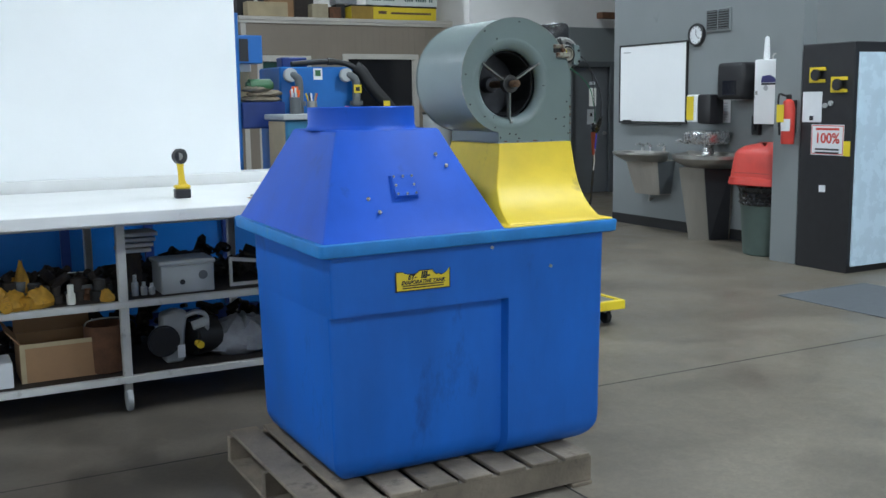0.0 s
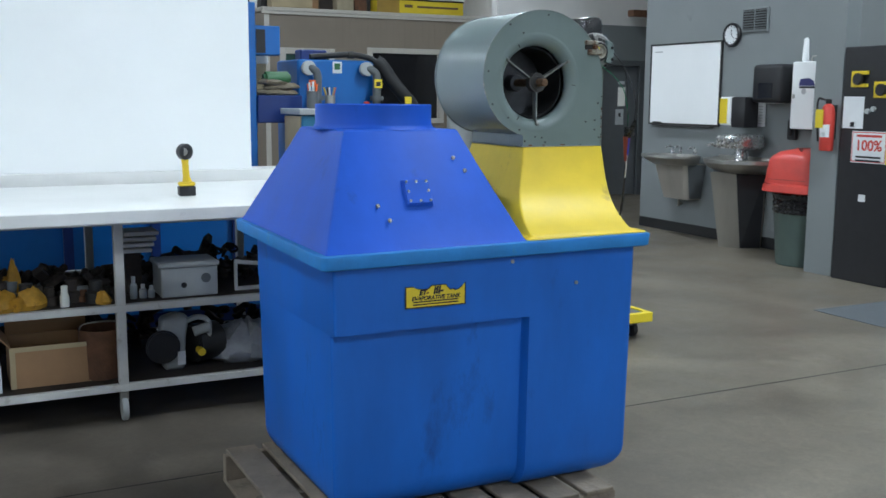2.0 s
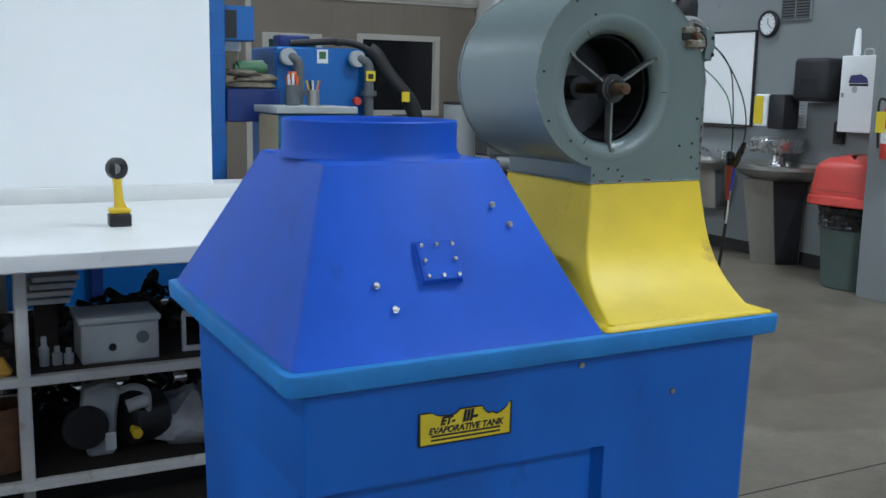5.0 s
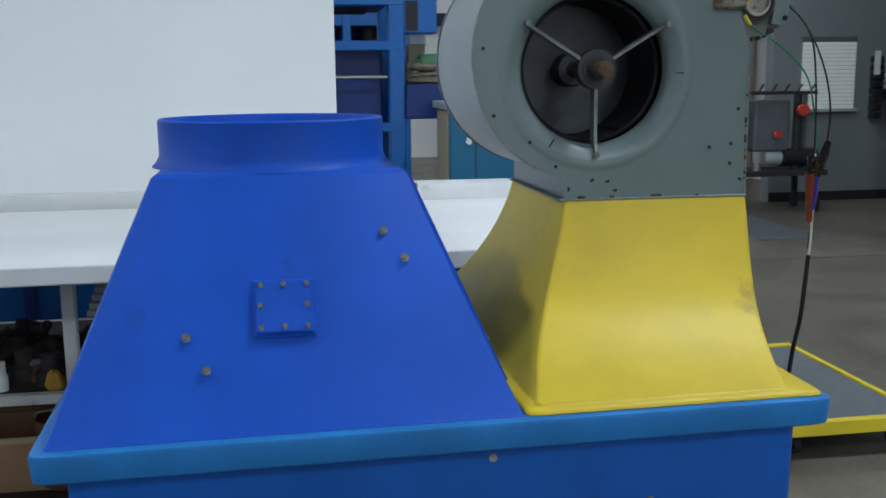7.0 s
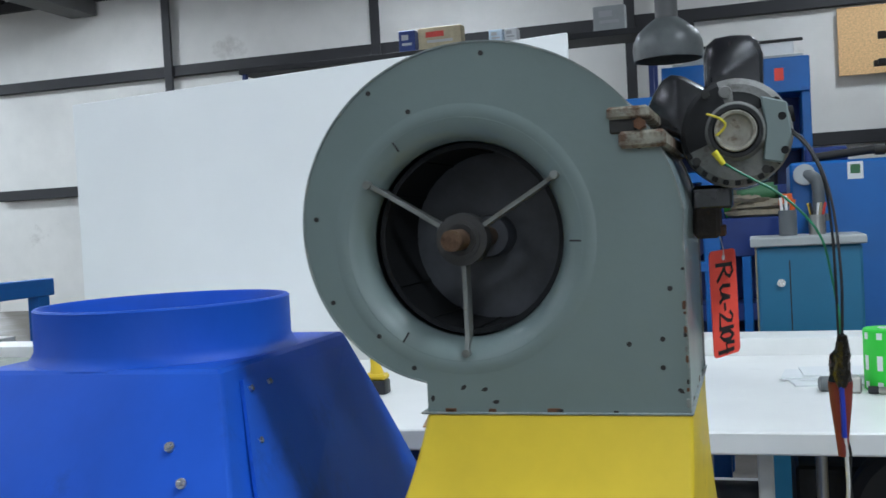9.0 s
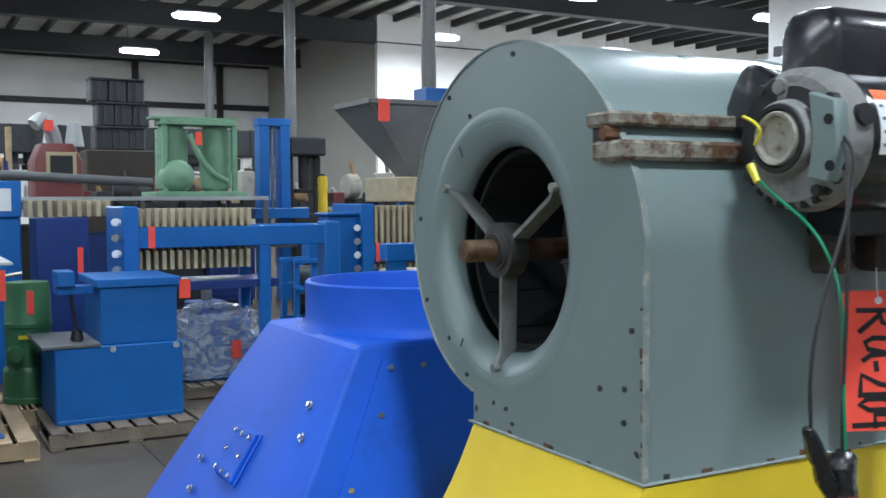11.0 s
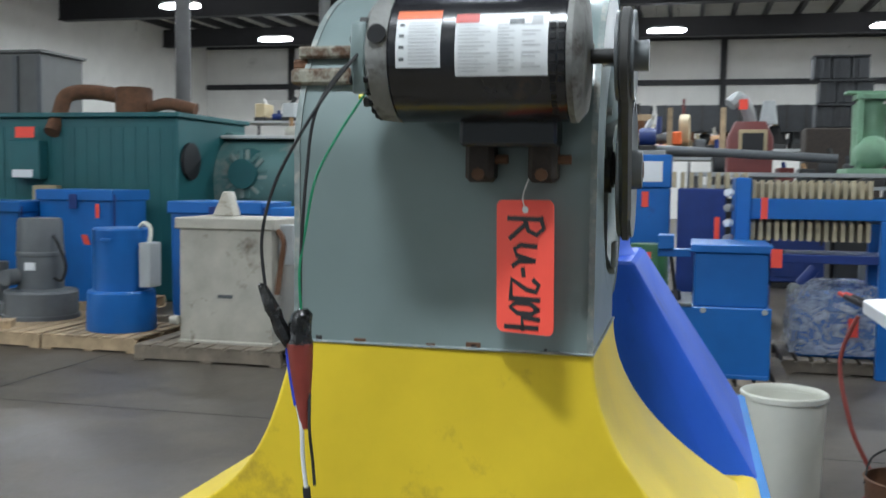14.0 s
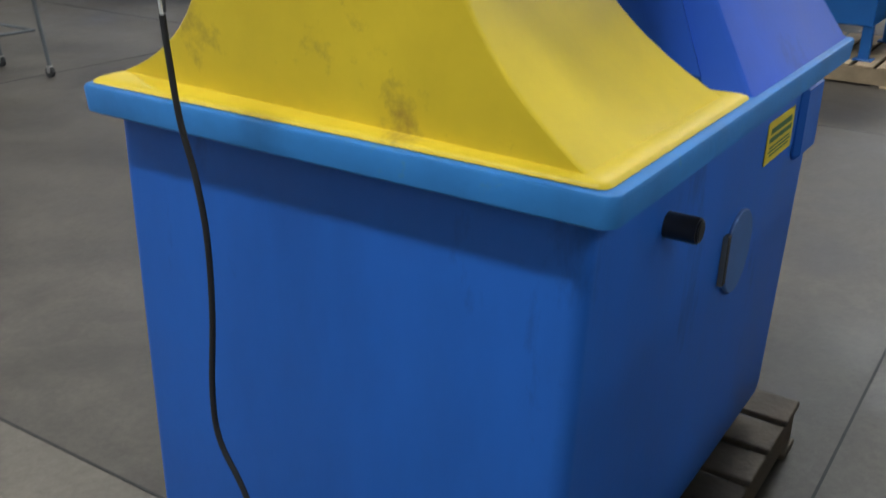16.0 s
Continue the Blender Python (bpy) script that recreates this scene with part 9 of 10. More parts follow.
# Enlarged about another camera position, again to fit the view.
filter_press(-7.5, 4.05, 6.9, 4.02, 5.56, 1.0, "long blue filter press with brown plates", 22, 1.57, 0.92).matrix_world = pose(-0.375, -0.03, -0.2475) @ Matrix.Scale(1.15, 4)
blu = thing("blue_press_column", "blue press column with stepped block", "press frame", (0, 0, 0))
part("column", box(-9.3, 4.12, FZ, -8.95, 4.76, 1.46, 0.015), MBLUE, blu)
part("cap_block", box(-9.35, 4.08, 1.4605, -8.9, 4.7, 1.5, 0.02), MBLUE, blu)
part("step_block", box(-9.25, 3.88, 0.9, -8.97, 4.1195, 1.37, 0.012), MBLUE, blu)
part("plate_seam", box(-8.9495, 4.14, 0.62, -8.945, 4.74, 0.635, 0), MBLUE2, blu)
bscf = thing("blue_pipe_stand", "blue tubular stand with pumps between the presses", "stand", (-8.75, 3.62, FZ))
for y_ in (-0.08, 0.13, 0.34):
    for x_ in (-0.3, 0.12):
        part("post", box(x_, y_, 0, x_ + 0.06, y_ + 0.06, 1.02, 0.004), MBLUE, bscf)
for z_ in (0.3, 0.68, 0.98):
    part("rail", box(-0.3, -0.1, z_, -0.25, 0.42, z_ + 0.05, 0.004), MBLUE, bscf)
    part("rail", box(0.182, -0.1, z_, 0.225, 0.42, z_ + 0.05, 0.004), MBLUE, bscf)
part("pump", rod((-0.05, 0.0, 0.5), (-0.05, 0.3, 0.5), 0.12, seg=20, bev=0.015), IRON, bscf, "dark pump")
part("pump", rod((-0.05, 0.02, 0.84), (-0.05, 0.3, 0.84), 0.1, seg=20, bev=0.015), MGREY, bscf, "grey pump")
part("drip_box", box(-0.22, -0.06, 0.03, 0.1, 0.4, 0.28, 0.01), MBLUE2, bscf)
# hopper on a stand
hp = thing("steel_hopper", "large grey steel hopper on a tan stand", "hopper", (-10.25, 6.17, 0))
part("cone", loft([[(-a, -b_, z_), (a, -b_, z_), (a, b_, z_), (-a, b_, z_)] for a, b_, z_ in ((0.24, 0.42, 1.95), (0.24, 0.43, 1.99), (0.59, 1.17, 2.89), (0.59, 1.17, 2.95), (0.575, 1.155, 2.95), (0.24, 0.42, 2.0))], cap1=False), HOPPER, hp)
part("rim_edge", box(0.5905, -1.18, 2.89, 0.615, 1.18, 2.955, 0.004), HOPPER, hp)
part("rim_edge", box(-0.6, -1.2, 2.89, 0.6, -1.1705, 2.955, 0.004), HOPPER, hp)
red_tag(hp, pose(0.62, -1.0, 2.8), 0.16, 0.28)
part("stand_box", box(-0.55, -0.75, 1.62, 0.5, 0.75, 1.9495, 0.012), CLOTH, hp, "cream stand box")
part("stand_gap", box(0.501, -0.45, 1.66, 0.503, 0.45, 1.74, 0), INK, hp)
for y_ in (-0.65, 0.65):
    for x_ in (-0.45, 0.4):
        part("stand_leg", box(x_ - 0.05, y_ - 0.05, FZ, x_ + 0.05, y_ + 0.05, 1.6195, 0.006), MBLUE, hp)
for k in range(5):
    solid("kraft_carton", box(-9.9, 7.0, 1.25 + 0.14 * k, -9.2, 7.75, 1.385 + 0.14 * k, 0.006), CARDB, "flat brown carton in a stack beside the hopper", "carton", "kraft cartons")
solid("carton_base", box(-9.95, 6.95, FZ, -9.15, 7.8, 1.2495, 0.006), MGREY, "grey steel bench under the cartons", "bench")
solid("blue_crate", box(-11.0, 6.3, 2.96, -10.6, 6.8, 3.25, 0.01), MBLUE, "blue crate on the racking behind the hopper", "crate")
# arch frame, compressor and the row behind
arch = thing("blue_arch_frame", "tall blue steel portal frame", "frame", (0, 0, 0))
for y_ in (5.0, 5.36):
    part("upright", box(-14.4, y_, FZ, -14.1, y_ + 0.17, 2.9, 0.01), MBLUE, arch)
part("crosshead", box(-14.4, 4.98, 2.9005, -14.1, 5.55, 3.03, 0.01), MBLUE, arch)
part("table", box(-14.7, 4.8, 1.35, -13.8, 5.75, 1.52, 0.01), MBLUE, arch)
part("guide_rod", rod((-14.25, 5.265, 1.521), (-14.25, 5.265, 2.9), 0.03, seg=12), STEEL, arch)


def shelf_row(name, x0, x1, y0, y1, z, label):
    ob = thing(name, label, "rack", (0, 0, 0), group="storage racks")
    part("deck", box(x0, y0, z - 0.06, x1, y1, z, 0.004), LGREY, ob)
    n = max(2, int((y1 - y0) / 1.8) + 1)
    for i in range(n):
        y_ = y0 + 0.04 + (y1 - y0 - 0.08) * i / (n - 1)
        for x_ in (x0 + 0.04, x1 - 0.04):
            part("upright", box(x_ - 0.035, y_ - 0.035, FZ, x_ + 0.035, y_ + 0.035, z - 0.0605, 0.004), COLSTEEL, ob)
    return ob


shelf_row("storage_rack", -15.18, -13.10, 0.90, 4.80, 1.717, "steel storage rack carrying compressors and a red machine")


def low_cabinet(y, w, h, colour, label):
    """An added closed cabinet that fills the dark space under the rack, with a door, a plinth and a latch."""
    ob = thing("filler_cabinet", label, "cabinet", (-14.1, y, FZ), group="cabinets under the rack")
    part("plinth", box(-0.56, -w / 2 + 0.03, 0.0, 0.54, w / 2 - 0.03, 0.0995, 0.004), IRON, ob)
    part("body", box(-0.6, -w / 2, 0.1, 0.58, w / 2, h, 0.012), colour, ob)
    door = part("door", box(0.5805, -w / 2 + 0.06, 0.18, 0.605, w / 2 - 0.06, h - 0.08, 0.006), colour, ob)
    part("latch", box(0.6055, w / 2 - 0.14, h * 0.55, 0.63, w / 2 - 0.1, h * 0.55 + 0.14, 0.004), IRON, door, "dark latch")


# Added boxes whose dark colours keep the space under the rack dark.
low_cabinet(1.55, 0.9, 1.35, IRON, "added dark iron cabinet filling the dark space under the rack")
low_cabinet(2.5, 0.85, 1.22, MBLUE2, "added dark blue cabinet filling the dark space under the rack")
low_cabinet(3.42, 0.85, 1.4, CRATE, "added black cabinet filling the dark space under the rack")
low_cabinet(4.3, 0.8, 1.15, MBLUE2, "added low dark blue cabinet filling the dark space under the rack")
press_dark = thing("dark_upright_press", "black greasy upright press beside the blue portal frame", "press", (-14.75, 6.02, FZ))
part("base", box(-0.45, -0.36, 0.0, 0.45, 0.36, 1.3, 0.02), IRON, press_dark)
part("bed", box(-0.4, -0.34, 1.3005, 0.4, 0.34, 1.46, 0.012), CRATE, press_dark)
for y_ in (-0.26, 0.26):
    part("column", box(-0.3, y_ - 0.07, 1.4605, -0.02, y_ + 0.07, 2.48, 0.015), IRON, press_dark)
part("head", box(-0.36, -0.34, 2.4805, 0.24, 0.34, 2.8, 0.03), CRATE, press_dark)
part("ram", rod((0.0, 0, 1.9), (0.0, 0, 2.48), 0.1, seg=18, bev=0.008), IRON, press_dark)
part("ram_plate", box(-0.16, -0.15, 1.82, 0.16, 0.15, 1.8995, 0.008), IRON, press_dark)
gas = thing("yellow_cylinder", "bright yellow upright cylinder on the press bed", "cylinder", (-14.42, 6.24, 1.415))
part("barrel", rod((0, 0, 0.0), (0, 0, 0.66), 0.085, seg=20, bev=0.02), YBIN, gas)
part("cap", rod((0, 0, 0.6605), (0, 0, 0.7), 0.05, 0.04, seg=14), IRON, gas)
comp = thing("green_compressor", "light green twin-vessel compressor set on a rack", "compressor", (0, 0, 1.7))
# Compressor scaled away from one camera position, placed to fit that view.
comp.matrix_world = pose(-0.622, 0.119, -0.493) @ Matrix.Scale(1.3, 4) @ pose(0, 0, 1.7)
part("skid", box(-10.6, 2.3, 0.0, -9.8, 3.4, 0.06, 0.006), LGREEN, comp)
for y_ in (2.58, 3.12):
    part("vessel", rod((-10.2, y_, 0.0605), (-10.2, y_, 0.85), 0.19, seg=24, bev=0.04), LGREEN, comp)
part("tank_end", lathe([(0, 0.18), (0.1, 0.16), (0.17, 0.1), (0.2, 0.0), (0.2, -0.3)], 28, pose(-9.98, 2.6, 0.24, 0, 90, 0)), LGREEN, comp)
part("top_rail", box(-10.3, 2.4, 0.86, -9.95, 3.32, 0.92, 0.006), LGREEN, comp)
part("top_rail", box(-10.25, 2.3, 0.925, -10.05, 3.36, 0.96, 0.006), LGREEN, comp)
for y_ in (2.45, 3.3):
    part("post", box(-10.02, y_ - 0.03, 0.0605, -9.96, y_ + 0.03, 0.8595, 0.004), LGREEN, comp)
part("pipe", cable([(-9.98, 2.75, 0.75), (-9.95, 2.85, 0.5), (-9.93, 3.0, 0.3), (-9.95, 3.2, 0.18)], 0.035), LGREEN, comp)
red_tag(comp, pose(-9.94, 2.85, 0.7), 0.08, 0.16)
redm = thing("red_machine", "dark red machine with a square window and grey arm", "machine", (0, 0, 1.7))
# View-fitted scaling, the same as the compressor's.
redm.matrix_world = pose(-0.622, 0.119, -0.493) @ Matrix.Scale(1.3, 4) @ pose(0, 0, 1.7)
part("body", loft([[(*p, z) for p in rounded(-10.5 + e, 0.98 + e, -9.8 - e, 1.49 - e, 0.03, 2)] for e, z in ((0.0, 0.0), (0.0, 0.4), (0.08, 0.6))]), MRED, redm)
part("window_frame", box(-9.7995, 1.1, 0.18, -9.78, 1.42, 0.5, 0.004), TAN, redm)
part("window_dark", box(-9.7795, 1.14, 0.22, -9.776, 1.38, 0.46, 0), INK, redm)
part("arm", cable([(-10.1, 1.25, 0.58), (-10.05, 1.2, 0.75), (-10.0, 1.1, 0.88), (-9.95, 1.0, 0.8)], 0.08), LGREY, redm)
part("counterweight", rod((-10.1, 1.45, 0.58), (-10.1, 1.45, 0.85), 0.11, 0.07, seg=18), LGREY, redm)
red_tag(redm, pose(-9.9, 1.15, 0.8), 0.1, 0.12)
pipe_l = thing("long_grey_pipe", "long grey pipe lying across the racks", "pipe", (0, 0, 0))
# Pipe pushed back and enlarged about that camera position to fit the view.
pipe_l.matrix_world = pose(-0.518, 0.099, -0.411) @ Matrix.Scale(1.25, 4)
part("tube", rod((-9.55, -0.3, 1.98), (-9.55, 2.2, 1.86), 0.05, seg=14), MGREY, pipe_l)
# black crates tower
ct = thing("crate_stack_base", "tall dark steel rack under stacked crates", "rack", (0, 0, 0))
# Crate rack enlarged about a camera position to fit the view.
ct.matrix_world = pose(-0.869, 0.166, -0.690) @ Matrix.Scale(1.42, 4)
part("frame", box(-14.6, 2.2, 0.455, -13.9, 3.3, 2.44, 0.02), DIRTY, ct)
for k in range(3):
    for j in range(3):
        ob = thing("black_crate", "black plastic crate in a tall stack", "crate", (0, 0, 0), group="stacked black crates")
        # Crate scaled with its rack to fit the camera's view.
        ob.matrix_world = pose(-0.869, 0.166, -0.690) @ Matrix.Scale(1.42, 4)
        y_ = 2.33 + 0.265 * j + (0.0, 0.05, -0.03)[k] + 0.012 * (j - 1) * (k - 1)
        z_ = 2.441 + 0.37 * k
        part("shell", box(-14.4, y_, z_, -14.0, y_ + 0.26, z_ + 0.34, 0.02), CRATE, ob)
        part("rim", box(-14.42, y_ - 0.002, z_ + 0.3405, -13.98, y_ + 0.262, z_ + 0.368, 0.006), CRATE, ob)
        part("rib", box(-13.9995, y_ + 0.11, z_ + 0.02, -13.98, y_ + 0.15, z_ + 0.32, 0.003), CRATE, ob)
# teal horizontal tank and teal enclosure
tt = thing("teal_boiler", "long faded teal horizontal tank with pale top", "boiler", (0, 0, 0))
TR = 0.62
part("shell", rod((-10.6, -6.2, 1.48), (-10.6, -1.3, 1.48), TR, seg=48, bev=0.08), TEALP, tt)
for y_ in (-5.4, -3.6, -1.9):
    part("saddle", box(-11.1, y_ - 0.12, FZ, -10.1, y_ + 0.12, 1.0, 0.02), TEAL, tt)
    part("top_flange", rod((-10.5, y_, 2.09), (-10.5, y_, 2.17), 0.16, seg=20, bev=0.01), TEALP, tt)
part("stack", rod((-10.6, -4.25, 2.08), (-10.6, -4.25, 2.5), 0.12, seg=18), RUST, tt)
part("stack_flange", rod((-10.6, -4.25, 2.5), (-10.6, -4.25, 2.55), 0.17, seg=18), RUST, tt)
part("top_walkway", box(-10.75, -6.0, 2.08, -10.2, -1.5, 2.13, 0.01), SHELFW, tt, "pale dusty top plate")
part("burner", lathe([(0, 0), (0.32, 0), (0.35, 0.05), (0.35, 0.25), (0.2, 0.35), (0.2, 0.5), (0, 0.5)], 30, pose(-10.4, -5.0, 1.6, 0, 90, 0)), TEAL, tt)
for a in range(0, 360, 45):
    part("burner_rib", box(-0.02, -0.33, 0.02, 0.02, 0.33, 0.07, 0.004), TEALP, tt).matrix_local = pose(-10.0, -5.0, 1.6, a, 0, 0)
te = thing("teal_enclosure", "large corrugated teal steel enclosure with a red tag", "enclosure", (0, 0, 0))
part("body", box(-11.0, -8.5, FZ, -9.0, -5.45, 2.3, 0.02), TEAL, te)
for i in range(17):
    y_ = -8.4 + 0.175 * i
    part("rib", box(-8.9995, y_, 0.3, -8.992, y_ + 0.09, 2.18, 0.003), TEAL, te)
part("top_edge", box(-11.05, -8.55, 2.3005, -8.93, -5.4, 2.36, 0.008), TEAL, te)
part("fan_opening", rod((-9.3, -5.45, 1.75), (-9.3, -5.4, 1.75), 0.24, seg=28, bev=0.01), INK, te)
part("switch_box", box(-8.974, -7.75, 1.5, -8.8, -7.3, 2.0, 0.01), TEAL, te, "teal switch box")
part("plate", box(-8.7995, -7.7, 1.52, -8.795, -7.4, 1.62, 0), LABELW, te)
part("lower_box", box(-8.974, -7.45, 1.0, -8.85, -7.1, 1.42, 0.01), TAN, te)
red_tag(te, pose(-8.79, -7.5, 2.1), 0.28, 0.14)
part("exhaust_pot", rod((-9.5, -6.35, 2.36), (-9.5, -6.35, 2.72), 0.24, seg=24, bev=0.02), RUST, te, "rusty exhaust pot")
part("exhaust_elbow", cable([(-9.5, -6.5, 2.6), (-9.4, -6.9, 2.66), (-9.2, -7.15, 2.6), (-9.1, -7.2, 2.35), (-8.92, -7.2, 2.1)], 0.1, 14), RUST, te, "rusty exhaust pipe")
part("exhaust_elbow", cable([(-9.5, -6.1, 2.45), (-9.4, -5.8, 2.5), (-9.4, -5.4, 2.42)], 0.08, 14), RUST, te)
gc = thing("grey_container", "grey steel container stacked behind a yellow column", "container", (0, 0, 0))
part("lower", box(-13.2, -13.0, FZ, -12.0, -9.4, 2.2, 0.02), HOPPER, gc)
part("upper", box(-13.2, -12.4, 2.2005, -12.0, -9.55, 3.55, 0.02), HOPPER, gc)
for i in range(7):
    part("rib", box(-11.9995, -12.3 + 0.45 * i, 2.3, -11.95, -12.2 + 0.45 * i, 3.5, 0.008), MGREY, gc)
part("rim", box(-13.25, -12.45, 3.5505, -11.95, -9.5, 3.6, 0.01), HOPPER, gc)
for i in range(3):
    part("blue_label", box(-11.999, -12.6 + 0.9 * i, 1.7, -11.99, -12.3 + 0.9 * i, 2.0, 0), MBLUE, gc)

# ---- far racks with yellow bins ----
shelf_row("pallet_rack", -27.2, -25.6, -12.5, -3.4, 3.25, "long pallet rack along the end wall")


def yellow_bin(x, y, z, r, h):
    ob = thing("yellow_drum", "yellow plastic overpack drum on the high rack", "drum", (x, y, z), group="yellow drums")
    part("shell", lathe([(0, 0), (r * 0.85, 0), (r * 0.88, 0.03), (r * 0.96, h * 0.5), (r, h * 0.8), (r * 1.04, h * 0.81), (r * 1.04, h * 0.9), (r * 0.9, h), (0, h)], 22), YBIN, ob)
    part("band", lathe([(r * 0.97, h * 0.46), (r * 1.02, h * 0.48), (r * 1.02, h * 0.54), (r * 0.97, h * 0.56)], 22), YBIN, ob)


for y_, r_, h_, n_ in ((-8.75, 0.28, 0.7, 1), (-5.78, 0.26, 0.44, 2), (-4.92, 0.3, 0.62, 2), (-4.12, 0.42, 0.86, 2), (-3.3, 0.42, 0.8, 1)):
    for k in range(n_):
        yellow_bin(-26.2 + 0.02 * k, y_ + (0.06 * k if r_ < 0.4 else 0), 3.25 + (h_ + 0.004) * k, r_, h_)
for y_ in (-4.12, -3.3):
    ob = thing("film_wrap", "clear stretch film wrapped round a yellow drum", "film", (-26.2, y_, 3.252), group="drum wraps")
    part("film", lathe([(0.452, 0.0), (0.46, 0.2), (0.455, 0.45), (0.462, 0.78)], 28), WRAP, ob)
acu = thing("rack_cabinet", "pale grey ventilated cabinet on the high rack", "cabinet", (-26.2, -6.85, 3.251))
part("body", box(-0.3, -0.3, 0, 0.3, 0.3, 0.95, 0.02), LGREY, acu)
part("grille", box(0.3005, -0.2, 0.35, 0.305, 0.2, 0.8, 0), IRON, acu, "dark grille")
part("grille", box(0.3005, -0.2, 0.08, 0.305, 0.2, 0.26, 0), MGREY, acu)
GOODS = [MGREY, LGREY, IRON, CARDB, TAN, CRATE, MBLUE2, MRED, SHELFW, CREAM]


def goods(x0, x1, y0, y1, z, n, seed, hmax=0.7, label="assorted machine and carton stored on a rack", mats=None):
    """Stored machines: a base, a body and a top fitting each."""
    q = random.Random(seed)
    step = (y1 - y0) / n
    for i in range(n):
        y_ = y0 + step * (i + 0.5)
        w = step * q.uniform(0.32, 0.47)
        h = hmax * q.uniform(0.4, 1.0)
        m_ = q.choice(mats or GOODS)
        ob = thing("stored_machine", label, "stored goods", ((x0 + x1) / 2 + q.uniform(-0.1, 0.1), y_, z), q.uniform(-8, 8), "stored goods")
        d_ = (x1 - x0) * q.uniform(0.25, 0.42)
        part("base", box(-d_, -w, 0, d_, w, h * 0.18, 0.01), IRON, ob)
        if q.random() < 0.5:
            part("body", box(-d_ * 0.9, -w * 0.9, h * 0.1805, d_ * 0.9, w * 0.9, h * 0.75, 0.015), m_, ob)
        else:
            part("body", rod((0, -w * 0.9, h * 0.46), (0, w * 0.9, h * 0.46), h * 0.28, seg=18, bev=0.02), m_, ob)
        part("fitting", rod((0, w * q.uniform(-0.5, 0.5), h * 0.7), (0, w * q.uniform(-0.5, 0.5), h), w * 0.3, w * 0.27, seg=12, bev=0.01), q.choice(GOODS), ob)


goods(-27.0, -25.8, -12.2, -7.3, 3.25, 10, 21, 0.9, mats=[MGREY, IRON, MBLUE2, LGREY, CRATE, TAN])
shelf_row("storage_rack", -19.0, -17.6, -3.2, 1.6, 2.05, "timber-framed storage rack with stacked machines")
goods(-18.9, -18.2, -3.1, 1.5, 2.05, 15, 4, 1.2, mats=[TAN, CARDB, ORANGE, MGREY, IRON, RUST, OLIVE])
om = thing("orange_machine", "grey machine with an orange front on a storage rack", "machine", (-17.9, 0.12, 2.051))
part("bed", box(-0.25, -0.55, 0, 0.25, 0.55, 0.12, 0.01), IRON, om)
part("orange_front", box(-0.2, -0.32, 0.1205, 0.22, 0.36, 0.24, 0.015), ORANGE, om, "bright orange front")
part("gear_box", box(-0.2, -0.5, 0.2405, 0.2, -0.1, 0.46, 0.02), TAN, om)
part("spindle", rod((0, -0.08, 0.38), (0, 0.45, 0.38), 0.1, seg=20, bev=0.01), MGREY, om)
part("head", rod((0, 0.1, 0.4), (0, 0.12, 0.8), 0.07, 0.05, seg=14), MBLUE2, om)
part("end_box", box(-0.2, 0.38, 0.2405, 0.2, 0.56, 0.5, 0.02), ORANGE, om)
tb = thing("tan_crate", "flat tan crate on a storage rack", "crate", (-17.85, -0.86, 2.051))
part("body", box(-0.25, -0.46, 0, 0.25, 0.46, 0.24, 0.01), TAN, tb)
part("lid", box(-0.26, -0.47, 0.2405, 0.26, 0.47, 0.27, 0.006), TAN, tb)
part("upper_unit", box(-0.15, 0.0, 0.2705, 0.15, 0.34, 0.75, 0.015), CLOTH, tb, "cream unit standing on it")
wcab = thing("white_cabinet", "white steel cabinet on a storage rack", "cabinet", (-17.85, -2.15, 2.051))
part("body", box(-0.2, -0.36, 0, 0.2, 0.36, 0.44, 0.01), LABELW, wcab)
part("door_gap", box(0.2005, -0.004, 0.03, 0.203, 0.004, 0.41, 0), INKGREY, wcab)
goods(-18.75, -18.3, -3.0, 1.4, 2.05, 18, 44, 0.6, mats=[TAN, CREAM, CARDB, MGREY, IRON, MRED, OLIVE])
for y_ in (-3.1, -1.1, 0.4, 1.4):
    solid("timber_post", box(-17.6, y_, FZ, -17.5, y_ + 0.1, 3.0, 0.004), PINE, "pale timber post of a storage frame", "post", "timber posts")
solid("timber_rail", box(-17.499, -3.1, 2.75, -17.42, 0.1, 2.87, 0.004), PINE, "pale timber rail of a storage frame", "rail", "timber rails")
shelf_row("storage_rack", -24.5, -23.2, -3.0, 8.5, 2.4, "long dark storage rack in front of the end wall")
goods(-24.4, -23.3, -2.9, 8.4, 2.4, 26, 9, 1.0, mats=[IRON, CRATE, CRATE, MGREY, LGREEN, CREAM, RUST])
for k in range(4):
    ob = thing("black_rack_bin", "long black steel bin stored high on a rack", "bin", (-23.8, -1.5 + 2.9 * k, 2.82), 0, "black bins")
    part("trough", loft([[(-0.5, -1.3, 0), (0.5, -1.3, 0), (0.5, 1.3, 0), (-0.5, 1.3, 0)], [(-0.55, -1.4, 0.65), (0.55, -1.4, 0.65), (0.55, 1.4, 0.65), (-0.55, 1.4, 0.65)]]), CRATE, ob)
    for i in range(6):
        part("rib", box(0.5205, -1.2 + 0.45 * i, 0.05, 0.57, -1.14 + 0.45 * i, 0.66, 0.004), IRON, ob)
    for s in (-1.2, 1.2):
        part("support", box(-0.4, s - 0.05, -0.42, -0.3, s + 0.05, -0.0005, 0.004), IRON, ob)
shelf_row("storage_rack", -12.9, -11.8, -5.5, 0.5, 2.0, "storage rack with boxes behind the teal tank")
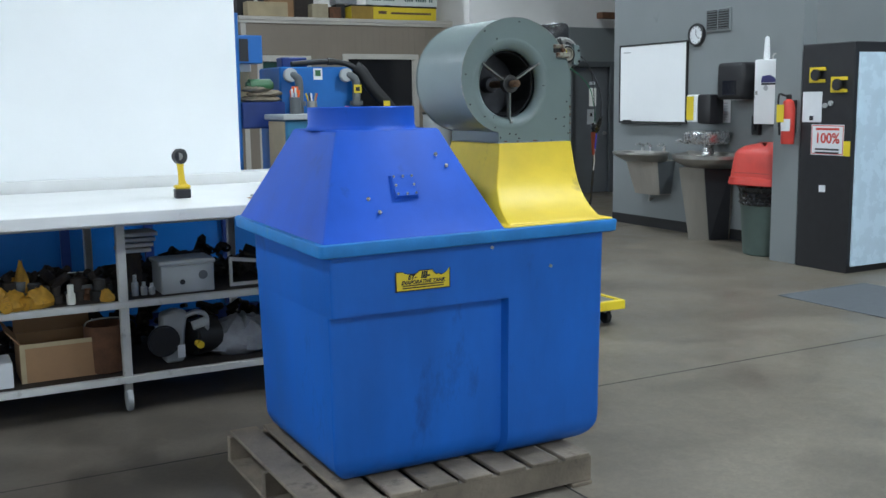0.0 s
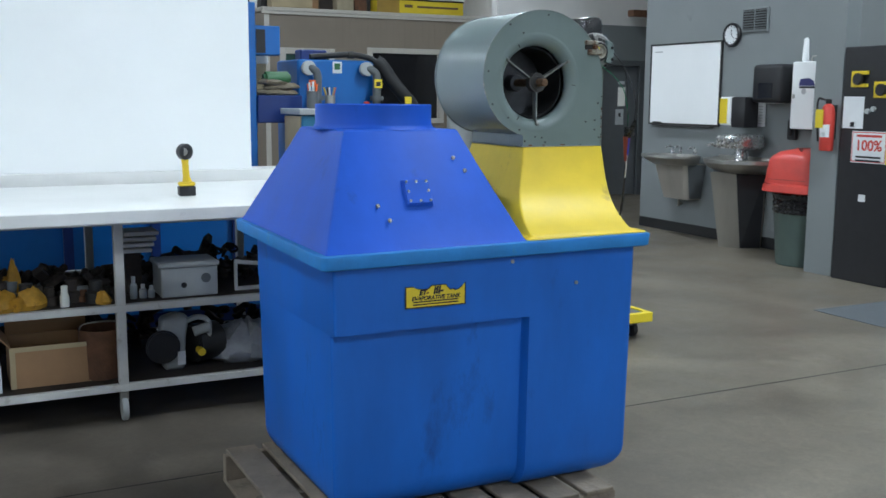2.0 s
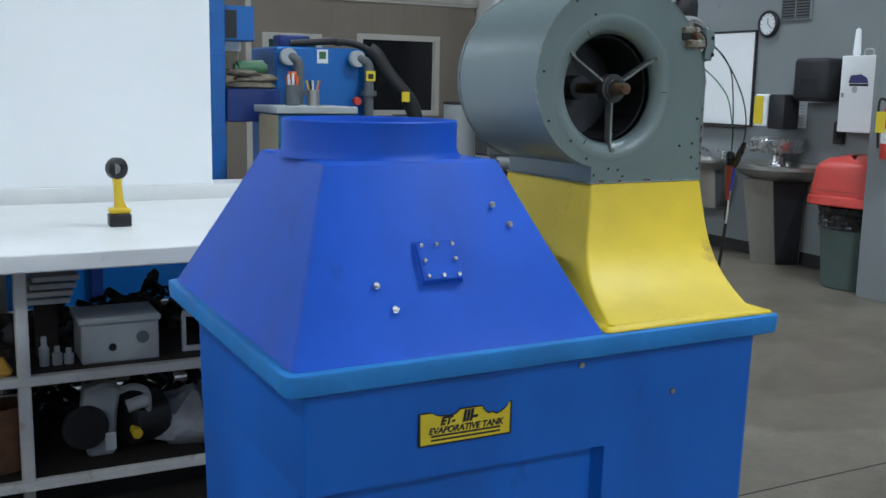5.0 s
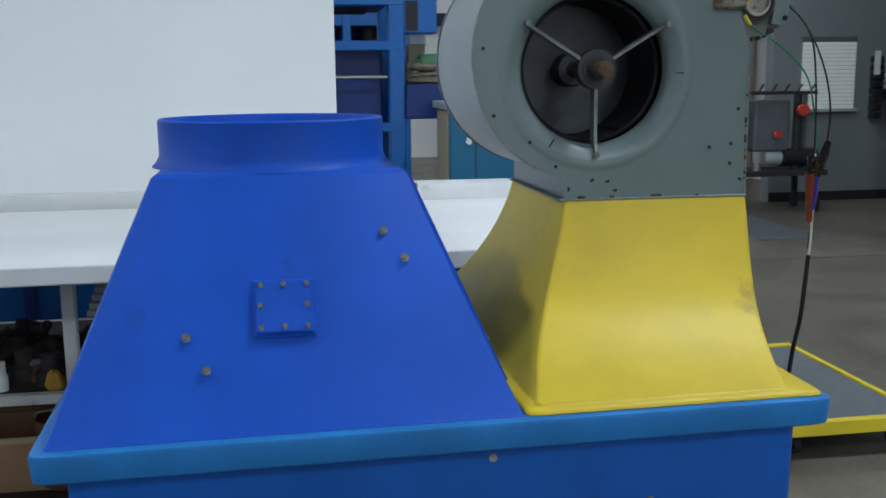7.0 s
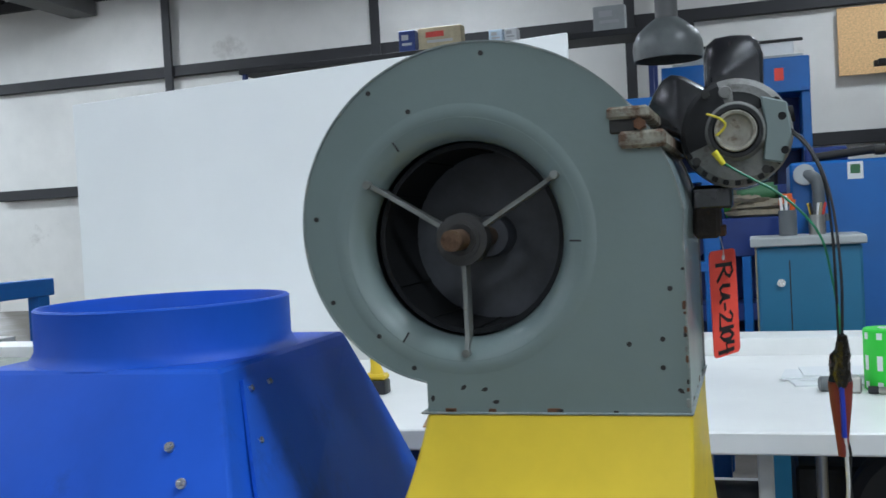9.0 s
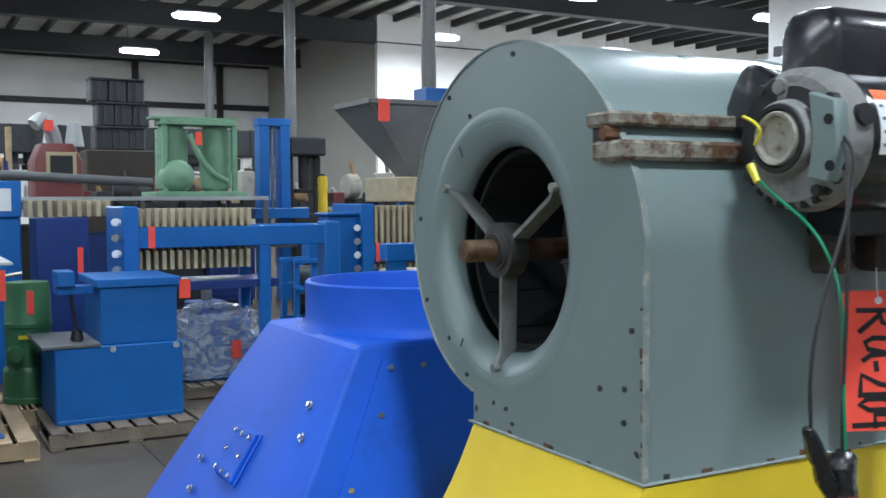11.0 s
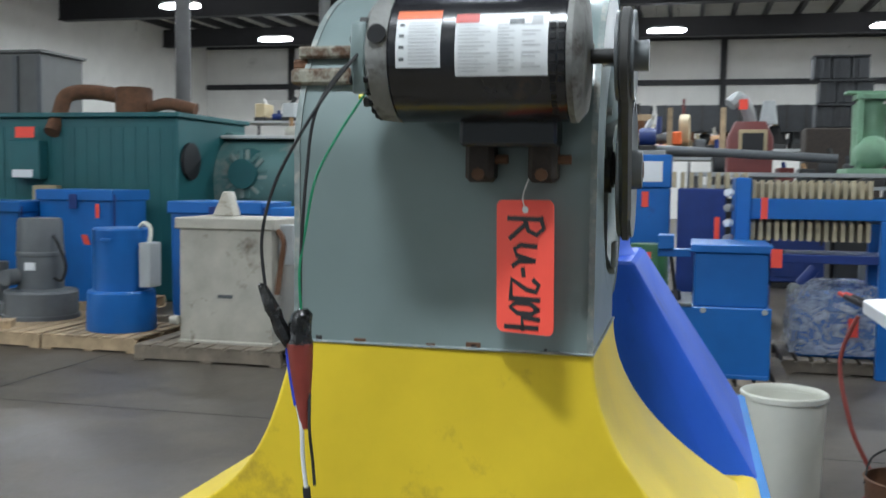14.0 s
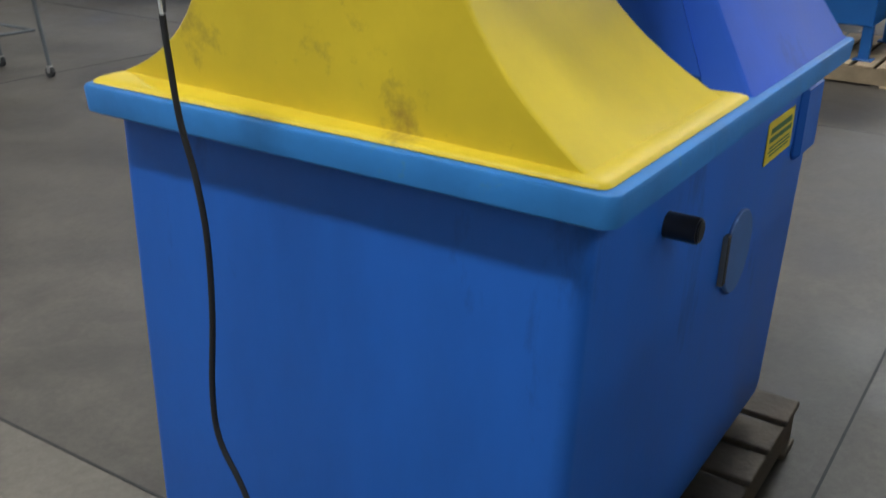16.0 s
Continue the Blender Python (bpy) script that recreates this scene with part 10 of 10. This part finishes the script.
goods(-12.8, -11.9, -5.4, 0.4, 2.0, 17, 13, 0.62, mats=[TAN, MGREY, CREAM, RUST, CARDB, IRON, MBLUE2, OLIVE])
shelf_row("storage_rack", -17.4, -16.0, 1.05, 9.7, 1.52, "storage rack behind the filter presses")
goods(-17.3, -16.1, 1.2, 9.5, 1.52, 22, 17, 0.95)
goods(-9.6, -8.9, 1.3, 3.0, FZ, 3, 31, 1.4, "machine standing behind the filter press", [MBLUE, MBLUE2, MGREY])
pole_m = thing("grey_post_machine", "tall grey post with a square head above the racks", "machine", (-17.0, -0.54, FZ))
part("post", box(-0.04, -0.04, 0, 0.04, 0.04, 3.1, 0.006), MGREY, pole_m)
part("head", box(-0.09, -0.075, 3.0, 0.09, 0.075, 3.5, 0.02), MBLUE2, pole_m)
part("orange_guard", box(-0.1, -0.08, 2.62, 0.1, 0.08, 2.85, 0.01), ORANGE, pole_m, "orange guard")

# ---- racks and machines beyond the table ----
sr = thing("steel_shelving", "white steel shelving with motors and valves", "shelving", (0, 0, 0))
for z_ in (1.3, 1.86, 2.21):
    part("shelf_board", box(-8.0, 5.35, z_ - 0.03, -6.95, 8.4, z_, 0.003), SHELFW, sr)
for y_ in (5.38, 6.88, 8.35):
    for x_ in (-7.95, -6.97):
        part("upright", box(x_ - 0.02, y_ - 0.02, FZ, x_ + 0.02, y_ + 0.02, 2.25, 0.003), SHELFW, sr)


def shelf_motor(y, z, s, material, label, rz=0):
    """A foot-mounted motor: feet, finned barrel, end caps, terminal box and shaft."""
    ob = thing("stored_motor", label, "motor", (-7.25, y, z), rz, "stored motors")
    part("foot", box(-0.1 * s, -0.12 * s, 0, 0.1 * s, 0.12 * s, 0.03 * s, 0.004), IRON, ob)
    part("barrel", rod((0, -0.15 * s, 0.14 * s), (0, 0.13 * s, 0.14 * s), 0.11 * s, seg=22, bev=0.012 * s), material, ob)
    part("end_cap", rod((0, 0.1305 * s, 0.14 * s), (0, 0.17 * s, 0.14 * s), 0.1 * s, 0.07 * s, seg=22), material, ob)
    part("terminal_box", box(-0.05 * s, -0.07 * s, 0.245 * s, 0.06 * s, 0.06 * s, 0.31 * s, 0.006), material, ob)
    part("shaft", rod((0, -0.15 * s, 0.14 * s), (0, -0.22 * s, 0.14 * s), 0.018 * s, seg=10), STEEL, ob)


def shelf_valve(y, z, s, material, label):
    """A flanged valve with a bonnet and a handwheel."""
    ob = thing("stored_valve", label, "valve", (-7.25, y, z), 15, "stored valves")
    part("body", rod((0, -0.1 * s, 0.1 * s), (0, 0.1 * s, 0.1 * s), 0.075 * s, seg=18, bev=0.01 * s), material, ob)
    for y_ in (-0.12, 0.1):
        part("flange", rod((0, y_ * s, 0.1 * s), (0, (y_ + 0.02) * s, 0.1 * s), 0.1 * s, seg=20), material, ob)
    part("bonnet", lathe([(0.06 * s, 0.14 * s), (0.07 * s, 0.2 * s), (0.03 * s, 0.24 * s), (0.02 * s, 0.33 * s), (0, 0.33 * s)], 16), material, ob)
    part("handwheel", lathe([(0.07 * s, 0.3 * s), (0.085 * s, 0.3 * s), (0.085 * s, 0.315 * s), (0.07 * s, 0.315 * s), (0.07 * s, 0.3 * s)], 20), IRON, ob)


shelf_motor(5.62, 2.211, 1.05, MBLUE, "blue electric motor on the white shelving")
shelf_motor(6.02, 2.211, 1.15, MGREEN, "dark green pump motor on the white shelving", 50)
shelf_valve(6.4, 2.211, 1.1, IRON, "black flanged valve on the white shelving")
shelf_motor(6.72, 2.211, 0.9, TAN, "tan motor on the white shelving", 90)
shelf_valve(7.3, 2.211, 1.0, MGREY, "grey flanged valve on the white shelving")
shelf_motor(7.9, 2.211, 1.2, MBLUE, "blue electric motor on the white shelving", 20)
shelf_motor(5.6, 1.861, 0.8, MBLUE, "blue electric motor on the white shelving", 35)
shelf_valve(5.95, 1.861, 0.75, IRON, "black flanged valve on the white shelving")
shelf_motor(6.25, 1.861, 0.75, OLIVE, "green motor on the white shelving", 70)
shelf_valve(6.58, 1.861, 0.7, YBIN, "yellow flanged valve on the white shelving")
shelf_motor(7.4, 1.861, 0.85, MGREY, "grey electric motor on the white shelving")
for y_, w_, m_ in ((5.7, 0.2, TAN), (6.3, 0.25, CARDB), (7.3, 0.3, TAN)):
    solid("storage_box", box(-7.6, y_ - w_, 1.301, -7.05, y_ + w_, 1.6, 0.008), m_, "dusty box on the white steel shelving", "box", "shelf boxes")
bf = thing("blue_beam_frame", "long blue steel frame carrying tanks and small blowers", "frame", (0, 0, 0))
part("front_beam", box(-4.7, 3.2, 1.13, -4.56, 6.4, 1.28, 0.008), MBLUE, bf)
part("rear_beam", box(-5.6, 3.2, 1.13, -5.46, 6.4, 1.28, 0.008), MBLUE, bf)
for y_ in (3.25, 4.72, 6.2):
    part("leg", box(-4.69, y_, FZ, -4.57, y_ + 0.14, 1.1295, 0.006), MBLUE, bf)
    part("leg", box(-5.59, y_, FZ, -5.47, y_ + 0.14, 1.1295, 0.006), MBLUE, bf)
part("lower_shelf", box(-5.5, 3.4, 0.64, -4.72, 6.3, 0.68, 0.004), MBLUE2, bf)
for k, y_ in enumerate((4.55, 5.05)):
    ob = thing("blue_tank_unit", "blue tank unit on the blue frame", "tank", (0, 0, 0), group="blue tank units")
    part("tank", box(-5.3, y_, 1.2805, -4.8, y_ + 0.4, 1.52, 0.012), MBLUE, ob)
    red_tag(ob, pose(-4.799, y_ + 0.36, 1.36), 0.05, 0.16)
    fan = thing("small_blower", "small grey centrifugal blower on a blue tank", "blower", (0, 0, 0), group="small blowers")
    fm = pose(-5.05, y_ + 0.18, 1.65, 0, 90, 0)
    part("scroll", lathe([(0.06, -0.12), (0.13, -0.12), (0.135, -0.1), (0.135, 0.1), (0.13, 0.12), (0.085, 0.12), (0.08, 0.1), (0.06, -0.12)], 32, fm), CASING, fan)
    part("hub", rod((-5.0, y_ + 0.18, 1.65), (-4.95, y_ + 0.18, 1.65), 0.04, seg=14), IRON, fan)
    part("outlet", box(-5.15, y_ + 0.18, 1.5205, -4.95, y_ + 0.31, 1.62, 0.006), CASING, fan)
for i in range(20):
    ob_ = box(-5.4, 0, 1.2805, -4.9, 0.034, 1.49, 0.004)
    if i == 0:
        gridrow = thing("plate_rack", "row of cream press plates on the blue frame", "plates", (0, 0, 0))
        p0 = part("press_plate", ob_, CLOTH, gridrow)
        p0.matrix_local = pose(0, 3.5, 0)
    else:
        ob_.free()
        again("press_plate", p0, gridrow, pose(0, 3.5 + 0.048 * i, 0))
bs = thing("brown_plate_stack", "stack of brown press plates stored under the blue frame", "plates", (0, 0, 0))
q0 = part("brown_plate", box(-5.3, 0, 0.6805, -4.7, 0.06, 1.1, 0.006), BROWN, bs)
q0.matrix_local = pose(0, 3.55, 0)
for i in range(1, 13):
    again("brown_plate", q0, bs, pose(0.02 * (i % 3), 3.55 + 0.075 * i, 0))
solid("white_shelf_board", box(-5.4, 5.6, 0.6805, -4.8, 6.15, 0.8, 0.006), SHELFW, "thick white board lying under the blue frame", "board")
# tubular stand on castors
stand = thing("tubular_stand", "grey-green tubular steel stand on small castors", "stand", (-1.35, -4.35, FZ))
for sx in (-0.3, 0.3):
    for sy in (-0.25, 0.25):
        part("leg", rod((sx, sy, 0.075), (sx * 0.75, sy * 0.75, 0.95), 0.014, seg=10), MGREY, stand)
        part("castor_wheel", rod((sx - 0.012, sy, 0.035), (sx + 0.012, sy, 0.035), 0.0345, seg=16), RUBBER, stand)
        part("castor_fork", box(sx - 0.016, sy - 0.014, 0.03, sx + 0.016, sy + 0.014, 0.078, 0.003), STEEL, stand)
for z_ in (0.3, 0.9):
    for sy in (-0.2, 0.2):
        part("rail", rod((-0.26, sy, z_), (0.26, sy, z_), 0.011, seg=8), MGREY, stand)
    for sx in (-0.25, 0.25):
        part("rail", rod((sx, -0.2, z_), (sx, 0.2, z_), 0.011, seg=8), MGREY, stand)
part("tray", box(-0.3, -0.24, 0.95, 0.3, 0.24, 0.975, 0.006), MGREY, stand)
# buckets
bk1 = thing("white_barrel", "open white plastic barrel standing on the floor", "barrel", (-2.62, 1.3, FZ))
part("shell", lathe([(0, 0), (0.17, 0), (0.18, 0.02), (0.198, 0.545), (0.192, 0.545), (0.172, 0.03), (0, 0.03)], 40), PLASTW, bk1)
part("rim", lathe([(0.1985, 0.545), (0.208, 0.55), (0.21, 0.575), (0.202, 0.582), (0.191, 0.565), (0.1915, 0.546), (0.1985, 0.545)], 40), PLASTW, bk1, "rolled rim")
part("contents", lathe([(0, 0.2), (0.17, 0.2), (0.171, 0.031), (0, 0.031)], 32), MGREY, bk1, "grey settled contents")
bk2 = thing("rusty_bucket", "rusty steel bucket with wire handle on the floor", "bucket", (-1.95, 1.75, FZ))
part("pail", lathe([(0, 0), (0.14, 0), (0.15, 0.01), (0.18, 0.36), (0.187, 0.37), (0.175, 0.372), (0.145, 0.02), (0, 0.02)], 32), RUST, bk2)
part("wire_bail", cable([(0.0, -0.18, 0.34), (-0.04, -0.14, 0.45), (-0.05, 0.0, 0.5), (-0.04, 0.14, 0.45), (0.0, 0.18, 0.34)], 0.005), IRON, bk2)
